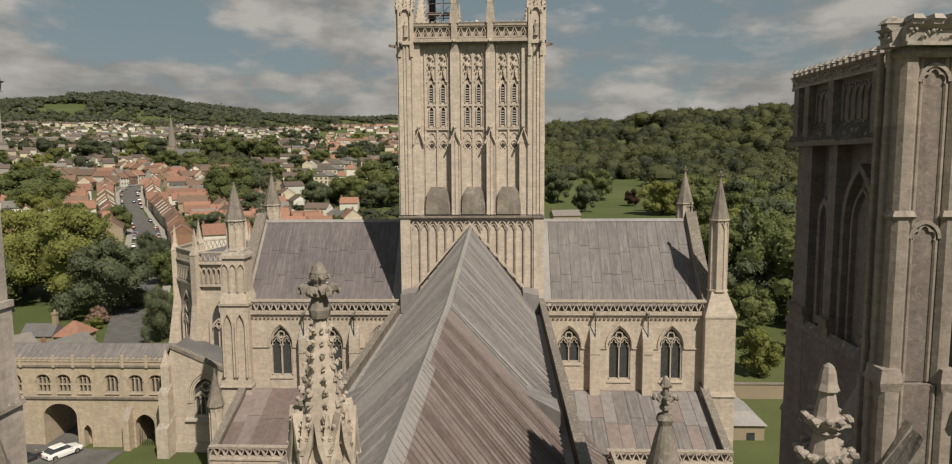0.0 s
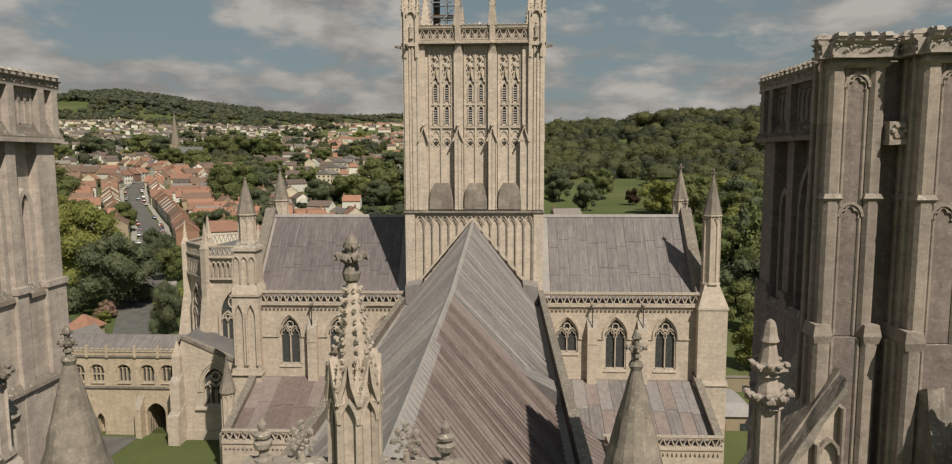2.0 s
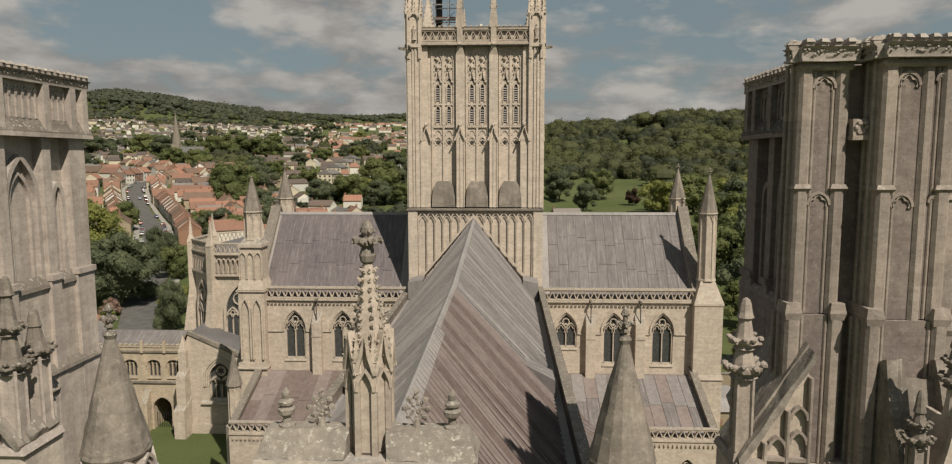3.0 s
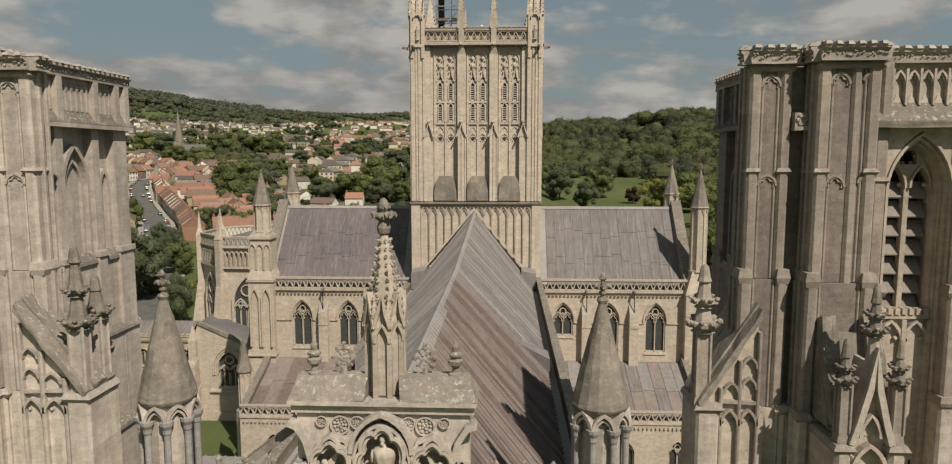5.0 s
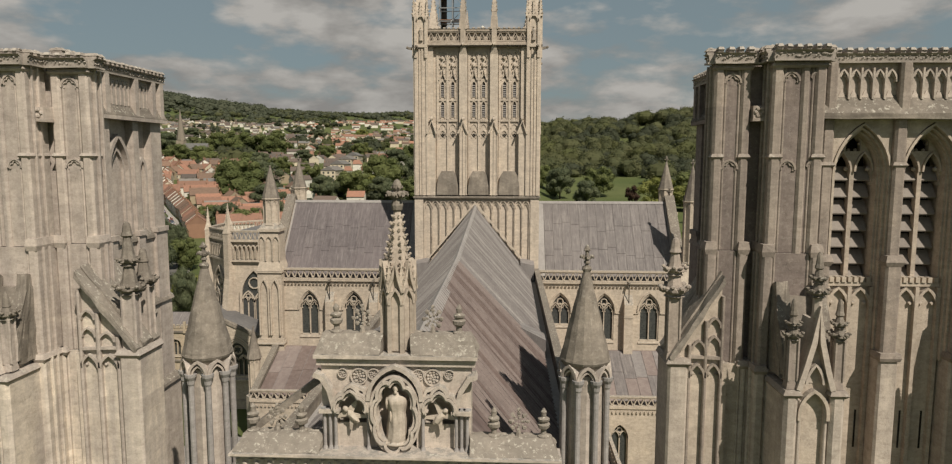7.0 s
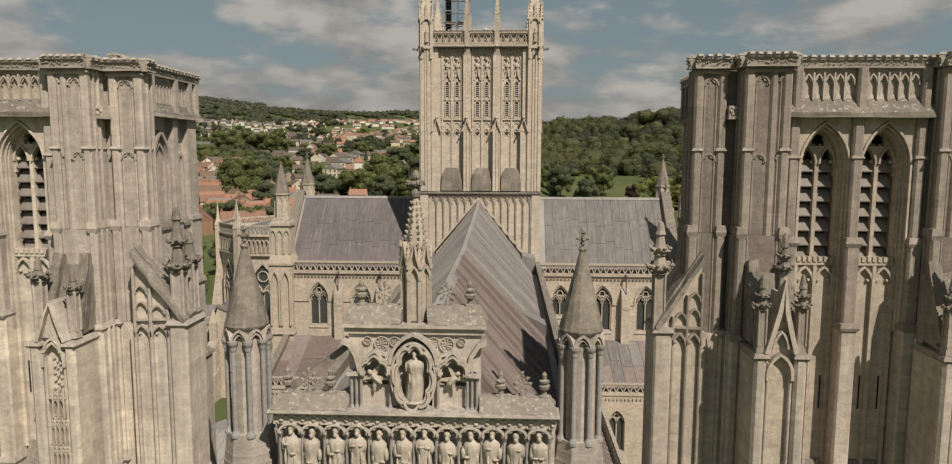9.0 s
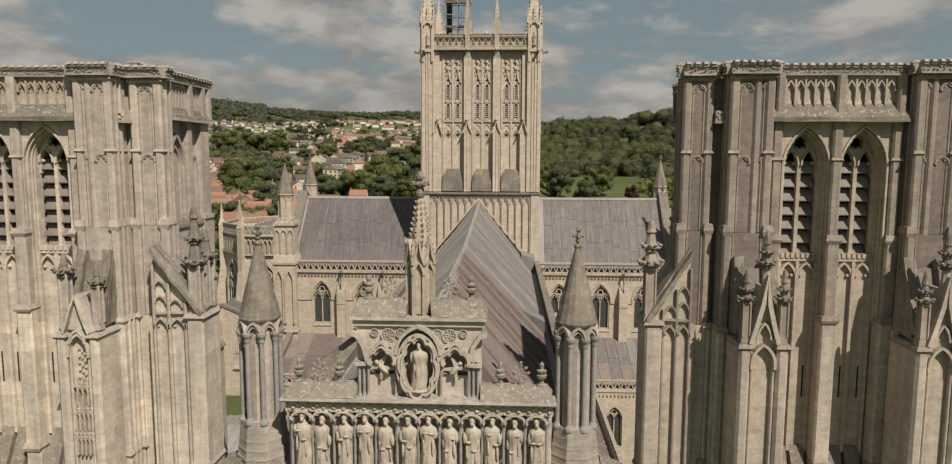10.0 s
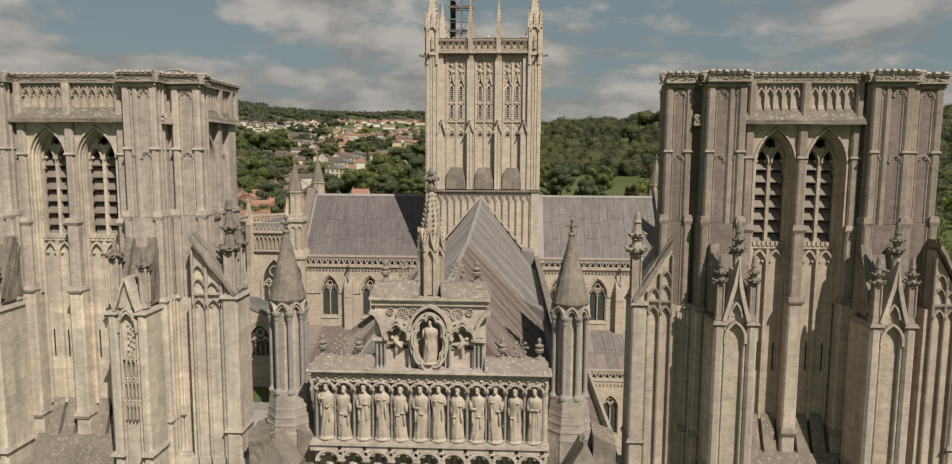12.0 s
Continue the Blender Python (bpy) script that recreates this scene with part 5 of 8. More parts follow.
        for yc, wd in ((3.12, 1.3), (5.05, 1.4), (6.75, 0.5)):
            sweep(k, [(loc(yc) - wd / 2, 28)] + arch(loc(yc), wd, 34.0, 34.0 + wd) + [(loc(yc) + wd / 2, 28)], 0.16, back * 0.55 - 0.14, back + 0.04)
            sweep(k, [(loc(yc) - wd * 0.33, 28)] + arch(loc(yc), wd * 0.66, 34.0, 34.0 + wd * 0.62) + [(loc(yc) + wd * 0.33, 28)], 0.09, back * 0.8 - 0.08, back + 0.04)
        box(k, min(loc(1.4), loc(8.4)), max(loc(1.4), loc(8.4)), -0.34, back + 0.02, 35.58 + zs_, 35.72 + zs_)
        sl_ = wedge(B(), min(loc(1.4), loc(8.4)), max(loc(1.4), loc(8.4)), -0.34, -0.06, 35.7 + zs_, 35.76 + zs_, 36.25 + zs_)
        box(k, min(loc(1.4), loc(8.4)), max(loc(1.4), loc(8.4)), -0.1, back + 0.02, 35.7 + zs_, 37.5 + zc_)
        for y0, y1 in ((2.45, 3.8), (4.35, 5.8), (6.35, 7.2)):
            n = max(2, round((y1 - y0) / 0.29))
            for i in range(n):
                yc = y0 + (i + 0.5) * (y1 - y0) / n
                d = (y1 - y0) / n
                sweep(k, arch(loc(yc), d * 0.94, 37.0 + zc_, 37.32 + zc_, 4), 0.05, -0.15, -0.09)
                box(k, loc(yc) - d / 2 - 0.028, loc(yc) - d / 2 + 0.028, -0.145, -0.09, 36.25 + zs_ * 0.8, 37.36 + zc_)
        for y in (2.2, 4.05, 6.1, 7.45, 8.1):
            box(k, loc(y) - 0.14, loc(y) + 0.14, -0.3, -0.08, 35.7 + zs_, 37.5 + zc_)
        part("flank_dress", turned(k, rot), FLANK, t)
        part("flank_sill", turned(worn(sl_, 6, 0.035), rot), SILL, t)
        bt = battlement(B(), [(xs + out * 0.1, 1.4), (xs + out * 0.1, 8.4)], 37.5 + zc_, 0.3, 0.52, 0.17, 0.14, 0.2, 0.12, True)
        part("coping", worn(bt, 1, 0.018), COPING, t)
    part("coping", battlement(B(), [(11.4, 8.3), (20.1, 8.3)], 37.5, 0.3, 0.52, 0.17, 0.14, 0.2, 0.12), COPING, t)
    # lower aisle walls behind, lead and lean-to
    part("stair_block", box(B(), 12.75, 19.0, 9.63, 14.0, 0, 12.0), STONE_W, t)
    # lower west buttresses with gablets and pinnacles
    wb = 0.0 if s > 0 else -0.16
    for x0, x1 in ((11.72 + wb, 13.5 + wb), (mir(13.5), mir(11.72))):
        c = (x0 + x1) / 2
        b = B()
        for q in (x0, x1 - 0.42):
            part("pier_strip", strip(B(), q, q + 0.42, -1.65, 0.1, 0, 27.6, 0.1), RIB, t)
            for z, g in ((27.6, 0.14), (21.3, 0.2)):
                part("set_off", mould(B(), q, q + 0.42, -1.65, 0.0, z, g * 0.55, g), STONE_W, t)
        box(b, x0 + 0.3, x1 - 0.3, -1.38, 0.1, 0, 28.0)
        for q in (x0 + 0.5, x1 - 0.5):
            part("roll", strip(B(), q - 0.05, q + 0.05, -1.55, -1.3, 0, 27.4, 0.03), RIB, t)
        sweep(b, [(c - 0.42, 26.8)] + arch(c, 0.84, 27.0, 27.7, 5) + [(c + 0.42, 26.8)], 0.1, -1.62, -1.3)
        part("west_buttress", b, LOW, t)
        broken = s < 0 and x0 < C
        g = B()
        if broken:
            # a plain gable, its finial lost, with stumps of the pinnacles on either hand
            slab(g, [(c - 0.52, 27.85), (c + 0.52, 27.85), (c + 0.06, 29.1), (c - 0.06, 29.1)], -1.5, -0.3)
            sweep(g, [(c - 0.55, 27.75), (c, 29.15), (c + 0.55, 27.75)], 0.13, -1.7, -0.3)
            sweep(g, arch(c, 0.66, 27.35, 27.85, 5), 0.09, -1.66, -1.3)
            part("gablet", worn(g, 2, 0.03, 5), RIB, t, "plain stone gable with its finial broken away")
            for q, z, r in ((x0 + 0.2, 29.9, 0.26), (x1 - 0.25, 30.3, 0.3)):
                part("pinnacle_shaft", worn(pinnacle(q, -1.2, 27.8, z - 0.3, r * 0.75), 2, 0.03, q), STONE_W, t)
                part("leaf_cap", leaf_cap(q, -1.2, z - 0.35, r * 0.8, z, 1), ROUGH, t, "broken stump of a crocketed pinnacle")
        else:
            sweep(g, [(c - 0.5, 27.75), (c - 0.34, 28.3), (c - 0.12, 29.2), (c, 30.2), (c + 0.12, 29.2), (c + 0.34, 28.3), (c + 0.5, 27.75)], 0.16, -1.68, -1.2)
            sweep(g, arch(c, 0.5, 27.9, 28.5, 4), 0.08, -1.6, -1.3)
            slab(g, [(c - 0.42, 27.9), (c + 0.42, 27.9), (c + 0.05, 29.8), (c - 0.05, 29.8)], -1.4, -0.6)
            frustum(g, c, -1.42, 29.9, 0.14, 30.7, 0.12, 6)
            part("gablet", g, RIB, t)
            part("leaf_cap", leaf_cap(c, -1.42, 30.6, 0.2, 31.4, 2), ROUGH, t)
            for q in (x0 + 0.22, x1 - 0.22):
                part("pinnacle_shaft", pinnacle(q, -1.42, 27.75, 29.3, 0.19), STONE_W, t)
                part("leaf_cap", leaf_cap(q, -1.42, 29.3, 0.19, 30.0, 2), ROUGH, t)
        # rough stepped weathering behind the gablet
        r = hull(B(), [(x0 + 0.1, -1.0, 27.9), (x1 - 0.1, -1.0, 27.9), (x1 - 0.1, 0.1, 27.9), (x0 + 0.1, 0.1, 27.9)], [(x0 + 0.1, -0.18, 30.3), (x1 - 0.1, -0.18, 30.3), (x1 - 0.1, 0.1, 30.3), (x0 + 0.1, 0.1, 30.3)])
        for q in (x0 + 0.3, x1 - 0.35):
            hull(r, [(q - 0.2, -1.25, 28.1), (q + 0.2, -1.25, 28.1), (q + 0.2, -0.9, 28.0), (q - 0.2, -0.9, 28.0)], [(q - 0.2, -0.25, 30.75), (q + 0.2, -0.25, 30.75), (q + 0.2, 0.05, 30.6), (q - 0.2, 0.05, 30.6)])
        worn(r, 4, 0.07, x0)
        part("weathering", r, ROUGH, t, "rough lichened stone weathering")
    # flank buttresses with sloping tops and pinnacles
    for e in (-1, 1):
        ex = lambda x: x - 0.15 if e < 0 else mir(x - 0.15)
        X = lambda a, c: (min(ex(a), ex(c)), max(ex(a), ex(c)))
        b = B()
        box(b, *X(10.75, 11.4), 0.95, 1.5, 0, 27.9)
        box(b, *X(9.1, 10.75), 0.22, 1.5, 0, 27.95)
        slab(b, [(ex(9.1), 27.95), (ex(10.5), 27.95), (ex(10.5), 30.5)], 0.22, 1.45)
        box(b, *X(9.45, 12.0), 1.5, 2.25, 0, 28.6)
        slab(b, [(ex(9.45), 28.6), (ex(12.0), 28.6), (ex(12.0), 33.1)], 1.5, 2.25)
        part("flank_buttress", b, LOW, t)
        part("pier_strip", strip(B(), *X(8.9, 9.5), 0.0, 1.5, 0, 28.0), RIB, t)
        for z in (28.0, 21.8):
            part("band", mould(B(), *X(8.9, 9.5), 0.0, 1.5, z, 0.09, 0.16), STONE_W, t)
        for q in (9.78, 10.28):
            k = sweep(B(), arch(ex(q), 0.48, 27.5, 27.95, 4), 0.08, 0.07, 0.35)
            for g in (-0.12, 0.12):
                blob(k, ex(q) + g, 0.2, 27.6, 0.06, 1)
            part("cusped_arch", k, STONE_W, t)
        for q in (9.55, 10.03, 10.52):
            part("mullion", strip(B(), ex(q) - 0.05, ex(q) + 0.05, 0.07, 0.35, 0, 28.0 + (q - 9.2) * 1.65, 0.03), STONE_W, t)
        for q, z in ((9.82, 28.6), (10.28, 29.35), (10.28, 28.75)):
            part("cusped_arch", sweep(B(), arch(ex(q), 0.40, z - 0.2, z + 0.12, 4), 0.07, 0.09, 0.35), STONE_W, t)
        part("transom", sweep(B(), [(ex(9.5), 28.2), (ex(10.5), 28.15)], 0.1, 0.09, 0.35), STONE_W, t)
        c = B()
        for y0, y1, up in ((-0.06, 0.32, 0.10), (0.32, 1.0, 0.2), (1.0, 1.48, 0.14), (1.48, 2.3, 0.12)):
            hi = 10.5 if y1 < 1.5 else 11.9
            zh = 28.02 + (hi - 9.0) * 1.7333
            lo = 9.0 if y1 < 1.5 else 9.4
            zl = 28.02 + (lo - 9.0) * 1.7333
            hull(c, [(ex(lo), y0, zl), (ex(lo), y1, zl), (ex(hi), y1, zh), (ex(hi), y0, zh)], [(ex(lo - 0.08), y0, zl + 0.1 + up), (ex(lo - 0.08), y1, zl + 0.1 + up), (ex(hi), y1, zh + 0.13 + up), (ex(hi), y0, zh + 0.13 + up)])
        part("weathering", worn(c, 6, 0.04, e), LICHEN, t, "lichened sloping buttress top")
        px_ = ex(9.06 if s > 0 else 9.2)
        for yp, top, tall, tiers in ((0.3, 31.6, 1.35, 2),) if s > 0 else ((0.3, 32.0, 1.9, 2), (1.2, 31.0, 0.8, 1)):
            part("pinnacle_shaft", pinnacle(px_, yp, 28.1, top - tall, 0.25), STONE_W, t)
            part("leaf_cap", leaf_cap(px_, yp, top - tall, 0.29 if s > 0 else 0.26, top, tiers), ROUGH if s < 0 else STONE_W, t)
        # thicker lower courses of the flank, each under a sloped drip course
        plain = s > 0 and e < 0
        for xo, zt in ((11.46, 31.0), (11.42, 28.3), (11.36, 24.6)) if plain else ((11.42, 31.2), (11.3, 28.3), (11.08, 24.6)):
            part("flank_course", box(B(), *X(xo + 0.15, 12.0), 1.52, 8.33, 0, zt), FLANK if s > 0 else STONE_Q, t)
            o_, h_ = (0.11, 0.14) if plain else (0.05, 0.3)
            d_ = hull(B(), [(ex(xo + o_), 1.52, zt - 0.12), (ex(11.7), 1.52, zt - 0.12), (ex(11.7), 8.36, zt - 0.12), (ex(xo + o_), 8.36, zt - 0.12)], [(ex(xo + o_ + 0.03), 1.52, zt), (ex(11.7), 1.52, zt + h_), (ex(11.7), 8.36, zt + h_), (ex(xo + o_ + 0.03), 8.36, zt)])
            part("drip_course", d_, FLANK if plain else SILL, t)
    FLIP[0] = Matrix.Identity(4)
    return t


PLAN[0] = ((0, 0), (8.75, 8.75), (10.12, 10.2), (13.18, 13.24), (15.75, 15.8), (18.32, 18.35), (19.95, 20.0), (20.18, 20.4), (21.38, 21.75), (24, 24.3))
west_tower(1, STONE_R, STONE_P, STONE_M, STONE_Q, STONE_S, SOOT_SHADE)
PLAN[0] = ((0, 0), (8.75, 8.72), (9.35, 9.42), (10.12, 10.5), (11.32, 11.82), (13.18, 13.55), (14.67, 15.2), (15.75, 16.32), (16.83, 17.44), (18.35, 18.9), (24, 24.6))
tw = west_tower(-1, STONE_U, STONE_U, STONE_L, STONE_L, STONE_U, ROUGH)
PLAN[0] = None
# canopied niche on the face of the north tower's inner buttress
FLIP[0] = Matrix.Diagonal((-1, 1, 1, 1))
b = B()
rc = random.Random(2)
for z, n, w in ((22.9, 5, 0.16), (23.9, 5, 0.17), (24.9, 3, 0.2)):
    for i in range(n):
        x = 12.82 + (i - (n - 1) / 2) * w
        strip(b, x - 0.03, x + 0.03, -1.58, -1.36, z, z + 0.85, 0.02)
        frustum(b, x, -1.5, z + 0.8, 0.07, z + 1.15, 0.01, 4)
        crockets(b, x, -1.5, z + 0.82, 0.06, z + 1.1, 0.02, 3, 4, 0.03)
        if i < n - 1:
            sweep(b, arch(x + w / 2, w * 0.9, z + 0.5, z + 0.68, 3), 0.04, -1.56, -1.38)
    box(b, 12.47, 13.17, -1.56, -1.36, z + 0.7, z + 0.78)
for k in range(14):
    blob(b, 12.82 + 0.13 * math.sin(k * 2.1), -1.41, 25.9 + k * 0.09, 0.06, 1, rough=0.8, seed=k)
part("canopied_niche", b, CARVED, tw, "broken carved niche canopy")
FLIP[0] = Matrix.Identity(4)


# ---- west front gable ----
def urn(x, y, z):
    """A small worn stone pot with a leafy lid."""
    u = lathe(B(), x, y, [(z, 0.2), (z + 0.08, 0.2), (z + 0.12, 0.1), (z + 0.26, 0.09), (z + 0.34, 0.19), (z + 0.46, 0.21), (z + 0.52, 0.12), (z + 0.58, 0.18), (z + 0.64, 0.19), (z + 0.7, 0.08), (z + 0.8, 0.09), (z + 0.86, 0.1), (z + 0.98, 0.03)], 12)
    for v in u.verts:
        v.co += noise.noise_vector(v.co * 6.0) * 0.025
    return u


def wheel(x, y, z):
    """An upright openwork stone leaf wheel on a short stalk."""
    u = frustum(B(), x, y, z, 0.12, z + 0.26, 0.06, 6)
    c = z + 0.52
    for r, n, q in ((0.27, 8, 0.085), (0.18, 8, 0.05), (0.1, 5, 0.05)):
        for k in range(n):
            a = 2 * math.pi * (k + 0.5 * (n % 3)) / n
            blob(u, x + r * math.cos(a), y, c + r * 1.08 * math.sin(a), q, 1, sy=0.75, rough=0.8, seed=k + r * 9 + x)
    blob(u, x, y, c + 0.4, 0.07, 1, rough=0.6)
    return u


def front():
    t = thing("west_gable", "carved limestone gable of the west front with niches", "church gable")
    b = box(B(), -5.15, 5.15, -0.6, 0.6, 0, 25.0)
    box(b, -2.4, 2.4, -0.1, 0.6, 25.0, 28.15)
    part("gable_wall", b, STONE_W, t)
    # tier of twelve figures
    c = box(B(), -5.2, 5.2, -1.25, -0.2, 21.84, 21.95)
    box(c, -5.1, 5.1, -1.1, -0.2, 21.95, 22.02)
    part("ledge", c, STONE_W, t)
    n, d = 12, 0.825
    for i in range(n + 1):
        x = (i - n / 2) * d
        s = lathe(B(), x, -0.85, [(22.0, 0.10), (22.12, 0.06), (24.06, 0.055), (24.12, 0.08), (24.22, 0.10), (24.32, 0.15), (24.36, 0.15)], 8)
        part("shaft", s, SHAFT, t)
    for i in range(n):
        x = (i - (n - 1) / 2) * d
        k = sweep(B(), arch(x, d * 0.97, 24.3, 24.64, 9), 0.07, -1.06, -0.55)
        sweep(k, foiled(arch(x, d * 0.9, 24.26, 24.58, 9), x, 24.2, 0.10, 3), 0.06, -1.02, -0.58)
        box(k, x - d * 0.46, x + d * 0.46, -0.62, -0.56, 24.3, 24.66)
        part("niche_arch", k, STONE_W, t)
    b = box(B(), -5.15, 5.15, -0.98, -0.3, 24.62, 25.05)
    for i in range(52):
        blob(b, -5.05 + i * 0.198, -1.0, 24.86 + 0.06 * (-1) ** i, 0.08, 1, rough=0.7, seed=i)
        blob(b, -5.0 + i * 0.198, -1.0, 24.74 - 0.05 * (-1) ** i, 0.05, 1, rough=0.7, seed=i + 9)
    box(b, -5.25, 5.25, -1.16, -0.3, 25.05, 25.12)
    box(b, -5.28, 5.28, -1.24, -0.3, 25.12, 25.2)
    part("foliage_cornice", b, STONE_W, t, "band of carved stone leaves")
    for s in (-1, 1):
        r = hull(B(), [(s * 2.4, -1.12, 25.2), (s * 5.2, -1.12, 25.2), (s * 5.2, 0.3, 25.2), (s * 2.4, 0.3, 25.2)], [(s * 2.4, -0.6, 25.66), (s * 5.0, -0.6, 25.66), (s * 5.0, -0.2, 25.66), (s * 2.4, -0.2, 25.66)])
        part("shoulder_coping", worn(r, 12, 0.045, s), LICHEN, t, "lichened sloping stone coping")
        for x in (3.15, 4.75):
            part("urn_finial", urn(s * x, -0.4, 25.6), LICHEN, t)
        part("leaf_finial", wheel(s * 3.95, -0.4, 25.6), LICHEN, t)
        if s > 0:
            continue
        rk = sweep(B(), [(s * 5.0, 25.4), (s * 2.4, 27.4)], 0.22, 0.3, 0.8)
        part("raking_strut", rk, ROUGH, t)
    # tier of small figures below
    c = box(B(), -5.2, 5.2, -1.16, -0.3, 21.56, 21.84)
    for i in range(9):
        x = (i - 4) * 1.1
        sweep(c, arch(x, 1.02, 21.12, 21.6, 9), 0.10, -1.24, -0.3)
        sweep(c, foiled(arch(x, 0.9, 21.1, 21.5, 9), x, 21.0, 0.12, 3), 0.08, -1.18, -0.4)
        lathe(c, x + 0.55, -0.95, [(18.5, 0.08), (20.9, 0.07), (21.0, 0.1), (21.14, 0.16)], 8)
        for q in range(7):
            blob(c, x + 0.55 + 0.12 * math.cos(q * 0.9), -1.18, 21.45 + 0.12 * math.sin(q * 0.9), 0.06, 1, rough=0.7, seed=q + i)
    part("lower_arcade", c, STONE_W, t)
    # Holes are near-black plugs in the frieze; their shade is the colour.
    h = B()
    for i in range(9):
        frustum(h, (i - 4) * 1.1 + 0.5, -1.13, 21.66, 0.09, 21.8, 0.09, 8)
    part("drain_holes", h, DARK, t)
    # top stage with oval niche and two side niches
    f = box(B(), -2.55, 2.55, -0.62, -0.1, 27.95, 28.2)
    box(f, -2.62, 2.62, -0.75, -0.1, 28.2, 28.32)
    part("top_cornice", f, STONE_W, t)
    w = pierced(B(), -2.42, 2.42, 25.2, 27.95, -0.5, -0.08, [(-1.42, 1.0, 25.2, 26.6, 27.1), (0.0, 1.3, 25.2, 26.8, 27.75), (1.42, 1.0, 25.2, 26.6, 27.1)])
    bmesh.ops.remove_doubles(w, verts=w.verts, dist=0.001)
    part("niche_wall", w, STONE_W, t)
    m = B()
    oval = lambda w_, h_: [(w_ * math.cos(a), 26.42 + h_ * math.sin(a)) for a in [2 * math.pi * (i - 15) / 72 for i in range(73)]]
    lobed = lambda w_, h_: foiled(oval(w_, h_), 0, 26.42, 0.085, 8)[:-1]
    sweep(m, oval(0.80, 1.26)[:-1], 0.08, -0.86, -0.45, True)
    sweep(m, lobed(0.70, 1.17), 0.09, -0.94, -0.42, True)
    sweep(m, lobed(0.60, 1.05), 0.08, -0.86, -0.38, True)
    for s in (-1, 1):
        for w_, z_, y_, q_ in ((1.16, 27.3, -0.86, 0.09), (1.02, 27.16, -0.92, 0.07), (0.88, 27.02, -0.80, 0.07)):
            sweep(m, foiled(arch(s * 1.42, w_, 26.5, z_, 9), s * 1.42, 26.5, 0.10, 3), q_, y_, -0.45)
        sweep(m, [(s * 0.75, 26.6), (s * 1.0, 27.2), (s * 1.42, 27.35)], 0.1, -0.8, -0.45)
        sweep(m, [(s * 1.95, 26.6), (s * 2.1, 27.2), (s * 2.35, 27.6), (s * 2.6, 27.7)], 0.16, -0.85, -0.3)
        part("niche_back", box(B(), s * 1.42 - 0.6, s * 1.42 + 0.6, -0.44, -0.05, 25.2, 26.0), STONE_W, t)
        for x in (0.88, 2.12):
            part("capital_band", worn(box(B(), s * x - (0.12 if x < 1 else 0.32), s * x + (0.12 if x < 1 else 0.32), -0.82, -0.45, 26.42, 26.56), 2, 0.02), STONE_W, t)
    sweep(m, arch(0, 1.7, 26.9, 28.0, 6), 0.12, -0.9, -0.45)
    part("niche_mouldings", m, STONE_W, t)
    for s in (-1, 1):
        for x in (0.88, 1.95, 2.12, 2.3):
            part("shaft", lathe(B(), s * x, -0.66, [(25.2, 0.09), (25.32, 0.055), (26.3, 0.055), (26.4, 0.10), (26.58, 0.14)], 8), SHAFT, t)
        for k, (x, z, q) in enumerate(((0.72, 27.66, 0.19), (1.19, 27.58, 0.28), (1.72, 27.68, 0.16))):
            r = sweep(B(), [(s * x + q * 0.92 * math.cos(a), z + q * 0.92 * math.sin(a)) for a in [math.pi * j / 10 for j in range(20)]], q * 0.16, -0.58, -0.48, True)
            for rr_, m_, sz_ in ((0.6, 9, 0.2), (0.28, 5, 0.17), (0.0, 1, 0.16)):
                for j in range(m_):
                    blob(r, s * x + q * rr_ * math.cos(6.283 * j / m_), -0.52, z + q * rr_ * math.sin(6.283 * j / m_), q * sz_, 1, rough=0.6, seed=j)
            part("rosette", r, STONE_W, t)
        c = hull(B(), [(s * 0.5, -0.7, 28.32), (s * 2.62, -0.7, 28.32), (s * 2.62, 0.6, 28.32), (s * 0.4, 0.6, 28.32)], [(s * 0.45, -0.3, 28.92), (s * 2.4, -0.3, 28.92), (s * 2.4, 0.15, 28.92), (s * 0.45, 0.15, 28.92)])
        part("top_coping", worn(c, 12, 0.045, s + 4), LICHEN, t, "lichened sloping stone coping")
        part("urn_finial", urn(s * 2.0, -0.08, 28.88), LICHEN, t)
        part("leaf_finial", wheel(s * 1.15, -0.08, 28.86), LICHEN, t)
    # central pinnacle
    p = B()
    frustum(p, 0, 0.1, 27.9, 0.12, 28.4, 0.55, 8)
    frustum(p, 0, 0.1, 28.4, 0.5, 31.0, 0.46, 8)
    part("pinnacle_shaft", p, STONE_M, t)
    for i in range(8):
        a = 2 * math.pi * (i + 0.5) / 8
        x, y = 0.52 * math.cos(a), 0.1 + 0.52 * math.sin(a)
        b = frustum(B(), x, y, 28.3, 0.10, 30.6, 0.09, 4)
        frustum(b, x, y, 30.6, 0.12, 31.3, 0.02, 4)
        crockets(b, x, y, 30.6, 0.1, 31.2, 0.02, 3, 4, 0.05)
        part("corner_shaft", b, STONE_M, t)
        a = 2 * math.pi * i / 8
        g = sweep(B(), [(-0.24, 30.3), (-0.1, 30.75), (0, 31.25), (0.1, 30.75), (0.24, 30.3)], 0.09, -0.1, 0.1)
        sweep(g, arch(0, 0.4, 29.9, 30.4, 4), 0.07, -0.08, 0.08)
        crockets(g, 0, 0, 30.4, 0.2, 31.2, 0.03, 3, 2, 0.06, 0)
        turned(g, Matrix.Translation((0.5 * math.cos(a), 0.1 + 0.5 * math.sin(a), 0)) @ Matrix.Rotation(a + math.pi / 2, 4, "Z"))
        part("gablet", g, STONE_M, t)
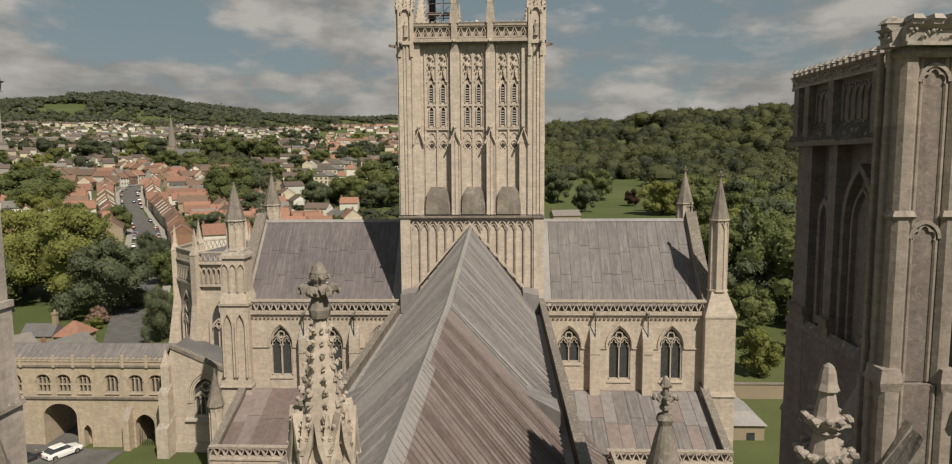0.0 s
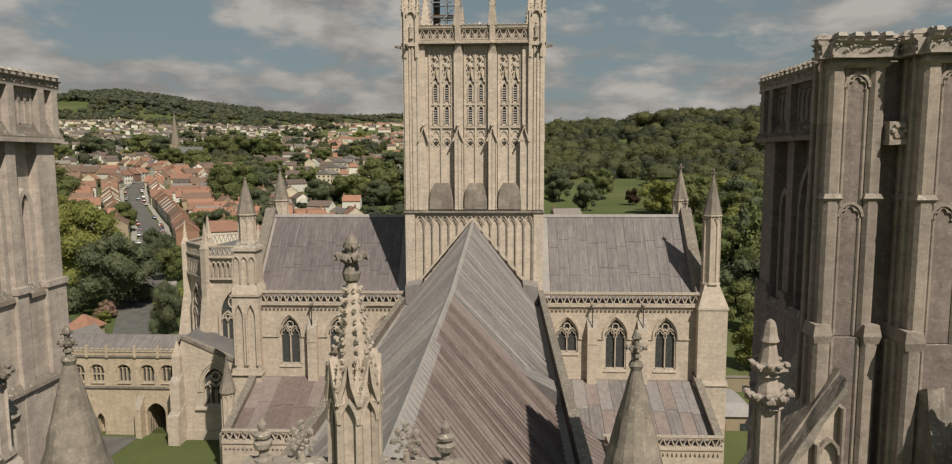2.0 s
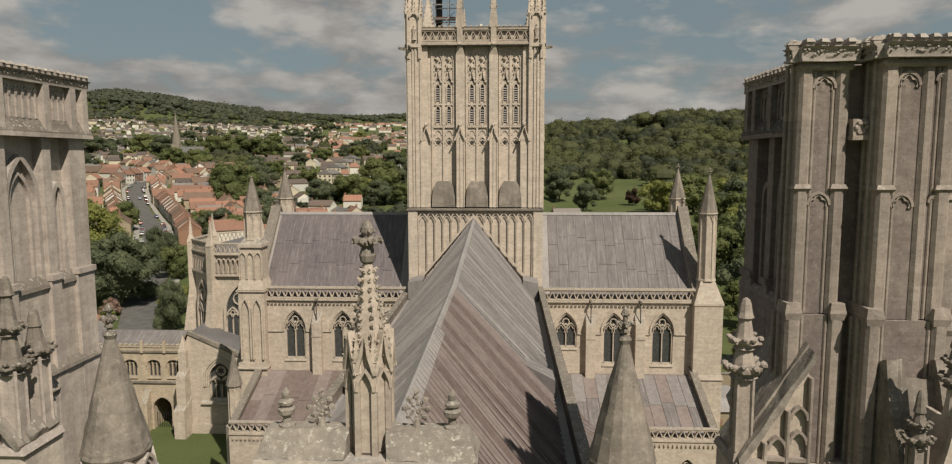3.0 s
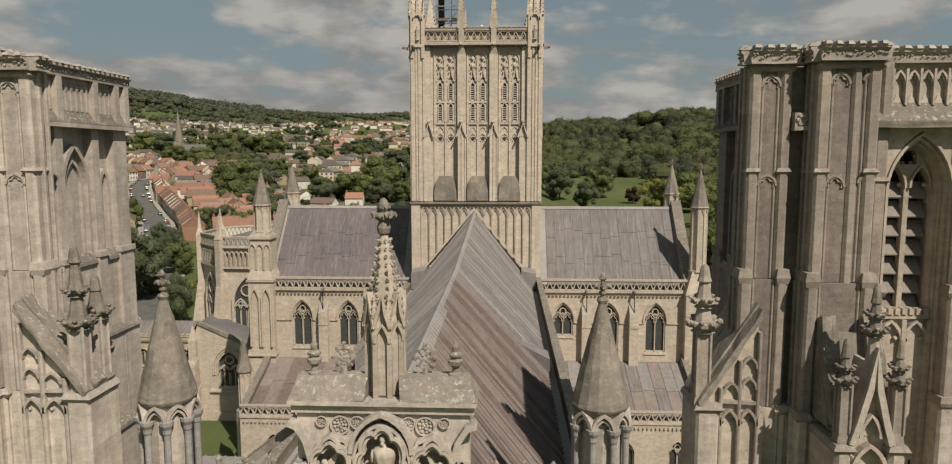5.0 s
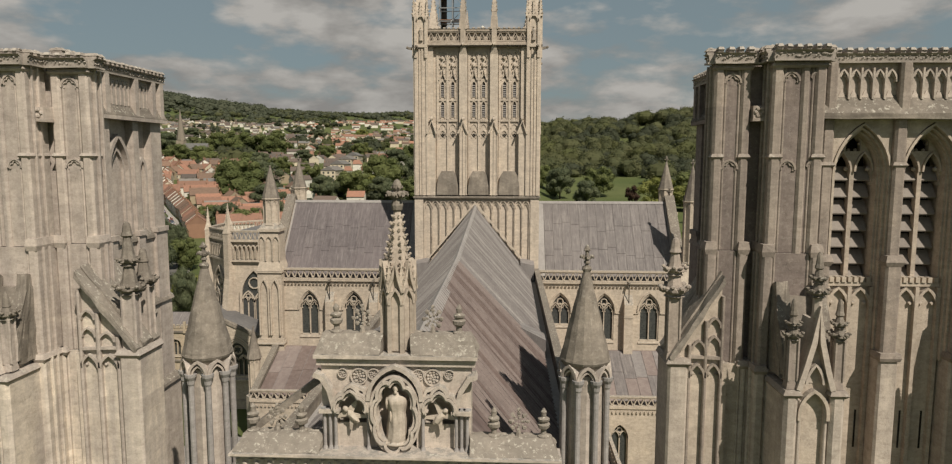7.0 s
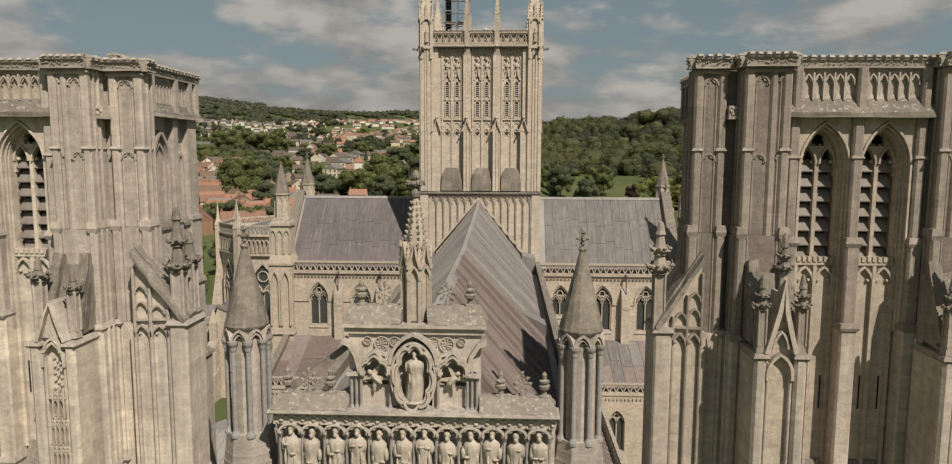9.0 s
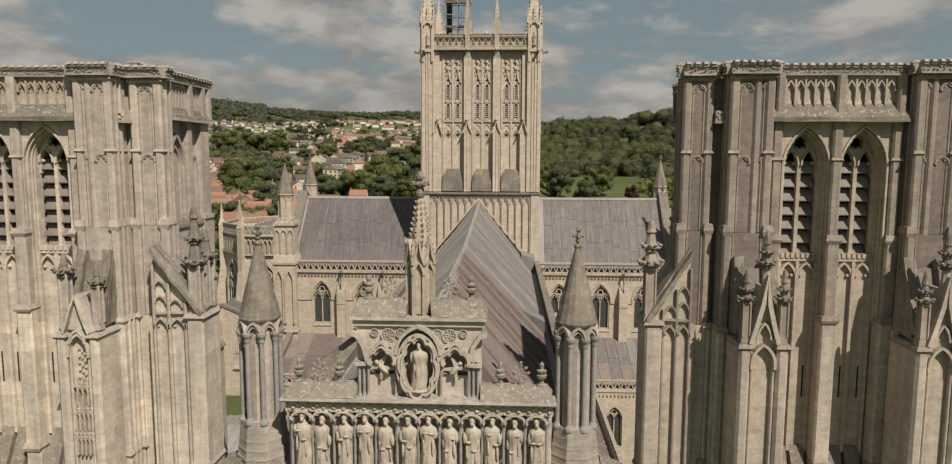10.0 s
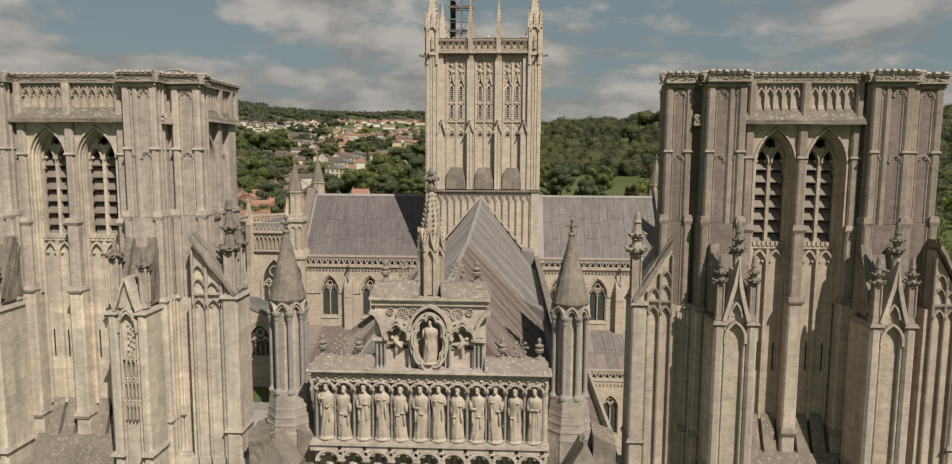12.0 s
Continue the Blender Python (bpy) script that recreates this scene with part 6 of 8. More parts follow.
    b = frustum(B(), 0, 0.1, 30.9, 0.42, 32.9, 0.11, 8)
    crockets(b, 0, 0.1, 31.1, 0.4, 32.8, 0.13, 8, 8, 0.08)
    part("spirelet", b, STONE_M, t)
    b = lathe(B(), 0, 0.1, [(32.7, 0.12), (32.82, 0.09), (32.9, 0.17), (33.05, 0.2), (33.2, 0.15), (33.3, 0.12), (33.5, 0.1), (33.58, 0.14), (33.7, 0.15), (33.82, 0.1), (33.88, 0.03)], 10)
    for i in range(6):
        curl(b, 0, 0.1, 33.35, math.pi / 3 * i + 0.3, 0.14, 0.13, i)
        curl(b, 0, 0.1, 33.6, math.pi / 3 * i, 0.08, 0.065, i + 7)
    part("crowning_finial", b, ROUGH, t, "weathered stone flower finial")


front()


def statues():
    n, d = 12, 0.825
    for i in range(n):
        x = (i - (n - 1) / 2) * d
        h = 2.60 - 0.06 * ((i * 5) % 3)
        o = part("statue", figure(x, -0.86, 22.02, h, i + 1, 0.112), CARVED, None, smooth=True)
        tagged(o, "pale weathered stone statue of a robed figure in a niche", "statue", "row of twelve statues")
    for i in range(9):
        o = part("statue", figure((i - 4) * 1.1, -0.75, 19.3, 2.05, i + 20, 0.118), CARVED, None, smooth=True)
        tagged(o, "smaller weathered stone statue in a lower niche", "statue", "row of nine statues")
    o = part("statue", figure(0.0, -0.68, 25.42, 1.98, 3.3, 0.15), CARVED, None, smooth=True)
    tagged(o, "pale stone statue standing in an oval niche", "statue")
    for s in (-1, 1):
        b = B()
        x = s * 1.42
        tilt = Matrix.Translation((x, -0.64, 26.32)) @ Matrix.Rotation(s * 0.7, 4, "Y")
        k = B()
        blob(k, 0, 0, -0.05, 0.13, 2, sx=0.95, sz=2.3, rough=0.35, seed=s)
        blob(k, 0, -0.06, 0.3, 0.085, 2, sz=1.2, rough=0.2)
        for e in (-1, 1):
            for tip, foot in (((e * 0.44, 0.26), 0.16), ((e * 0.36, -0.34), -0.02)):
                hull(k, [(e * 0.03, -0.03, foot + 0.1), (e * 0.03, 0.06, foot + 0.1), (e * 0.05, 0.06, foot - 0.14), (e * 0.05, -0.03, foot - 0.14)], [(tip[0], 0.0, tip[1] + 0.04), (tip[0], 0.04, tip[1] + 0.04), (tip[0] * 0.94, 0.04, tip[1] - 0.05), (tip[0] * 0.94, 0.0, tip[1] - 0.05)])
        joint(b, turned(k, tilt))
        o = part("statue", b, CARVED, None)
        tagged(o, "pale stone winged carving on a niche bracket", "statue", "pair of winged carvings")


statues()


def round_turret(x, y):
    t = thing("stair_turret", "octagonal stone turret with a tall conical cap and marble shafts", "turret", group="gable turrets")
    b = frustum(B(), x, y, 0, 1.15, 22.0, 1.1, 8)
    frustum(b, x, y, 22.0, 1.08, 23.9, 0.86, 8)
    for k in range(5):
        frustum(b, x, y, 22.0 + k * 0.36, 1.12 - k * 0.05, 22.1 + k * 0.36, 1.1 - k * 0.05, 8)
    part("base", b, COPING, t)
    part("drum", frustum(B(), x, y, 23.9, 0.66, 27.6, 0.64, 8, 0.0), STONE_U, t)
    for i in range(8):
        a = 2 * math.pi * (i + 0.5) / 8
        part("shaft", lathe(B(), x + 0.75 * math.cos(a), y + 0.75 * math.sin(a), [(23.8, 0.18), (23.9, 0.18), (24.0, 0.12), (24.06, 0.10), (27.1, 0.095), (27.15, 0.12), (27.28, 0.13), (27.4, 0.19), (27.5, 0.2)], 10), SHAFT, t)
        a = 2 * math.pi * i / 8
        k = sweep(B(), arch(0, 0.60, 27.45, 27.92, 6), 0.09, -0.12, 0.12)
        sweep(k, arch(0, 0.42, 27.45, 27.76, 6), 0.06, -0.06, 0.12)
        turned(k, Matrix.Translation((x + 0.71 * math.cos(a), y + 0.71 * math.sin(a), 0)) @ Matrix.Rotation(a + math.pi / 2, 4, "Z"))
        part("arch_head", k, STONE_U, t)
    b = lathe(B(), x, y, [(27.6, 0.6), (27.85, 0.72), (27.96, 0.80), (28.04, 0.83), (28.12, 0.80)], 16)
    part("corbel_ring", b, ROUGH, t)
    b = lathe(B(), x, y, [(28.08, 0.81)] + [(28.2 + 0.27 * q, 0.785 - 0.0665 * q) for q in range(11)] + [(31.0, 0.16), (31.08, 0.12)], 16)
    for v in b.verts:
        v.co += noise.noise_vector(v.co * 5.0) * 0.03
    part("cap", b, ROUGH, t, "rough lichened conical stone cap")
    part("finial", finial(B(), x, y, 31.0, 0.85), ROUGH, t)


round_turret(6.12, 0.35)
round_turret(-6.53, 0.35)


def shoulder(s):
    """Low gabled shoulder walls beside the turrets."""
    t = thing("buttress_gable", "small lichened stone gable on a front buttress", "buttress", group="front buttress gables")
    x = s * 6.55
    b = box(B(), x - 0.75, x + 0.75, -2.0, 0.2, 0, 20.9)
    hull(b, [(x - 0.85, -2.1, 20.9), (x + 0.85, -2.1, 20.9), (x + 0.02, -2.1, 22.4), (x - 0.02, -2.1, 22.4)], [(x - 0.85, -0.2, 20.9), (x + 0.85, -0.2, 20.9), (x + 0.02, -0.2, 22.4), (x - 0.02, -0.2, 22.4)])
    part("gable", b, LICHEN, t)
    for e in (-1, 1):
        b = B()
        hull(b, [(x + e * 1.6, -0.6, 20.5), (x + e * 0.6, -0.6, 20.5), (x + e * 0.6, -0.6, 22.3), (x + e * 1.6, -0.6, 21.9)], [(x + e * 1.6, 0.6, 20.5), (x + e * 0.6, 0.6, 20.5), (x + e * 0.6, 0.6, 22.5), (x + e * 1.6, 0.6, 22.1)])
        part("weathering", worn(b, 4, 0.05, x + e), ROUGH, t)
    part("finial", finial(B(), x, -2.0, 22.35, 0.7), ROUGH, t)
    b = B()
    box(b, min(s * 5.1, s * 11.8), max(s * 5.1, s * 11.8), 0.07, 1.5, 0, 20.5)
    part("front_wall", b, STONE_W, t)


shoulder(1)
shoulder(-1)


# ---- terrain ----
SKYLINE = ((-60, 0.080), (-37.7, 0.071), (-32.5, 0.076), (-30, 0.080), (-27, 0.075), (-24.5, 0.067), (-20, 0.060), (-10, 0.058), (3.6, 0.052), (8.7, 0.056), (13.5, 0.063), (18, 0.063), (22.6, 0.068), (32, 0.055), (60, 0.03), (180, 0.03))


def height(x, y):
    """The lie of the land: flat close, a town on a rising slope to the north-east, a wooded hill to the south-east."""
    dx, dy = x - 3.0, y + 11.0
    d, a = math.hypot(dx, dy), math.degrees(math.atan2(dx, dy))
    el = lerp_table(abs(a) if a < -60 else a, SKYLINE)
    far_l, far_r = 3200.0, 1050.0
    left = lerp_table(d, ((150, 0.0), (320, 4.0), (620, 29.0), (1300, 70.0), (2100, 131.0), (far_l, 35 + far_l * el), (3900, 150.0), (4600, 90.0)))
    right = lerp_table(d, ((150, 0.0), (430, 2.0), (620, 16.0), (far_r, 35 + far_r * (el - 0.012)), (1500, 60.0), (4500, 40.0)))
    f = min(max((a - 0.0) / 4.0, 0.0), 1.0)
    z = left + (right - left) * f
    if d > 250:
        z += min((d - 250) / 500, 1.0) * (6 * math.sin(x / 130.0 + 1) * math.sin(y / 170.0) + 2.5 * math.sin(x / 47.0) * math.sin(y / 61.0 + 2))
    if abs(a) > 60:
        z *= max(0.25, 1 - (abs(a) - 60) / 60)
    return z


def ground_material():
    m = Mat("grass and fields", 0.95, spec=0.1)
    big = m.ramp(m.noise(0.011, 3, 0.5), 0.42, 0.58)
    mid = m.ramp(m.noise(0.12, 5, 0.6), 0.3, 0.7)
    c = m.mix(big, c4(0.078, 0.097, 0.036), c4(0.104, 0.117, 0.048))
    c = m.mix(m.math("MULTIPLY", mid, 0.5), c, c4(0.056, 0.070, 0.028))
    c = m.mix(0.4, c, m.ramp(m.noise(2.5, 5, 0.7), 0.3, 0.7, c4(0.7, 0.7, 0.7), c4(1.2, 1.2, 1.15)), "MULTIPLY")
    m.bump(m.noise(3.0, 5, 0.7), 0.4, 0.1)
    return m.colour(c)


GRASS = ground_material()


def asphalt():
    m = Mat("asphalt", 0.9, spec=0.2)
    c = m.mix(m.ramp(m.noise(0.4, 5, 0.6), 0.35, 0.65), c4(0.085, 0.082, 0.078), c4(0.125, 0.12, 0.112))
    c = m.mix(0.4, c, m.ramp(m.noise(12, 4, 0.7), 0.3, 0.7, c4(0.7, 0.7, 0.7), c4(1.2, 1.2, 1.2)), "MULTIPLY")
    m.bump(m.noise(20, 3), 0.3, 0.02)
    return m.colour(c)


ROADMAT = asphalt()


def terrain():
    rad = [0, 25, 50, 80, 110, 140, 150, 175, 200, 235, 270, 295, 310, 322, 335, 350, 366, 383, 400, 415, 430, 447, 465, 482, 500, 530, 560, 620, 690, 760, 840, 920, 1000, 1100, 1200, 1300, 1420, 1550, 1700, 1850, 2000, 2150, 2300, 2500, 2700, 2900, 3100, 3250, 3500, 3900, 4600]
    n = 180
    verts, faces = [(3.0, -11.0, 0.0)], []
    for r in rad[1:]:
        for i in range(n):
            a = 2 * math.pi * i / n
            x, y = 3.0 + r * math.sin(a), -11.0 + r * math.cos(a)
            verts.append((x, y, height(x, y)))
    for i in range(n):
        faces.append((0, 1 + (i + 1) % n, 1 + i))
    for k in range(len(rad) - 2):
        for i in range(n):
            a, b_ = 1 + k * n + i, 1 + k * n + (i + 1) % n
            faces.append((a, b_, b_ + n, a + n))
    me = bpy.data.meshes.new("ground")
    me.from_pydata(verts, [], faces)
    me.materials.append(GRASS)
    me.shade_smooth()
    bm = B()
    bm.from_mesh(me)
    bmesh.ops.recalc_face_normals(bm, faces=bm.faces)
    bm.to_mesh(me)
    bm.free()
    tagged(new("ground", me), "grassy ground rising to distant fields and hills", "ground", kind="structure")


terrain()


def strip_on_ground(name, pts, width, mat, lift, label, category, step=9.0):
    """A ribbon laid on the land along the (x, y) points."""
    line = []
    for (ax, ay), (bx, by) in zip(pts, pts[1:]):
        n = max(1, int(math.hypot(bx - ax, by - ay) / step))
        line += [(ax + (bx - ax) * i / n, ay + (by - ay) * i / n) for i in range(n)]
    line.append(pts[-1])
    lo, hi = [], []
    for i, (x, y) in enumerate(line):
        p, q = line[max(i - 1, 0)], line[min(i + 1, len(line) - 1)]
        d = math.hypot(q[0] - p[0], q[1] - p[1]) or 1
        nx, ny = -(q[1] - p[1]) / d * width / 2, (q[0] - p[0]) / d * width / 2
        z = max(height(x + k * nx, y + k * ny) for k in (-1, 0, 1)) + lift
        lo.append((x + nx, y + ny, z))
        hi.append((x - nx, y - ny, z))
    b = B()
    va, vb = [b.verts.new(p) for p in lo], [b.verts.new(p) for p in hi]
    wa, wb = [b.verts.new((x, y, z - 1.2)) for x, y, z in lo], [b.verts.new((x, y, z - 1.2)) for x, y, z in hi]
    for i in range(len(lo) - 1):
        b.faces.new((va[i], va[i + 1], vb[i + 1], vb[i]))
        b.faces.new((va[i], wa[i], wa[i + 1], va[i + 1]))
        b.faces.new((vb[i], vb[i + 1], wb[i + 1], wb[i]))
    return tagged(part(name, b, mat), label, category, kind="structure")


STREET = [(-58, 40), (-54, 66), (-62, 95), (-72, 117), (-84, 140), (-105, 185), (-135, 242), (-160, 288), (-204, 355), (-230, 399), (-239, 424), (-236, 447), (-219, 470), (-190, 490)]
strip_on_ground("road", STREET, 8.5, ROADMAT, 0.25, "grey asphalt street running away between houses", "road")
strip_on_ground("road", [(-53, 20), (-52, 50), (-51.2, 67.4)], 15.0, ROADMAT, 0.08, "grey asphalt forecourt beside the gatehouse", "road", 4)
PAVE = stone("paving", (0.30, 0.28, 0.24), (0.2, 0.185, 0.16), (0.27, 0.25, 0.21), course=0.6, length=0.9)
strip_on_ground("pavement", [(x + 6.2, y + 2.2) for x, y in STREET[4:]], 2.2, PAVE, 0.34, "pale paved footway beside the street", "pavement")
strip_on_ground("pavement", [(x - 6.2, y - 2.2) for x, y in STREET[4:]], 2.2, PAVE, 0.34, "pale paved footway beside the street", "pavement")
strip_on_ground("pavement", [(-66, 108), (-81, 139)], 1.2, PAVE, 0.2, "pale paved footway crossing the lane", "pavement")


# ---- gatehouse bridge ----
def gate():
    t = thing("gatehouse", "two-storey limestone gatehouse bridge with arches and mullioned windows", "gatehouse")
    Y, D = 68.0, 7.0
    holes = [(-52.4, 4.3, -0.2, 3.9, 5.6), (-49.0, 1.1, -0.2, 1.9, 2.9), (-41.6, 2.5, -0.2, 2.9, 4.3)]
    w = pierced(B(), -64.0, -38.2, -0.2, 6.3, Y, Y + 1.0, holes)
    for x0, x1 in ((-64, -54.6), (-50.2, -43.0), (-40.2, -38.2)):
        box(w, x0, x1, Y + 1.0, Y + D, -0.2, 6.3)
    wins = (-58.0, -54.3, -51.7, -49.1, -45.6, -42.5, -39.9)
    part("lower_wall", w, GATE, t)
    part("passage_wall", box(B(), -50.9, -40.2, Y + D - 0.4, Y + D, -0.2, 6.3), GATE, t)
    w = pierced(B(), -64.0, -38.2, 6.3, 10.6, Y, Y + 0.8, [(x, 1.62, 7.1, 8.75, 9.25) for x in wins])
    box(w, -64, -38.2, Y + D - 0.8, Y + D, 6.3, 10.6)
    box(w, -64, -38.2, Y + 0.8, Y + D - 0.8, 6.3, 6.6)
    part("upper_wall", w, GATE, t)
    for x in wins:
        g = part("window", box(B(), x - 0.81, x + 0.81, Y + 0.4, Y + 0.44, 7.1, 9.25), GLASS, t, "stone-mullioned window with dark glass")
        m = B()
        for q in (-0.78, -0.27, 0.27, 0.78):
            box(m, x + q - 0.06, x + q + 0.06, Y + 0.12, Y + 0.4, 7.1, 9.05)
        for q in (-0.525, 0.0, 0.525):
            sweep(m, arch(x + q, 0.5, 8.55, 8.9, 3), 0.08, Y + 0.2, Y + 0.4)
        if x < -48.5:
            box(m, x - 0.8, x + 0.8, Y + 0.14, Y + 0.4, 7.95, 8.06)
        part("mullions", m, GATE, g)
        h = sweep(B(), [(x - 0.95, 8.5)] + arch(x, 1.9, 8.75, 9.45, 4) + [(x + 0.95, 8.5)], 0.13, Y - 0.12, Y + 0.02)
        wedge(h, x - 0.9, x + 0.9, Y - 0.15, Y + 0.3, 6.85, 6.92, 7.12)
        part("hood_mould", h, GATE, g)
    s = box(B(), -64, -38.2, Y - 0.2, Y, 6.25, 6.5)
    box(s, -64, -38.2, Y - 0.18, Y, 10.35, 10.6)
    part("string_course", s, ROUGH, t)
    part("parapet", battlement(B(), [(-64, Y + 0.1), (-38.2, Y + 0.1)], 10.6, 0.35, 0.85, 0.4, 0.3, 0.4, 0.1), GATE, t)
    part("roof", hull(B(), [(-64, Y + 0.5, 10.7), (-38.2, Y + 0.5, 10.7), (-38.2, Y + D - 0.3, 10.7), (-64, Y + D - 0.3, 10.7)], [(-64, Y + 3.2, 12.4), (-38.2, Y + 3.2, 12.4), (-38.2, Y + 3.6, 12.4), (-64, Y + 3.6, 12.4)]), LEAD_T, t)
    for xc, ww, _, zs, za in holes:
        part("arch_mould", sweep(B(), [(xc - ww / 2 - 0.1, 0)] + arch(xc, ww + 0.2, zs, za + 0.15, 6) + [(xc + ww / 2 + 0.1, 0)], 0.25, Y - 0.12, Y + 0.05), GATE, t)
    for x in (-43.5,):
        b = box(B(), x - 0.4, x + 0.4, Y - 1.2, Y + 0.02, -0.2, 3.8)
        wedge(b, x - 0.4, x + 0.4, Y - 1.2, Y + 0.02, 3.8, 3.85, 5.4)
        part("buttress", b, GATE, t)
    for x in (-60.0, -57.0, -52.8, -50.3, -47.7, -44.0, -41.0):
        part("parapet_post", frustum(B(), x, Y - 0.05, 10.3, 0.25, 11.9, 0.2, 4), GATE, t)
    # iron gate in the small archway
    for k in range(8):
        part("gate_bar", box(B(), -42.7 + k * 0.3, -42.66 + k * 0.3, Y + 0.5, Y + 0.54, 0, 2.2), DARK, t)


gate()


def stair_block():
    t = thing("stair_building", "limestone stair building with a large traceried window and dark lead roof", "church building")
    Y = 67.0
    x0, x1 = -37.6, -28.6
    fall = lambda x: 13.3 - 0.4417 * (x + 37.36)
    w = pierced(B(), x0, x1, 0, 9.45, Y, Y + 1.1, [(-33.3, 3.0, 4.6, 7.2, 9.35)])
    hull(w, [(x0, Y, 9.45), (x1, Y, 9.45), (-37.3, Y, 13.2), (x0, Y, 12.2)], [(x0, Y + 1.1, 9.45), (x1, Y + 1.1, 9.45), (-37.3, Y + 1.1, 13.2), (x0, Y + 1.1, 12.2)])
    box(w, x0, x0 + 1.0, Y + 1.1, Y + 8, 0, 11.5)
    part("wall", w, STONE_N, t)
    g = B()
    slab(g, [(-34.8, 4.6)] + arch(-33.3, 3.0, 7.2, 9.35) + [(-31.8, 4.6)], Y + 0.45, Y + 0.5)
    win = part("window", g, GLASS, t, "large pointed window of dark leaded glass")
    m = B()
    for q in (-0.74, 0.74):
        light_tracery(m, -33.3 + q, 1.4, 4.6, 6.5, 7.5, Y + 0.2, Y + 0.45, 0.13)
    sweep(m, [(-33.3 + 0.58 * math.cos(i * math.pi / 6), 8.2 + 0.58 * math.sin(i * math.pi / 6)) for i in range(12)], 0.15, Y + 0.2, Y + 0.45, True)
    for i in range(6):
        blob(m, -33.3 + 0.42 * math.cos(i * math.pi / 3), Y + 0.34, 8.2 + 0.42 * math.sin(i * math.pi / 3), 0.15, 1, rough=0.1)
    part("tracery", m, STONE_N, win)
    h = B()
    for k, wd in enumerate((3.2, 3.7, 4.2)):
        sweep(h, [(-33.3 - wd / 2, 6.2)] + arch(-33.3, wd, 7.2, 9.45 + k * 0.33) + [(-33.3 + wd / 2, 6.2)], 0.2, Y - 0.06 - k * 0.05, Y + 0.3 - k * 0.1)
    wedge(h, -35.9, -31.0, Y - 0.3, Y + 0.3, 3.9, 4.1, 4.7)
    part("hood_mould", h, STONE_N, win)
    b = hull(B(), [(-38.2, Y + 0.4, 11.9), (-37.36, Y + 0.4, 13.1), (x1, Y + 0.4, fall(x1) - 0.2), (x1, Y + 0.4, 9.0), (-38.2, Y + 0.4, 9.0)],
             [(-39.1, Y + 8.2, 11.8), (-38.3, Y + 8.2, 13.0), (x1, Y + 8.2, 9.4), (x1, Y + 8.2, 9.0), (-39.1, Y + 8.2, 9.0)])
    part("roof", b, SLATE, t, "dark slate roof")
    c = sweep(B(), [(x0 - 0.7, 11.9), (-37.36, 13.3), (x1, fall(x1))], 0.4, Y - 0.15, Y + 0.5)
    part("coping", c, ROUGH, t)
    b = box(B(), -38.6, -37.2, Y - 2.2, Y + 1.0, 0, 3.6)
    wedge(b, -38.6, -37.2, Y - 2.2, Y + 0.5, 3.6, 3.65, 5.0)
    box(b, -38.5, -37.3, Y - 1.4, Y + 1.0, 3.6, 7.8)
    wedge(b, -38.5, -37.3, Y - 1.4, Y + 0.6, 7.8, 7.85, 9.2)
    box(b, -38.4, -37.4, Y - 0.7, Y + 1.0, 7.8, 11.0)
    frustum(b, -37.9, Y - 0.2, 11.0, 0.7, 12.9, 0.05, 4)
    part("buttress", b, STONE_N, t)
    part("plinth", box(B(), x0 - 0.3, x1, Y - 0.3, Y, 0, 1.2), STONE_N, t)
    # slim spired turret on the transept aisle's corner
    p = thing("corner_pinnacle", "slim octagonal stone pinnacle with a plain spire", "pinnacle")
    b = frustum(B(), -23.75, 48.5, 0, 1.0, 8.8, 0.95, 8)
    frustum(b, -23.75, 48.5, 8.8, 0.6, 12.9, 0.58, 8)
    part("shaft", octagon_panels(b, -23.75, 48.5, 0.6, 9.0, 12.8, 0.45), STONE_N, p)
    b = frustum(B(), -23.75, 48.5, 12.95, 0.8, 16.2, 0.06, 8)
    finial(b, -23.75, 48.5, 16.05, 0.5)
    part("spire", b, ROUGH, p)


stair_block()


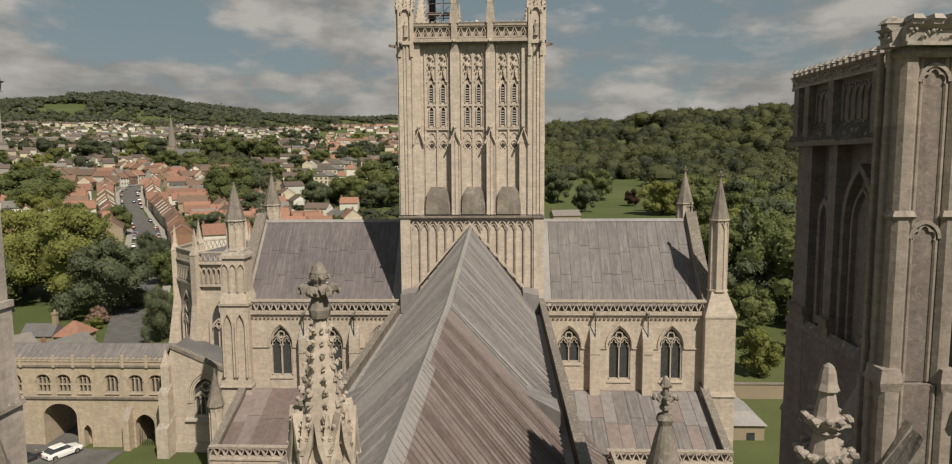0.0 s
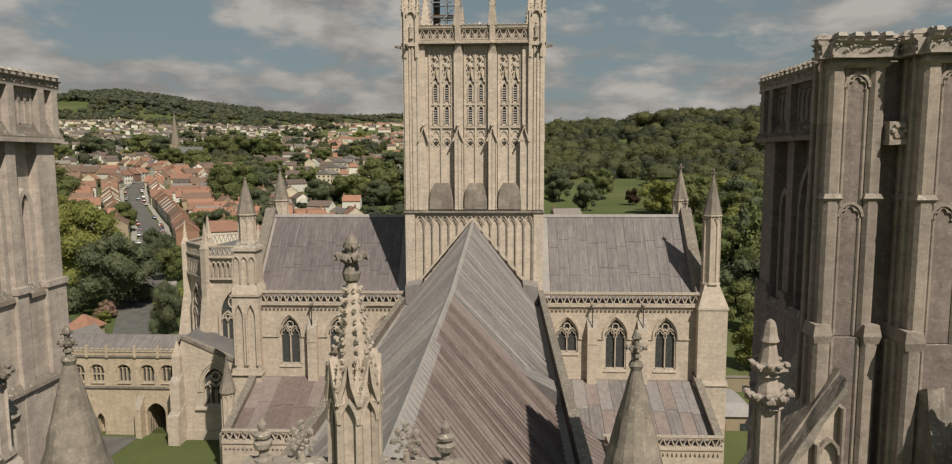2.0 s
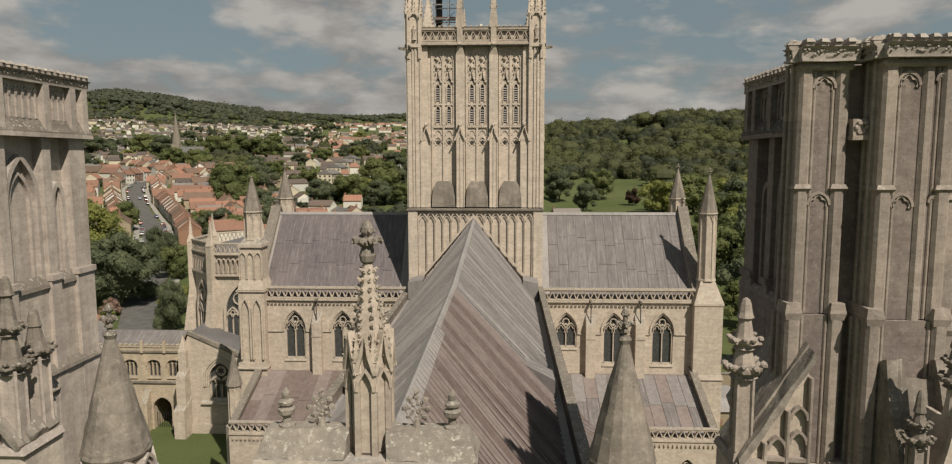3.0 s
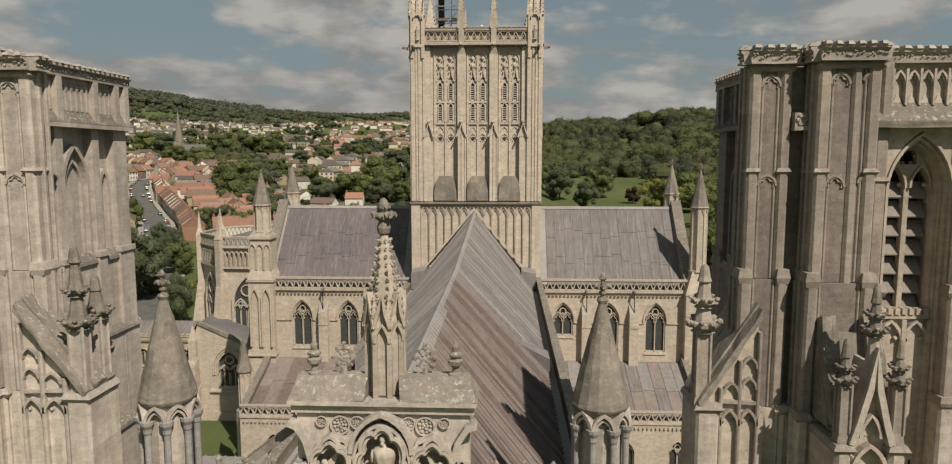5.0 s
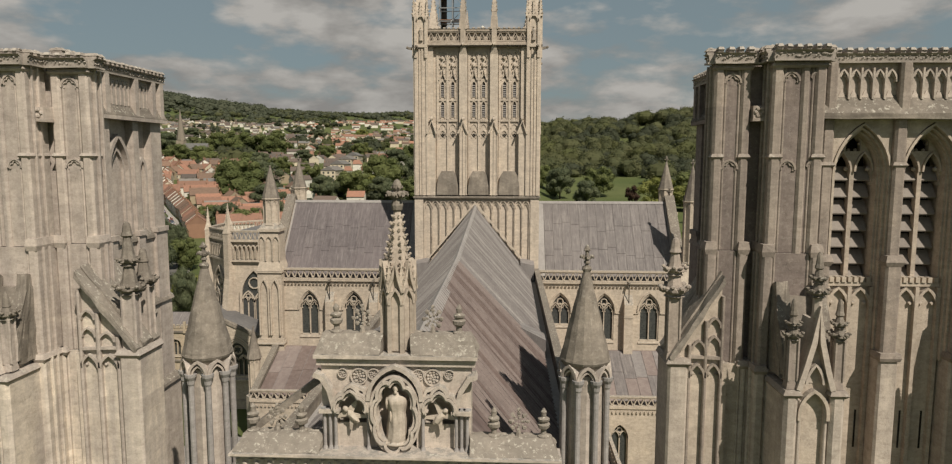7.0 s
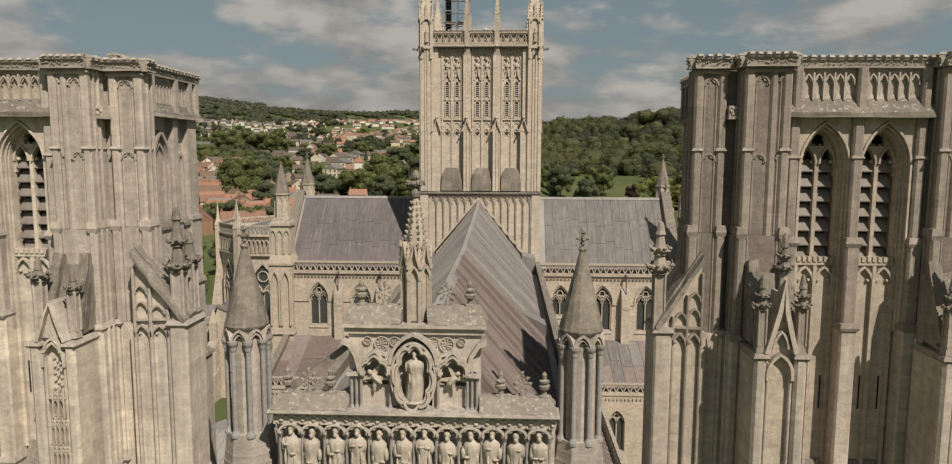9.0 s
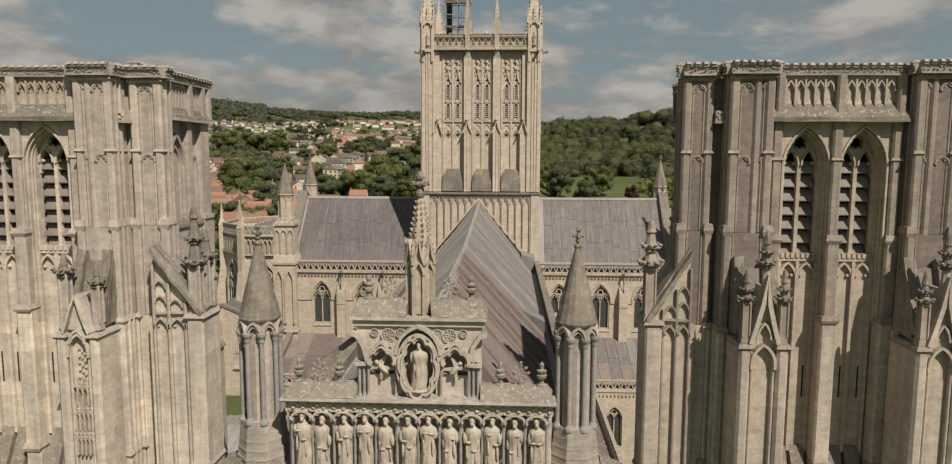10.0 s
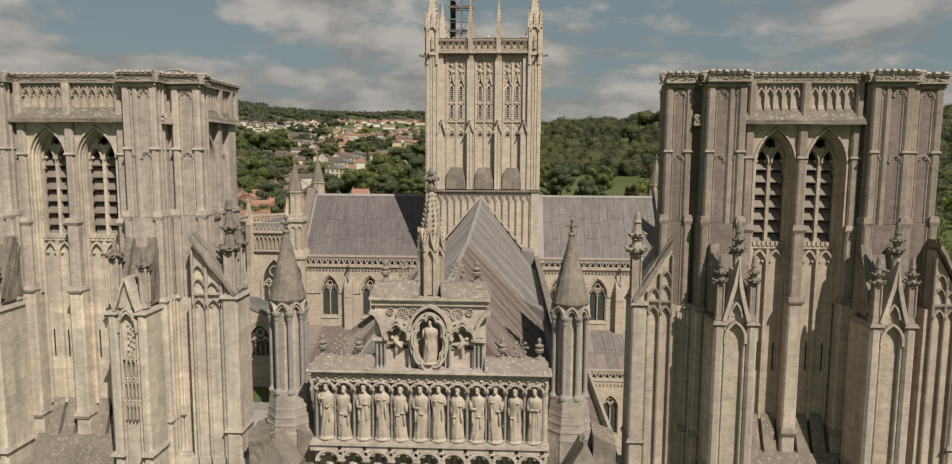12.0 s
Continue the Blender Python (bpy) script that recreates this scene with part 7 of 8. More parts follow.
def chapter_house():
    t = thing("chapter_house", "octagonal chapter house with pierced parapets and pinnacled buttresses", "church building")
    cx, cy, R = -33.0, 82.0, 9.3
    part("wall", frustum(B(), cx, cy, 0, R, 19.6, R, 8), STONE_N, t)
    part("roof", frustum(B(), cx, cy, 22.4, R - 0.4, 24.4, 0.4, 8), SLATE, t)
    part("upper_wall", frustum(B(), cx, cy, 19.6, R - 0.15, 22.5, R - 0.15, 8), STONE_N, t)
    side = 2 * R * math.sin(math.pi / 8)
    for i in range(8):
        a = 2 * math.pi * i / 8
        ap = R * math.cos(math.pi / 8)
        m = Matrix.Translation((cx + ap * math.cos(a), cy + ap * math.sin(a), 0)) @ Matrix.Rotation(a + math.pi / 2, 4, "Z")
        p = zigzag(B(), -side / 2, side / 2, 22.6, 23.9, -0.25, 0.0, 0.62, 0.14)
        box(p, -side / 2, side / 2, -0.35, 0.1, 22.4, 22.6)
        box(p, -side / 2, side / 2, -0.3, 0.05, 23.9, 24.05)
        part("parapet", turned(p, m), STONE_N, t)
        for k in range(11):
            x = -side / 2 + (k + 0.5) * side / 11
            part("blind_arch", turned(sweep(B(), [(x - 0.28, 19.9)] + arch(x, 0.56, 21.4, 21.9, 3) + [(x + 0.28, 19.9)], 0.14, -0.28, 0.02), m), STONE_N, t)
        part("string_course", turned(box(B(), -side / 2, side / 2, -0.4, 0, 19.5, 19.8), m), STONE_N, t)
        p = B()
        slab(p, [(-1.9, 9)] + arch(0, 3.8, 14.5, 18.2) + [(1.9, 9)], -0.06, 0.0)
        win = part("window", turned(p, m), GLASS, t, "wide pointed window of dark glass")
        p = B()
        for q in (-0.95, 0.95):
            light_tracery(p, q, 1.8, 9, 13.6, 15.2, -0.25, -0.06, 0.14)
        sweep(p, [(-2.0, 9)] + arch(0, 4.0, 14.5, 18.4) + [(2.0, 9)], 0.35, -0.35, 0.0)
        sweep(p, [(0.8 * math.cos(k * math.pi / 5), 16.4 + 0.8 * math.sin(k * math.pi / 5)) for k in range(10)], 0.15, -0.25, -0.06, True)
        part("tracery", turned(p, m), STONE_N, win)
        a = 2 * math.pi * (i + 0.5) / 8
        m = Matrix.Translation((cx + R * math.cos(a), cy + R * math.sin(a), 0)) @ Matrix.Rotation(a - math.pi / 2, 4, "Z")
        p = box(B(), -0.55, 0.55, -0.3, 2.4, 0, 9.0)
        hull(p, [(-0.55, -0.3, 9), (0.55, -0.3, 9), (0.55, 2.4, 9), (-0.55, 2.4, 9)], [(-0.5, -0.3, 13), (0.5, -0.3, 13), (0.5, 1.6, 11.0), (-0.5, 1.6, 11.0)])
        hull(p, [(-0.5, -0.3, 11), (0.5, -0.3, 11), (0.5, 1.6, 11), (-0.5, 1.6, 11)], [(-0.5, -0.3, 19.5), (0.5, -0.3, 19.5), (0.5, 0.7, 17.0), (-0.5, 0.7, 17.0)])
        box(p, -0.45, 0.45, -0.3, 0.7, 17, 23.6)
        hull(p, [(-0.5, -0.35, 23.6), (0.5, -0.35, 23.6), (0.5, 0.75, 23.6), (-0.5, 0.75, 23.6)], [(-0.05, 0.15, 25.4), (0.05, 0.15, 25.4), (0.05, 0.25, 25.4), (-0.05, 0.25, 25.4)])
        frustum(p, 0, 0.2, 23.6, 0.48, 27.1, 0.03, 4)
        crockets(p, 0, 0.2, 23.8, 0.42, 26.8, 0.06, 6, 4, 0.09)
        part("pinnacled_buttress", turned(p, m), STONE_N, t)


chapter_house()


# ---- trees ----
def foliage(name, a, b_, c_, patch=0.25):
    m = Mat(name, 0.75, spec=0.25)
    c = m.mix(m.island(), c4(*a), c4(*b_))
    c = m.mix(m.ramp(m.noise(patch, 3, 0.6), 0.4, 0.65), c, c4(*c_))
    c = m.mix(0.6, c, m.ramp(m.rnd(), 0, 1, c4(0.72, 0.75, 0.7), c4(1.25, 1.2, 1.1)), "MULTIPLY")
    thin, both = m.n("ShaderNodeBsdfTranslucent"), m.n("ShaderNodeMixShader")
    m.put(thin.inputs[0], c)
    both.inputs[0].default_value = 0.45
    m.t.links.new(m.b.outputs[0], both.inputs[1])
    m.t.links.new(thin.outputs[0], both.inputs[2])
    m.t.links.new(both.outputs[0], m.t.nodes["Material Output"].inputs[0])
    return m.colour(c)


LEAF = [foliage("mid green leaves", (0.115, 0.145, 0.055), (0.185, 0.205, 0.085), (0.14, 0.16, 0.06)),
        foliage("dark green leaves", (0.095, 0.118, 0.072), (0.145, 0.162, 0.092), (0.115, 0.132, 0.076)),
        foliage("light green leaves", (0.17, 0.19, 0.055), (0.25, 0.255, 0.085), (0.205, 0.22, 0.065)),
        foliage("copper leaves", (0.045, 0.025, 0.020), (0.075, 0.045, 0.03), (0.05, 0.03, 0.02)),
        foliage("faded pink blossom", (0.30, 0.20, 0.165), (0.37, 0.26, 0.21), (0.20, 0.19, 0.09))]
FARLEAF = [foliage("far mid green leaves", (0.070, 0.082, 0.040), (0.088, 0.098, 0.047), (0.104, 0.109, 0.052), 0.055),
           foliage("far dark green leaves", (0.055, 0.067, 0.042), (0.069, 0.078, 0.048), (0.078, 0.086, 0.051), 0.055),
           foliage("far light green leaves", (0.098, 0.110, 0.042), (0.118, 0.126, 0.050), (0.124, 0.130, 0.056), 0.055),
           # Paler, bluer greens: the haze of distance is put into the leaf colour.
           foliage("distant hill leaves paled by haze", (0.080, 0.094, 0.066), (0.096, 0.110, 0.074), (0.108, 0.118, 0.080), 0.02)]
BARK = Mat("bark", 0.95, spec=0.1)
BARK = BARK.colour(BARK.ramp(BARK.noise(6, 5, 0.7), 0.3, 0.7, c4(0.05, 0.04, 0.03), c4(0.12, 0.10, 0.075)))


def leaf_cloud(rng, lobes, count, size, loose=0.7):
    """Quads scattered through the skins of overlapping lobes; lobes: (x, y, z, r, squash)."""
    n = len(lobes)
    lob = np.array(lobes)
    pick = rng.choice(n, count, p=lob[:, 3] ** 2 / np.sum(lob[:, 3] ** 2))
    v = rng.normal(size=(count, 3))
    v /= np.linalg.norm(v, axis=1)[:, None]
    r = lob[pick, 3] * (1.0 - 0.35 * rng.random(count) ** 2) * (1 + 0.12 * rng.normal(size=count))
    at = lob[pick, :3] + v * r[:, None] * np.column_stack([np.ones(count), np.ones(count), lob[pick, 4]])
    nrm = v + loose * rng.normal(size=(count, 3))
    nrm /= np.linalg.norm(nrm, axis=1)[:, None]
    t1 = np.cross(nrm, rng.normal(size=(count, 3)))
    t1 /= np.linalg.norm(t1, axis=1)[:, None]
    t2 = np.cross(nrm, t1)
    s = size * (0.6 + 0.8 * rng.random(count))[:, None]
    quad = np.stack([at - t1 * s, at - t2 * s * 0.6 + nrm * s * 0.15, at + t1 * s, at + t2 * s * 0.6 + nrm * s * 0.15], axis=1)
    return quad.reshape(-1, 3)


def crown_mesh(name, quads, mat):
    me = bpy.data.meshes.new(name)
    k = len(quads) // 4
    me.vertices.add(len(quads))
    me.vertices.foreach_set("co", quads.astype(np.float32).ravel())
    me.loops.add(4 * k)
    me.loops.foreach_set("vertex_index", np.arange(4 * k, dtype=np.int32))
    me.polygons.add(k)
    me.polygons.foreach_set("loop_start", np.arange(0, 4 * k, 4, dtype=np.int32))
    me.update(calc_edges=True)
    me.materials.append(mat)
    return me


def crown_lobes(rng, kind):
    if kind == "conifer":
        return [(0.06 * rng.normal(), 0.06 * rng.normal(), 0.12 + 0.8 * f, 0.30 * (1 - f) + 0.05, 1.0) for f in np.linspace(0, 1, 9)]
    if kind == "dome":
        out = [(0, 0, 0.45, 0.34, 1.0)]
        for i in range(34):
            a, h = rng.random() * 6.28, rng.random()
            w = 0.42 * math.cos(math.asin(min(1.0, max(0.0, 1.12 * h - 0.12))))
            out.append((w * math.cos(a), w * math.sin(a), 0.12 + 0.72 * h, 0.09 + 0.06 * rng.random(), 0.9))
        return out
    out = [(0, 0, 0.52, 0.30, 1.0)]
    for i in range(22):
        a, h = rng.random() * 6.28, rng.random()
        w = 0.36 * math.sin(math.pi * (0.16 + 0.72 * h)) + 0.02
        out.append((w * math.cos(a), w * math.sin(a), 0.17 + 0.68 * h, 0.10 + 0.08 * rng.random(), 0.85))
    return out


def tree_kind(kind, seed, count, size, leaf):
    """A tree one metre high: tapered trunk with limbs, and a crown of loose leaf clumps."""
    rng = np.random.default_rng(seed)
    t = thing("tree", "", "tree")
    b = lathe(B(), 0, 0, [(-0.05, 0.035), (0.04, 0.026), (0.3, 0.019), (0.62, 0.008)], 7)
    for i in range(5):
        a = i * 1.26 + seed
        hull(b, [(0.012, 0, 0.24 + 0.03 * i), (-0.006, 0.01, 0.24 + 0.03 * i), (-0.006, -0.01, 0.24 + 0.03 * i)],
             [(0.2 * math.cos(a) + 0.004, 0.2 * math.sin(a), 0.45 + 0.05 * i), (0.2 * math.cos(a) - 0.002, 0.2 * math.sin(a) + 0.003, 0.45 + 0.05 * i), (0.2 * math.cos(a) - 0.002, 0.2 * math.sin(a) - 0.003, 0.45 + 0.05 * i)])
    part("trunk", b, BARK, t)
    lobes = crown_lobes(rng, kind)
    q = leaf_cloud(rng, lobes, count, size)
    o = new("crown", crown_mesh("crown", q, leaf))
    o.parent = t
    core = B()
    for x, y, z, r, s in lobes:
        blob(core, x, y, z, r * 0.84, 1, sz=s, rough=0.3, seed=seed)
    part("inner_crown", core, leaf, t)
    return t


SORTS = [tree_kind("broad", 1, 4200, 0.021, LEAF[0]), tree_kind("broad", 2, 4200, 0.020, LEAF[1]), tree_kind("broad", 3, 4200, 0.022, LEAF[2]),
         tree_kind("broad", 4, 4200, 0.020, LEAF[0]), tree_kind("conifer", 5, 2200, 0.032, LEAF[1]), tree_kind("broad", 6, 3000, 0.022, LEAF[3]), tree_kind("conifer", 7, 2200, 0.034, LEAF[0]),
         tree_kind("dome", 8, 15000, 0.013, LEAF[2]), tree_kind("dome", 9, 15000, 0.013, LEAF[1]), tree_kind("dome", 10, 5000, 0.026, LEAF[4])]
WORDS = ["full green broadleaf tree in summer leaf", "dense dark green tree with rounded crown", "light green broadleaf tree in sun", "broad green tree with uneven crown", "dark green pointed conifer tree", "small copper-leaved tree on the lawn", "tall green pointed conifer tree", "large light green tree with full domed crown", "large dark green tree with domed crown to the ground", "rounded shrub with faded pink blossom"]
planted = random.Random(11)


def street_gap(x, y):
    """How far a place lies from the middle of the street."""
    best = 1e9
    for (ax, ay), (bx, by) in zip(STREET, STREET[1:]):
        f = ((x - ax) * (bx - ax) + (y - ay) * (by - ay)) / ((bx - ax) ** 2 + (by - ay) ** 2)
        f = min(max(f, 0.0), 1.0)
        best = min(best, math.hypot(x - ax - f * (bx - ax), y - ay - f * (by - ay)))
    return best


def plant(sort, x, y, h, wide=1.0):
    """Sets a tree h metres high; wide: its breadth against the usual."""
    m = Matrix.Translation((x, y, height(x, y) - 0.1)) @ Matrix.Rotation(planted.uniform(0, 6.28), 4, "Z") @ Matrix.Diagonal((h * wide, h * wide, h, 1))
    o = copy_thing(SORTS[sort], m)
    o.matrix_basis = m
    tagged(o, WORDS[sort])
    return o


for sort, x, y, h, wide in (
        (9, -86, 130, 4.6, 1.0), (2, -84, 126, 3.2, 1.1), (7, -104, 150, 26, 1.0), (7, -124, 160, 24, 0.95), (8, -88, 138, 19, 1.1), (8, -65, 117, 12, 0.6), (8, -99, 182, 13, 0.8), (8, -112, 200, 12, 0.7), (0, -92, 172, 11, 0.9), (2, -72, 132, 8, 1.0), (1, -75, 160, 12, 0.9), (0, -120, 140, 16, 1.0),
        (3, -250, 345, 22, 1.7), (0, -236, 330, 16, 1.2), (0, -160, 385, 26, 1.2), (3, -150, 360, 20, 1.2), (1, -148, 395, 22, 1.1), (3, -78, 420, 24, 1.2), (0, -90, 386, 20, 1.2), (1, -62, 430, 22, 1.1), (2, -84, 402, 15, 1.0),
        (1, -70, 380, 16, 1.2), (0, -237, 650, 28, 1.4), (3, -358, 660, 26, 1.6), (1, -330, 640, 24, 1.5), (0, -267, 642, 30, 1.3), (3, -284, 650, 26, 1.2), (0, -150, 690, 20, 1.2), (1, -85, 505, 18, 1.3), (0, -70, 520, 22, 1.3),
        (1, -113, 250, 13, 1.2), (0, -101, 245, 12, 1.3), (3, -125, 262, 11, 1.1), (1, -95, 255, 14, 1.0), (0, -163, 470, 16, 1.2), (1, -402, 640, 22, 1.7), (3, -244, 522, 18, 1.3), (0, -170, 617, 18, 1.2), (1, -190, 500, 15, 1.3), (0, -130, 440, 14, 1.2),
        (1, 41, 462, 24, 0.95), (1, 52, 392, 18, 0.95), (0, 71, 476, 25, 0.95), (2, 92, 370, 22, 1.25), (5, 88, 437, 12, 0.9), (1, 100, 395, 20, 1.2), (3, 110, 372, 24, 1.2), (0, 30, 500, 20, 1.1),
        (6, 72, 172, 24, 0.75), (4, 77, 196, 22, 0.7), (2, 45, 98, 9, 0.8), (0, 72, 156, 14, 1.1), (3, 53, 124, 11, 0.9), (1, 58, 140, 15, 1.0), (0, 64, 185, 18, 1.1), (2, 66, 128, 10, 0.9), (3, 80, 180, 20, 1.0),
        (0, 90, 210, 20, 1.1), (1, 98, 232, 22, 1.1), (3, 84, 228, 16, 1.1), (2, 102, 262, 18, 1.1), (0, 112, 290, 22, 1.1), (1, 120, 320, 24, 1.1), (3, 98, 300, 17, 1.1), (0, 132, 345, 24, 1.1), (2, 140, 390, 24, 1.2), (4, 128, 300, 26, 0.7),
        (1, 60, 108, 12, 1.0), (0, 70, 118, 14, 1.0), (3, 88, 150, 16, 1.0), (1, 96, 176, 20, 1.0), (0, 110, 200, 22, 1.0), (3, 120, 240, 24, 1.0), (2, 75, 140, 12, 1.0), (1, 135, 270, 24, 1.0)):
    plant(sort, x, y, h, wide)
for k in range(120):
    a = radians(planted.uniform(-38, -1.5))
    d = planted.uniform(330, 1250) ** 1.0
    x, y = 3 + d * math.sin(a), -11 + d * math.cos(a)
    if min(math.hypot(x - px, y - py) for px, py in STREET) < 34:
        continue
    sort, h, wide = planted.choice((0, 1, 3, 3, 0, 2, 1)), planted.uniform(8, 18), planted.uniform(1.0, 1.5)
    if street_gap(x, y) > 20:
        if k % 3:
            plant(sort, x, y, h, wide)
        else:
            planted.random()  # a clearing
for k in range(26):
    a = radians(planted.uniform(-45, -30))
    d = planted.uniform(170, 420)
    plant(planted.choice((0, 1, 3, 2)), 3 + d * math.sin(a), -11 + d * math.cos(a), planted.uniform(9, 16), 1.1)
for k in range(52):
    a = radians(planted.uniform(22, 42))
    d = planted.uniform(120, 520)
    plant(planted.choice((0, 1, 3, 2, 1)), 3 + d * math.sin(a), -11 + d * math.cos(a), planted.uniform(12, 22), 1.0)
for s_ in SORTS:
    for o in (*s_.children_recursive, s_):
        bpy.data.objects.remove(o)


def wood_crown(seed, count, size, n, m):
    """A far crown one metre high: a lumpy closed heart under a skin of leaves."""
    r = np.random.default_rng(seed)
    lobes = np.array(crown_lobes(r, "broad"))
    mid = np.array((0.0, 0.0, 0.55))
    ring_ = []
    for k in range(m + 1):
        el = math.pi * (k / m - 0.5)
        for i in range(n):
            a = 2 * math.pi * i / n
            d = np.array((math.cos(el) * math.cos(a), math.cos(el) * math.sin(a), math.sin(el)))
            reach = np.max((lobes[:, :3] - mid) @ d + lobes[:, 3] * 0.66)
            ring_.append(mid + d * reach * 0.80)
    q = [ring_[k] for c in range(m) for i in range(n) for k in (c * n + i, c * n + (i + 1) % n, (c + 1) * n + (i + 1) % n, (c + 1) * n + i)]
    return np.concatenate([np.array(q), leaf_cloud(r, lobes, count, size, 0.32)])


def woods():
    """The hanging woods, the far hill and the hedgerows, one mass of crowns for each tone."""
    rng = np.random.default_rng(5)
    fine = [wood_crown(40 + k, 560, 0.036, 12, 8) for k in range(7)]
    plain = [wood_crown(60 + k, 70, 0.095, 8, 5) for k in range(6)]
    groups = {0: [], 1: [], 2: [], 3: []}

    def put(kinds, x, y, h, wide, g):
        q = kinds[rng.integers(len(kinds))]
        a = rng.random() * 6.28
        c, s = math.cos(a), math.sin(a)
        q = q @ np.array([[c, s, 0], [-s, c, 0], [0, 0, 1]]) * np.array([h * wide, h * wide, h])
        groups[g].append(q + np.array([x, y, height(x, y) - h * 0.16]))

    # the wood on the southern hill, crowns of uneven size standing close
    for k in range(1750):
        a, d = math.radians(rng.uniform(2.5, 40)), 560 + 540 * rng.random() ** 0.8
        x, y = 3 + d * math.sin(a), -11 + d * math.cos(a)
        if 40 < x < 130 and d < 640:
            continue
        q = math.sin(x * 0.021 + 1.3) + math.sin(y * 0.027) + math.sin((x + y) * 0.05) + rng.normal() * 1.1
        put(fine, x, y, rng.uniform(11, 25) + 1.5 * q, rng.uniform(0.8, 1.4), 1 if q < -0.6 else 2 if q > 2.1 else 0)
    for k in range(200):
        a, d = math.radians(rng.uniform(14, 40)), rng.uniform(430, 570)
        put(fine, 3 + d * math.sin(a), -11 + d * math.cos(a), rng.uniform(12, 22), rng.uniform(0.9, 1.3), rng.choice([0, 0, 1, 2]))
    # the far northern hill, with two fields left open
    for k in range(3000):
        deg, d = rng.uniform(-41, 4), 2300 + 1000 * rng.random() ** 0.8
        if (-34.8 < deg < -32.0 and 2600 < d < 2830) or (-29 < deg < -21 and 2400 < d < 2600 and d < 2560 + 60 * math.sin(deg * 2)) or (deg > -20 and d < 2900 and math.sin(deg * 1.7 + d * 0.011) > 0.1):
            continue
        a = math.radians(deg)
        x, y = 3 + d * math.sin(a), -11 + d * math.cos(a)
        big = -33 < deg < -20 and d > 2750
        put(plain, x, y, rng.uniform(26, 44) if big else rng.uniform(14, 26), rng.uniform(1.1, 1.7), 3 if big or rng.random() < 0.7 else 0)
    # hedges, gardens and clumps among the houses
    for k in range(1250):
        a, d = math.radians(rng.uniform(-39, -1)), 300 + 2000 * rng.random() ** 1.25
        x, y = 3 + d * math.sin(a), -11 + d * math.cos(a)
        if street_gap(x, y) > 20:
            put(plain, x, y, rng.uniform(3.5, 10), rng.uniform(1.1, 1.8), rng.choice([0, 1, 1, 0, 2]))
    for k in range(62):
        a, d = math.radians(rng.uniform(-38, -2)), rng.uniform(620, 2200)
        for i in range(rng.integers(3, 8)):
            x, y = 3 + d * math.sin(a) + rng.normal() * 24, -11 + d * math.cos(a) + rng.normal() * 9
            put(plain, x, y, rng.uniform(11, 20), rng.uniform(0.9, 1.3), rng.choice([0, 1, 1]))
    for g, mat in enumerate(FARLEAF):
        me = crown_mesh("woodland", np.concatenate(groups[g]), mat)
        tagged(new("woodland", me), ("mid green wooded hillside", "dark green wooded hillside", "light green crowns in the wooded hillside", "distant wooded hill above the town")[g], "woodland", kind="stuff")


woods()


def north_porch():
    t = thing("north_porch", "square limestone porch with a low pale lead roof", "church porch")
    part("wall", box(B(), -23.5, -12.72, 26.5, 36.2, 0, 9.2), STONE_N, t)
    r = hull(B(), [(-23.6, 26.4, 9.3), (-12.72, 26.4, 9.3), (-12.72, 36.3, 9.3), (-23.6, 36.3, 9.3)], [(-23.6, 31.2, 10.4), (-12.72, 31.2, 10.4), (-12.72, 31.5, 10.4), (-23.6, 31.5, 10.4)])
    roof = part("roof", r, LEAD_P, t)
    for k in range(13):
        x = -23.3 + k * 0.86
        for ya, yb in ((26.4, 31.3), (36.3, 31.3)):
            part("lead_roll", hull(B(), [(x - 0.05, ya, 9.3), (x + 0.05, ya, 9.3), (x, ya, 9.42)], [(x - 0.05, yb, 10.42), (x + 0.05, yb, 10.42), (x, yb, 10.52)]), LEAD_P, roof)
    for x in (-23.3, -18.0):
        part("parapet", box(B(), x - 0.2, x + 0.2, 26.2, 26.6, 9.2, 10.0), STONE_N, t)


north_porch()


# ---- town ----
def tiles(name, a, b_):
    m = Mat(name, 0.85, spec=0.2)
    c = m.mix(m.ramp(m.noise(0.9, 5, 0.65), 0.35, 0.65), c4(*a), c4(*b_))
    c = m.mix(0.8, c, m.ramp(m.math("FRACT", m.math("ADD", m.rnd(), m.island())), 0, 1, c4(0.68, 0.72, 0.75), c4(1.25, 1.15, 1.1)), "MULTIPLY")
    c = m.mix(0.35, c, m.ramp(m.noise(1.0, 3, 0.6, m.scaled(6, 6, 9)), 0.35, 0.65, c4(0.6, 0.6, 0.6), c4(1.2, 1.2, 1.2)), "MULTIPLY")
    return m.colour(c)


def render_wall(name, a, spread=0.25):
    m = Mat(name, 0.9, spec=0.2)
    c = m.mix(m.ramp(m.noise(0.5, 4, 0.6), 0.3, 0.7), c4(*a), c4(*[v * 0.85 for v in a]))
    c = m.mix(1.0, c, m.ramp(m.math("FRACT", m.math("ADD", m.rnd(), m.island())), 0, 1, c4(1 - spread, 1 - spread, 1 - spread), c4(1.08, 1.06, 1.02)), "MULTIPLY")
    return m.colour(c)


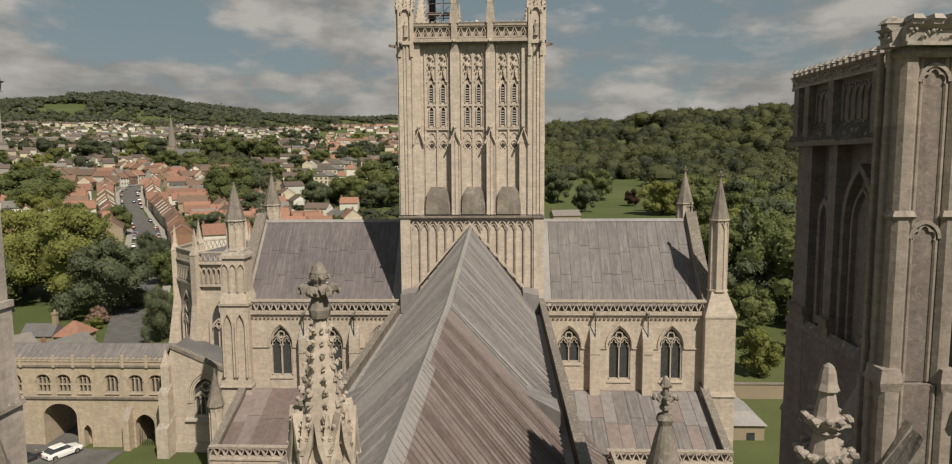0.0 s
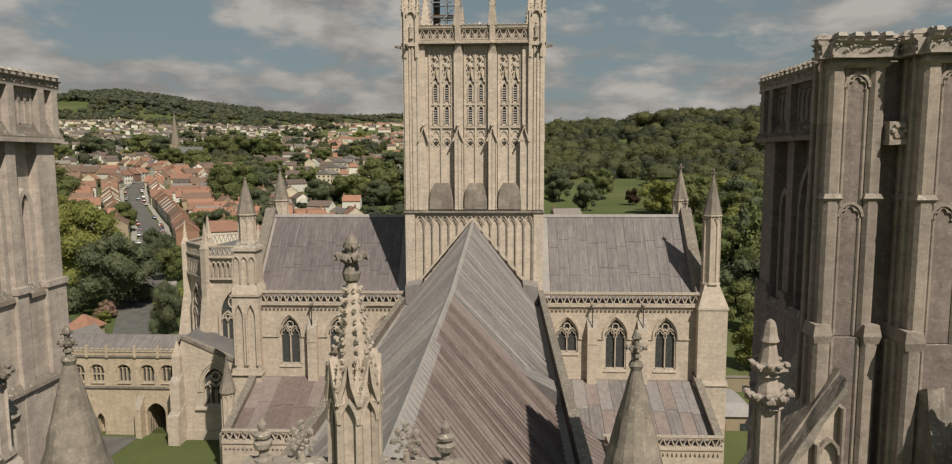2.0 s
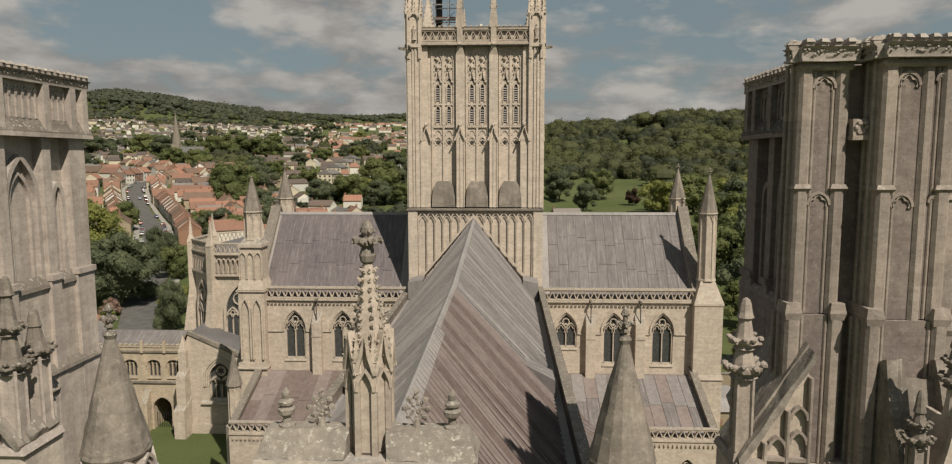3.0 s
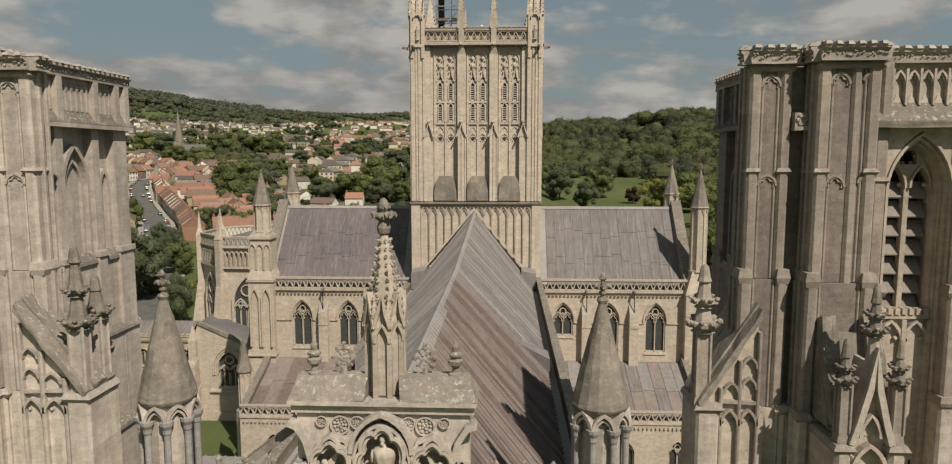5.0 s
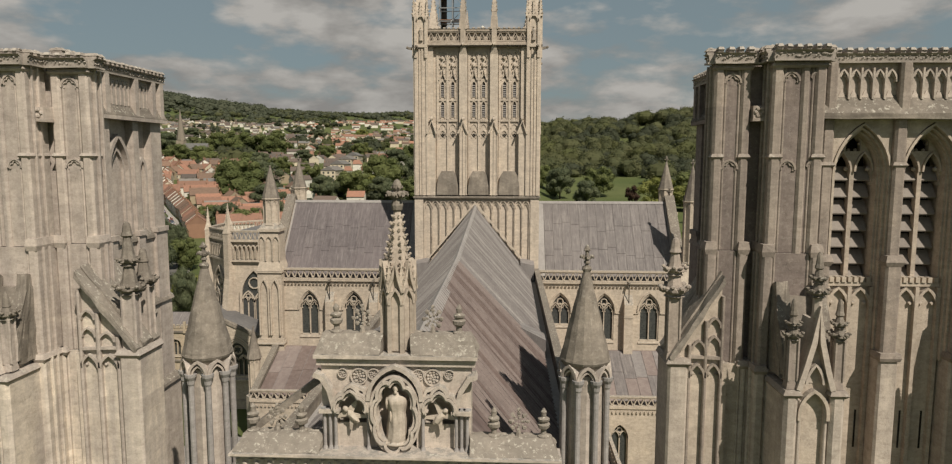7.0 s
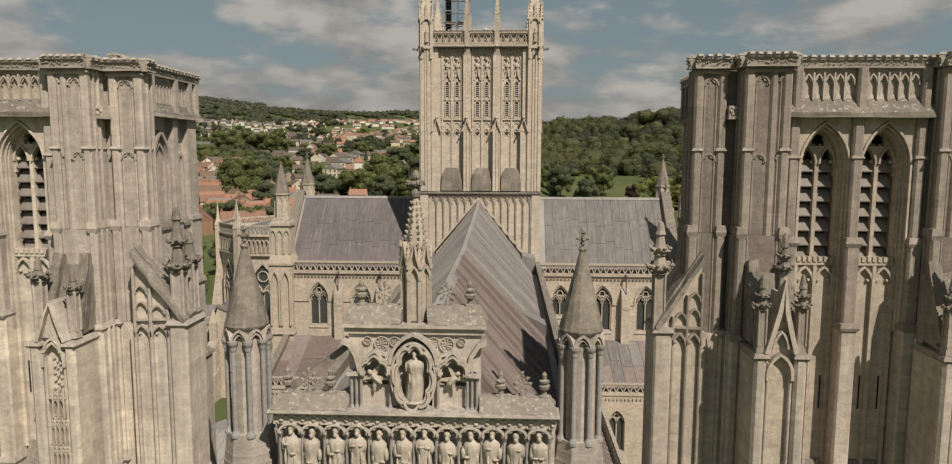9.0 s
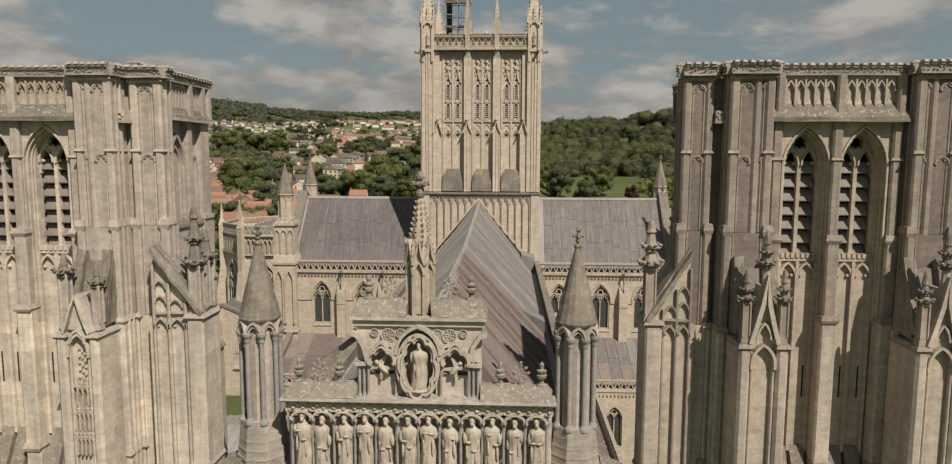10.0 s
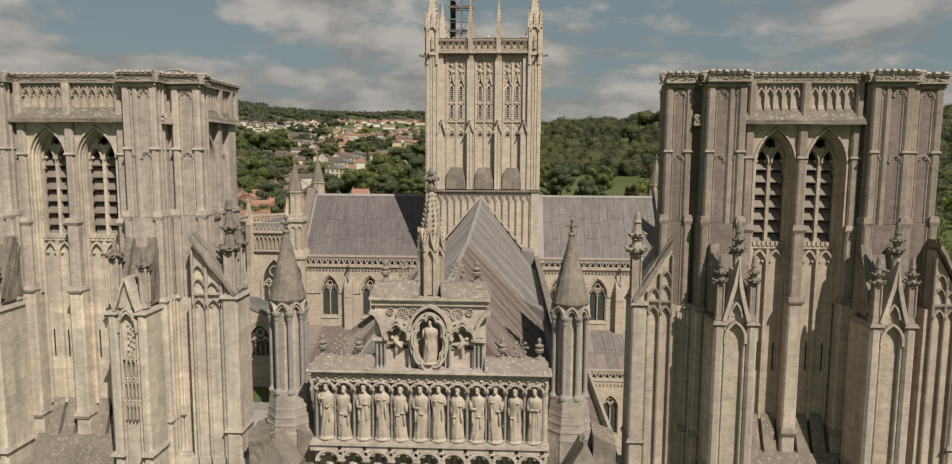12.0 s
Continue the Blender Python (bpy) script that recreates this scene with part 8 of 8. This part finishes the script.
TILE_R, TILE_B, TILE_S = tiles("red clay tiles", (0.285, 0.155, 0.108), (0.22, 0.130, 0.096)), tiles("brown tiles", (0.20, 0.135, 0.10), (0.15, 0.105, 0.08)), tiles("grey slates", (0.15, 0.145, 0.14), (0.19, 0.18, 0.165))
TILE_D = tiles("dark brown tiles", (0.105, 0.085, 0.075), (0.135, 0.108, 0.092))
WHITE, CREAM, BRICK, SAND = render_wall("white painted wall", (0.66, 0.64, 0.58)), render_wall("cream wall", (0.55, 0.49, 0.38)), render_wall("brick wall", (0.27, 0.16, 0.11)), render_wall("rubble stone wall", (0.34, 0.28, 0.20))
GREY = render_wall("grey spire stone", (0.27, 0.235, 0.19))
PANE = Mat("house window glass", 0.15, spec=0.5)
PANE = PANE.colour(PANE.ramp(PANE.noise(1.5), 0.3, 0.7, c4(0.02, 0.025, 0.03), c4(0.06, 0.065, 0.07)))


def house_kind(w, d, eaves, ridge, wall, roof, windows=True, label="", chimneys=1):
    """A house round its own origin, ridge along x."""
    t = thing("house", label, "house", "houses of the town")
    b = box(B(), -w / 2, w / 2, -d / 2, d / 2, -2.5, eaves)
    hull(b, [(-w / 2, -d / 2, eaves), (-w / 2, d / 2, eaves), (-w / 2, 0, ridge)], [(w / 2, -d / 2, eaves), (w / 2, d / 2, eaves), (w / 2, 0, ridge)])
    part("wall", b, wall, t)
    k = (ridge - eaves) / (d / 2)
    b = B()
    for s in (-1, 1):
        o = 0.4
        hull(b, [(-w / 2 - 0.15, 0, ridge + 0.06), (-w / 2 - 0.15, s * (d / 2 + o), eaves - o * k + 0.06), (-w / 2 - 0.15, s * (d / 2 + o), eaves - o * k + 0.28), (-w / 2 - 0.15, 0, ridge + 0.28)],
             [(w / 2 + 0.15, 0, ridge + 0.06), (w / 2 + 0.15, s * (d / 2 + o), eaves - o * k + 0.06), (w / 2 + 0.15, s * (d / 2 + o), eaves - o * k + 0.28), (w / 2 + 0.15, 0, ridge + 0.28)])
    part("roof", b, roof, t)
    for i in range(chimneys):
        x = (-w / 2 + 0.5) if i == 0 else w / 2 - 0.5
        c = box(B(), x - 0.4, x + 0.4, -0.35, 0.35, ridge - 1.0, ridge + 1.2)
        for q in (-0.18, 0.18):
            frustum(c, x + q, 0, ridge + 1.2, 0.12, ridge + 1.6, 0.1, 6)
        part("chimney", c, BRICK, t)
    if windows:
        n = max(2, int(w / 2.6))
        for s in (-1, 1):
            for z in (1.0, 3.7):
                if z + 1.4 > eaves:
                    continue
                for i in range(n):
                    x = -w / 2 + (i + 0.5) * w / n
                    ww = part("window", box(B(), x - 0.45, x + 0.45, s * d / 2 - 0.05, s * d / 2 + 0.03, z, z + 1.3), PANE, t)
                    f = sweep(B(), [(x - 0.5, z - 0.05), (x + 0.5, z - 0.05), (x + 0.5, z + 1.35), (x - 0.5, z + 1.35)], 0.12, s * d / 2 - 0.04, s * d / 2 + 0.07, True)
                    box(f, x - 0.03, x + 0.03, s * d / 2 - 0.04, s * d / 2 + 0.06, z, z + 1.3)
                    part("frame", f, WHITE, ww)
    return t


town = random.Random(21)
NEAR = [house_kind(8, 8, 5.4, 8.6, WHITE, TILE_R, True, "white rendered house with a red clay tile roof"),
        house_kind(7, 8.5, 5.6, 9.0, CREAM, TILE_R, True, "cream rendered house with a red clay tile roof"),
        house_kind(9, 8, 5.2, 8.4, SAND, TILE_B, True, "stone house with a brown tile roof"),
        house_kind(7.5, 8, 5.6, 8.6, WHITE, TILE_B, True, "white rendered house with a brown tile roof"),
        house_kind(11, 9, 5.0, 8.4, CREAM, TILE_R, True, "long cream house with a red clay tile roof", 2),
        house_kind(8, 8, 5.4, 8.6, BRICK, TILE_R, True, "brick house with a red clay tile roof", 2)]
ROWS = [house_kind(17, 9, 5.4, 8.8, WHITE, TILE_R, False, "long white terrace with a red clay tile roof", 2),
        house_kind(13, 8, 5.2, 8.2, CREAM, TILE_R, False, "cream rear range with a red clay tile roof", 1),
        house_kind(15, 9, 5.6, 9.2, SAND, TILE_B, False, "stone rear range with a brown tile roof", 2),
        house_kind(12, 8, 5.0, 8.0, WHITE, TILE_S, False, "white rear range with a grey slate roof", 1)]
FAR = [house_kind(10, 8, 4.9, 7.8, WHITE, TILE_R, False, "white house with a red tile roof on the slope"),
       house_kind(12, 8, 4.6, 7.2, WHITE, TILE_D, False, "white house with a brown tile roof on the slope"),
       house_kind(9, 8, 4.9, 7.6, CREAM, TILE_D, False, "cream house with a dark tile roof on the slope"),
       house_kind(14, 8, 4.8, 7.2, SAND, TILE_S, False, "long stone house with a grey roof on the slope"),
       house_kind(10, 8, 4.9, 7.8, CREAM, TILE_B, False, "cream house with a brown tile roof on the slope"),
       house_kind(13, 8, 4.9, 7.4, WHITE, TILE_D, False, "white house with a dark brown roof on the slope")]
placed, rest = [], []


def settle(kinds, x, y, turn, gap, scale=1.0):
    if street_gap(x, y) < 9.5 or any((x - px) ** 2 + (y - py) ** 2 < gap * gap for px, py in placed):
        return
    placed.append((x, y))
    k = town.choice(kinds)
    m = pose(x, y, height(x, y), 0, 0, turn)
    if len(placed) <= 270:
        copy_thing(k, m)
    else:
        rest.append((k if k in FAR else town.choice(FAR), m @ Matrix.Diagonal((scale, 1, 1, 1))))


def along(pts, start, stop, step):
    """Places and headings every step metres along a line."""
    run = 0.0
    for (ax, ay), (bx, by) in zip(pts, pts[1:]):
        d = math.hypot(bx - ax, by - ay)
        s = (-run) % step
        while s < d:
            if start <= run + s <= stop:
                yield ax + (bx - ax) * s / d, ay + (by - ay) * s / d, math.degrees(math.atan2(by - ay, bx - ax))
            s += step
        run += d


for x, y, a in along(STREET[5:], 45, 470, 8.4):
    nx, ny = math.sin(radians(a)), -math.cos(radians(a))
    settle(NEAR, x + nx * 12.5, y + ny * 12.5, a + town.uniform(-3, 3) + (90 if town.random() < 0.12 else 0), 6)
for x, y, a in along(STREET[5:], 80, 470, 8.6):
    nx, ny = math.sin(radians(a)), -math.cos(radians(a))
    settle(NEAR, x - nx * 12.5, y - ny * 12.5, a + town.uniform(-3, 3) + (90 if town.random() < 0.2 else 0), 6)
for off in (27, 39, 52, 66, -27, -39, -53, -68):
    for x, y, a in along(STREET[5:], 30 if off > 0 else 90, 330, 15.5):
        if town.random() < 0.72:
            nx, ny = math.sin(radians(a)), -math.cos(radians(a))
            settle(ROWS, x + nx * (off + town.uniform(-2, 2)), y + ny * (off + town.uniform(-2, 2)), a + town.choice((0, 90, 90, 84)), 11)
for off in (30, 46, 64, 84, -30, -46, -62, -80):
    for x, y, a in along(STREET[5:], 70 if off > 0 else 100, 470, 13.5):
        if town.random() < 0.62:
            nx, ny = math.sin(radians(a)), -math.cos(radians(a))
            settle(NEAR if town.random() < 0.25 else FAR, x + nx * (off + town.uniform(-3, 3)), y + ny * (off + town.uniform(-3, 3)), a + town.choice((0, 0, 90, 8, -10)), 10)
d = 430.0
while d < 2380:
    d += 26 + d * 0.012
    deg = -39.0
    while deg < -1.0:
        deg += math.degrees(town.uniform(12.5, 19.0) / d)
        q = math.sin(deg * 1.3 + d * 0.013) + 0.5 * math.sin(deg * 3.1 - d * 0.006)
        if town.random() < (0.74 if d < 900 else 0.58) * (1.0 if q > -0.5 else 0.25):
            r = d + town.uniform(-7, 7)
            x, y = 3 + r * math.sin(radians(deg)), -11 + r * math.cos(radians(deg))
            if street_gap(x, y) > 22:
                warm = deg > -17 and town.random() < 0.6
                settle([FAR[0], FAR[0], FAR[4]] if warm else [FAR[1], FAR[2], FAR[2], FAR[3], FAR[5], FAR[5]], x, y, -deg * 1.0 + town.choice((0, 0, 0, 25, 70, 90)) + town.uniform(-6, 6), 11.0, town.choice((1.0, 1.0, 1.4, 2.0)) if d > 900 else 1.0)
for x, y, a in ((34, 328, 10), (-120, 300, 30), (-108, 322, 10), (-96, 345, -10), (-84, 366, 5)):
    settle(NEAR, x, y, a, 5)
for kind, x, y, a in ((3, -150, 234, 62), (0, -166, 258, 150), (1, -172, 276, 150), (3, -73.5, 100.5, 75), (3, -84, 100, 65)):
    copy_thing(ROWS[kind], pose(x, y, height(x, y) - 0.6, 0, 0, a) @ Matrix.Scale(0.72, 4))


def lodge(x, y):
    t = thing("lodge", "stone lodge with orange hipped tile roof and tall chimney", "lodge")
    z = height(x, y)
    part("wall", box(B(), x - 2.6, x + 2.6, y - 2.6, y + 2.6, z - 1, z + 1.7), SAND, t)
    part("roof", hull(B(), [(x - 3, y - 3, z + 1.6), (x + 3, y - 3, z + 1.6), (x + 3, y + 3, z + 1.6), (x - 3, y + 3, z + 1.6)], [(x - 0.3, y - 0.1, z + 4.2), (x + 0.3, y - 0.1, z + 4.2), (x + 0.3, y + 0.1, z + 4.2), (x - 0.3, y + 0.1, z + 4.2)]), TILE_R, t, "orange clay tile hipped roof")
    w = box(B(), x - 9, x - 2.6, y - 3, y + 1, z - 1, z + 1.9)
    part("wing_wall", w, SAND, t)
    part("wing_roof", hull(B(), [(x - 9.2, y - 3.3, z + 1.8), (x - 2.6, y - 3.3, z + 1.8), (x - 2.6, y + 1.3, z + 1.8), (x - 9.2, y + 1.3, z + 1.8)], [(x - 9.2, y - 1.1, z + 3.9), (x - 2.6, y - 1.1, z + 3.9), (x - 2.6, y - 0.9, z + 3.9), (x - 9.2, y - 0.9, z + 3.9)]), SLATE, t, "grey slate roof")
    c = box(B(), x - 3.5, x - 2.7, y - 1.6, y - 0.8, z + 1, z + 6.2)
    box(c, x - 3.62, x - 2.58, y - 1.72, y - 0.68, z + 5.8, z + 6.0)
    frustum(c, x - 3.1, y - 1.2, z + 6.2, 0.2, z + 6.7, 0.16, 8)
    part("chimney", c, SAND, t)


lodge(-82.5, 117)
heap = {}
for k, m in rest:
    for o in k.children:
        v, f, base = heap.setdefault(o.data.materials[0], ([], [], [0]))
        v += [tuple(m @ q.co) for q in o.data.vertices]
        f += [tuple(base[0] + i for i in q.vertices) for q in o.data.polygons]
        base[0] += len(o.data.vertices)
me = bpy.data.meshes.new("far_houses")
V, F, I = [], [], []
for n, (mat, (v, f, _)) in enumerate(heap.items()):
    F += [tuple(i + len(V) for i in q) for q in f]
    V += v
    I += [n] * len(f)
    me.materials.append(mat)
me.from_pydata(V, [], F)
me.polygons.foreach_set("material_index", I)
tagged(new("far_houses", me), "small houses with red and grey roofs on the far slope", "houses", kind="stuff")
for k in NEAR + ROWS + FAR:
    for o in (*k.children_recursive, k):
        bpy.data.objects.remove(o)


def flats(x, y, turn):
    t = thing("apartment_block", "long grey-white block of flats with a low roof", "apartment block", at=(x, y, height(x, y)))
    t.rotation_euler = (0, 0, radians(turn))
    part("wall", box(B(), -14.4, 14.4, -5, 5, -3, 8.2), CREAM, t)
    part("roof", hull(B(), [(-14.8, -5.5, 8.2), (14.8, -5.5, 8.2), (14.8, 5.5, 8.2), (-14.8, 5.5, 8.2)], [(-14.8, -0.2, 11), (14.8, -0.2, 11), (14.8, 0.2, 11), (-14.8, 0.2, 11)]), TILE_S, t)
    for i in range(7):
        for z in (0.9, 3.5, 6.0):
            part("window", box(B(), -12 + i * 4.0 - 0.9, -12 + i * 4.0 + 0.9, -5.06, -4.9, z, z + 1.3), PANE, t)
            if i < 3:
                part("window", box(B(), -14.46, -14.3, -3.4 + i * 3.2 - 0.6, -3.4 + i * 3.2 + 0.6, z, z + 1.3), PANE, t)


for k in range(4):
    flats(-119 - k * 1.6, 448 + k * 30, 92 + k)


def spire_church():
    x, y = -306, 610
    t = thing("spire_church", "stone parish church with a tall tapering spire", "church", at=(x, y, height(x, y)))
    b = box(B(), -3.4, 3.4, -3.4, 3.4, -3, 17)
    for s in (-1, 1):
        for q in (-1, 1):
            box(b, s * 3.4 - 0.7, s * 3.4 + 0.7, q * 3.4 - 0.7, q * 3.4 + 0.7, -3, 14)
    part("tower", b, GREY, t)
    b = frustum(B(), 0, 0, 17, 4.0, 46, 0.15, 8)
    for i in range(4):
        a = math.pi / 2 * i
        hull(b, [(3.0 * math.cos(a) - 0.6, 3.0 * math.sin(a) - 0.6, 18), (3.0 * math.cos(a) + 0.6, 3.0 * math.sin(a) - 0.6, 18), (3.0 * math.cos(a) + 0.6, 3.0 * math.sin(a) + 0.6, 18), (3.0 * math.cos(a) - 0.6, 3.0 * math.sin(a) + 0.6, 18)],
             [(2.2 * math.cos(a) - 0.05, 2.2 * math.sin(a) - 0.05, 23), (2.2 * math.cos(a) + 0.05, 2.2 * math.sin(a) - 0.05, 23), (2.2 * math.cos(a) + 0.05, 2.2 * math.sin(a) + 0.05, 23), (2.2 * math.cos(a) - 0.05, 2.2 * math.sin(a) + 0.05, 23)])
    part("spire", b, GREY, t)
    b = box(B(), 3, 26, -5, 5, -3, 8)
    hull(b, [(3, -5, 8), (3, 5, 8), (3, 0, 14)], [(26, -5, 8), (26, 5, 8), (26, 0, 14)])
    part("nave_wall", b, GREY, t)
    b = B()
    for s in (-1, 1):
        hull(b, [(2.8, 0, 14.1), (2.8, s * 5.5, 7.6), (2.8, s * 5.5, 7.9), (2.8, 0, 14.4)], [(26.2, 0, 14.1), (26.2, s * 5.5, 7.6), (26.2, s * 5.5, 7.9), (26.2, 0, 14.4)])
    part("nave_roof", b, TILE_S, t)


spire_church()

# ---- cars ----
PAINT = []
for nm, c in (("white", (0.75, 0.75, 0.74)), ("silver", (0.35, 0.36, 0.37)), ("dark", (0.03, 0.033, 0.04)), ("red", (0.30, 0.03, 0.025)), ("blue", (0.05, 0.09, 0.2)), ("orange", (0.6, 0.17, 0.03))):
    m = Mat(nm + " car paint", 0.3, spec=0.5)
    m.b.inputs["Coat Weight"].default_value = 0.6
    PAINT.append(m.colour(m.mix(m.ramp(m.noise(8, 3), 0.4, 0.6), c4(*c), c4(*[v * 0.93 for v in c]))))
RUBBER = Mat("tyre rubber", 0.9).colour((0.02, 0.02, 0.02, 1))
ALLOY = Mat("wheel alloy", 0.35, 0.9).colour((0.5, 0.5, 0.5, 1))
LAMP = Mat("lamp lens", 0.1, spec=0.6).colour((0.7, 0.7, 0.68, 1))
TAIL = Mat("tail lens", 0.2, spec=0.6).colour((0.35, 0.02, 0.02, 1))


def car_kind(paint, label):
    t = thing("car", label, "car", "parked cars")
    sec = [(-2.1, 0.42, 0.70, 0.74), (-2.02, 0.32, 0.86, 0.84), (-1.2, 0.26, 0.98, 0.89), (0, 0.24, 0.98, 0.90), (1.1, 0.26, 0.92, 0.89), (1.9, 0.32, 0.78, 0.82), (2.1, 0.42, 0.62, 0.68)]
    b = B()
    rows = [[b.verts.new(p) for p in ((x, -w, z0), (x, -w - 0.02, (z0 + z1) / 2), (x, -w * 0.93, z1), (x, w * 0.93, z1), (x, w + 0.02, (z0 + z1) / 2), (x, w, z0))] for x, z0, z1, w in sec]
    for p, q in zip(rows, rows[1:]):
        for i in range(6):
            b.faces.new((p[i], p[(i + 1) % 6], q[(i + 1) % 6], q[i]))
    b.faces.new(rows[0])
    b.faces.new(rows[-1][::-1])
    part("body", b, paint, t)
    part("cabin", hull(B(), [(-1.75, -0.8, 0.93), (1.0, -0.8, 0.9), (1.0, 0.8, 0.9), (-1.75, 0.8, 0.93)], [(-1.2, -0.62, 1.40), (0.2, -0.62, 1.44), (0.2, 0.62, 1.44), (-1.2, 0.62, 1.40)]), PANE, t, "dark car windows")
    part("roof", hull(B(), [(-1.3, -0.64, 1.39), (0.26, -0.64, 1.43), (0.26, 0.64, 1.43), (-1.3, 0.64, 1.39)], [(-1.1, -0.56, 1.47), (0.1, -0.56, 1.49), (0.1, 0.56, 1.49), (-1.1, 0.56, 1.47)]), paint, t)
    for x in (-1.3, 1.3):
        for s in (-1, 1):
            w = B()
            frustum(w, 0, 0, -0.1, 0.32, 0.1, 0.32, 14)
            turned(w, Matrix.Translation((x, s * 0.82, 0.32)) @ Matrix.Rotation(math.pi / 2, 4, "X"))
            wheel = part("wheel", w, RUBBER, t)
            w = frustum(B(), 0, 0, -0.115, 0.19, 0.115, 0.19, 10)
            part("rim", turned(w, Matrix.Translation((x, s * 0.82, 0.32)) @ Matrix.Rotation(math.pi / 2, 4, "X")), ALLOY, wheel)
    for s in (-1, 1):
        part("headlight", box(B(), 1.86, 2.06, s * 0.6 - 0.16, s * 0.6 + 0.16, 0.58, 0.72), LAMP, t)
        part("tail_light", box(B(), -2.12, -1.98, s * 0.62 - 0.14, s * 0.62 + 0.14, 0.6, 0.8), TAIL, t)
        part("mirror", box(B(), 0.55, 0.7, s * 0.92 - 0.08, s * 0.92 + 0.08, 0.92, 1.04), paint, t)
    return t


CARS = [car_kind(p, n + " hatchback car parked on the asphalt") for p, n in zip(PAINT, ("white", "silver grey", "dark grey", "red", "blue", "orange"))]
copy_thing(CARS[0], pose(-50.6, 65.2, 0.1, 0, 0, 62))
copy_thing(CARS[2], pose(-54.0, 63.0, 0.1, 0, 0, 70))
for side, off in ((1, 4.6), (-1, -4.4), (1, 1.6)):
    for x, y, a in along(STREET[5:], 20, 400, 6.4):
        if town.random() < (0.55 if abs(off) > 2 else 0.06):
            nx, ny = math.sin(radians(a)), -math.cos(radians(a))
            px, py = x + nx * off, y + ny * off
            copy_thing(town.choice(CARS[:5]) if town.random() < 0.93 else CARS[5], pose(px, py, height(px, py) + 0.27, 0, 0, a))
for k in CARS:
    for o in (*k.children_recursive, k):
        bpy.data.objects.remove(o)

# ---- on the central tower ----
STEEL = Mat("galvanised tube", 0.4, 0.8).colour((0.45, 0.45, 0.45, 1))
TARP = Mat("dark sheeting", 0.8)
TARP = TARP.colour(TARP.ramp(TARP.noise(3), 0.3, 0.7, c4(0.03, 0.03, 0.03), c4(0.07, 0.065, 0.06)))


def scaffold():
    t = thing("scaffold", "grey tube scaffolding standing on the tower roof", "scaffold", at=(-2.6, 55.0, 47.15))
    for x in (-1.4, 0.0, 1.4):
        for y in (-0.9, 0.9):
            part("upright", lathe(B(), x, y, [(0, 0.05), (6.6, 0.05)], 6), STEEL, t)
    for z in (0.8, 2.2, 3.6, 5.0, 6.4):
        for y in (-0.9, 0.9):
            part("ledger", box(B(), -1.6, 1.6, y - 0.045, y + 0.045, z - 0.045, z + 0.045), STEEL, t)
        for x in (-1.4, 1.4):
            part("ledger", box(B(), x - 0.045, x + 0.045, -1.1, 1.1, z + 0.05, z + 0.14), STEEL, t)
    for z in (2.2, 5.0):
        part("deck", box(B(), -1.5, 1.5, -0.8, 0.8, z + 0.15, z + 0.21), BRICK, t)
    part("brace", sweep(B(), [(-1.4, 0.8), (1.4, 3.6), (-1.4, 6.4)], 0.08, -1.0, -0.92), STEEL, t)
    part("sheeting", box(B(), -1.45, -0.75, 0.98, 1.02, 1.5, 6.2), TARP, t)
    part("top_rail", box(B(), -1.7, 1.7, -1.0, 1.0, 6.5, 6.62), TARP, t)


scaffold()
d = thing("aerial_dome", "small white aerial dome on a mast", "aerial", at=(0.6, 57.0, 47.15))
part("mast", lathe(B(), 0, 0, [(0, 0.06), (1.8, 0.05)], 8), STEEL, d)
part("dome", lathe(B(), 0, 0, [(1.75, 0.06), (1.85, 0.16), (2.0, 0.2), (2.15, 0.14), (2.22, 0.02)], 14), WHITE, d, smooth=True)

# ---- south side ----
p = thing("garden_pavilion", "low stone outbuilding with a pale flat roof", "outbuilding", at=(31.6, 76, -1.2))
part("wall", box(B(), -4.5, 4.5, -4, 4, 0, 3.2), SAND, p)
part("roof", hull(B(), [(-4.8, -4.3, 3.2), (4.8, -4.3, 3.2), (4.8, 4.3, 3.2), (-4.8, 4.3, 3.2)], [(-3.2, -2.6, 4.5), (3.2, -2.6, 4.5), (3.2, 2.6, 4.5), (-3.2, 2.6, 4.5)]), LEAD_P, p)
part("door", box(B(), -0.5, 0.5, -4.05, -3.95, 0, 2.05), BRICK, p)
for x in (-2.8, 2.8):
    part("window", box(B(), x - 0.5, x + 0.5, -4.05, -3.95, 1.0, 2.2), PANE, p)
strip_on_ground("pavement", [(40, 70), (52, 96), (66, 110)], 2.0, PAVE, 0.1, "pale gravel garden path", "pavement")
h = thing("garden_wall", "low stone garden wall beside a lawn", "wall")
part("wall", box(B(), 34, 90, 87, 87.5, 0, 2.2), SAND, h)
part("coping", box(B(), 34, 90, 86.9, 87.6, 2.2, 2.35), ROUGH, h)
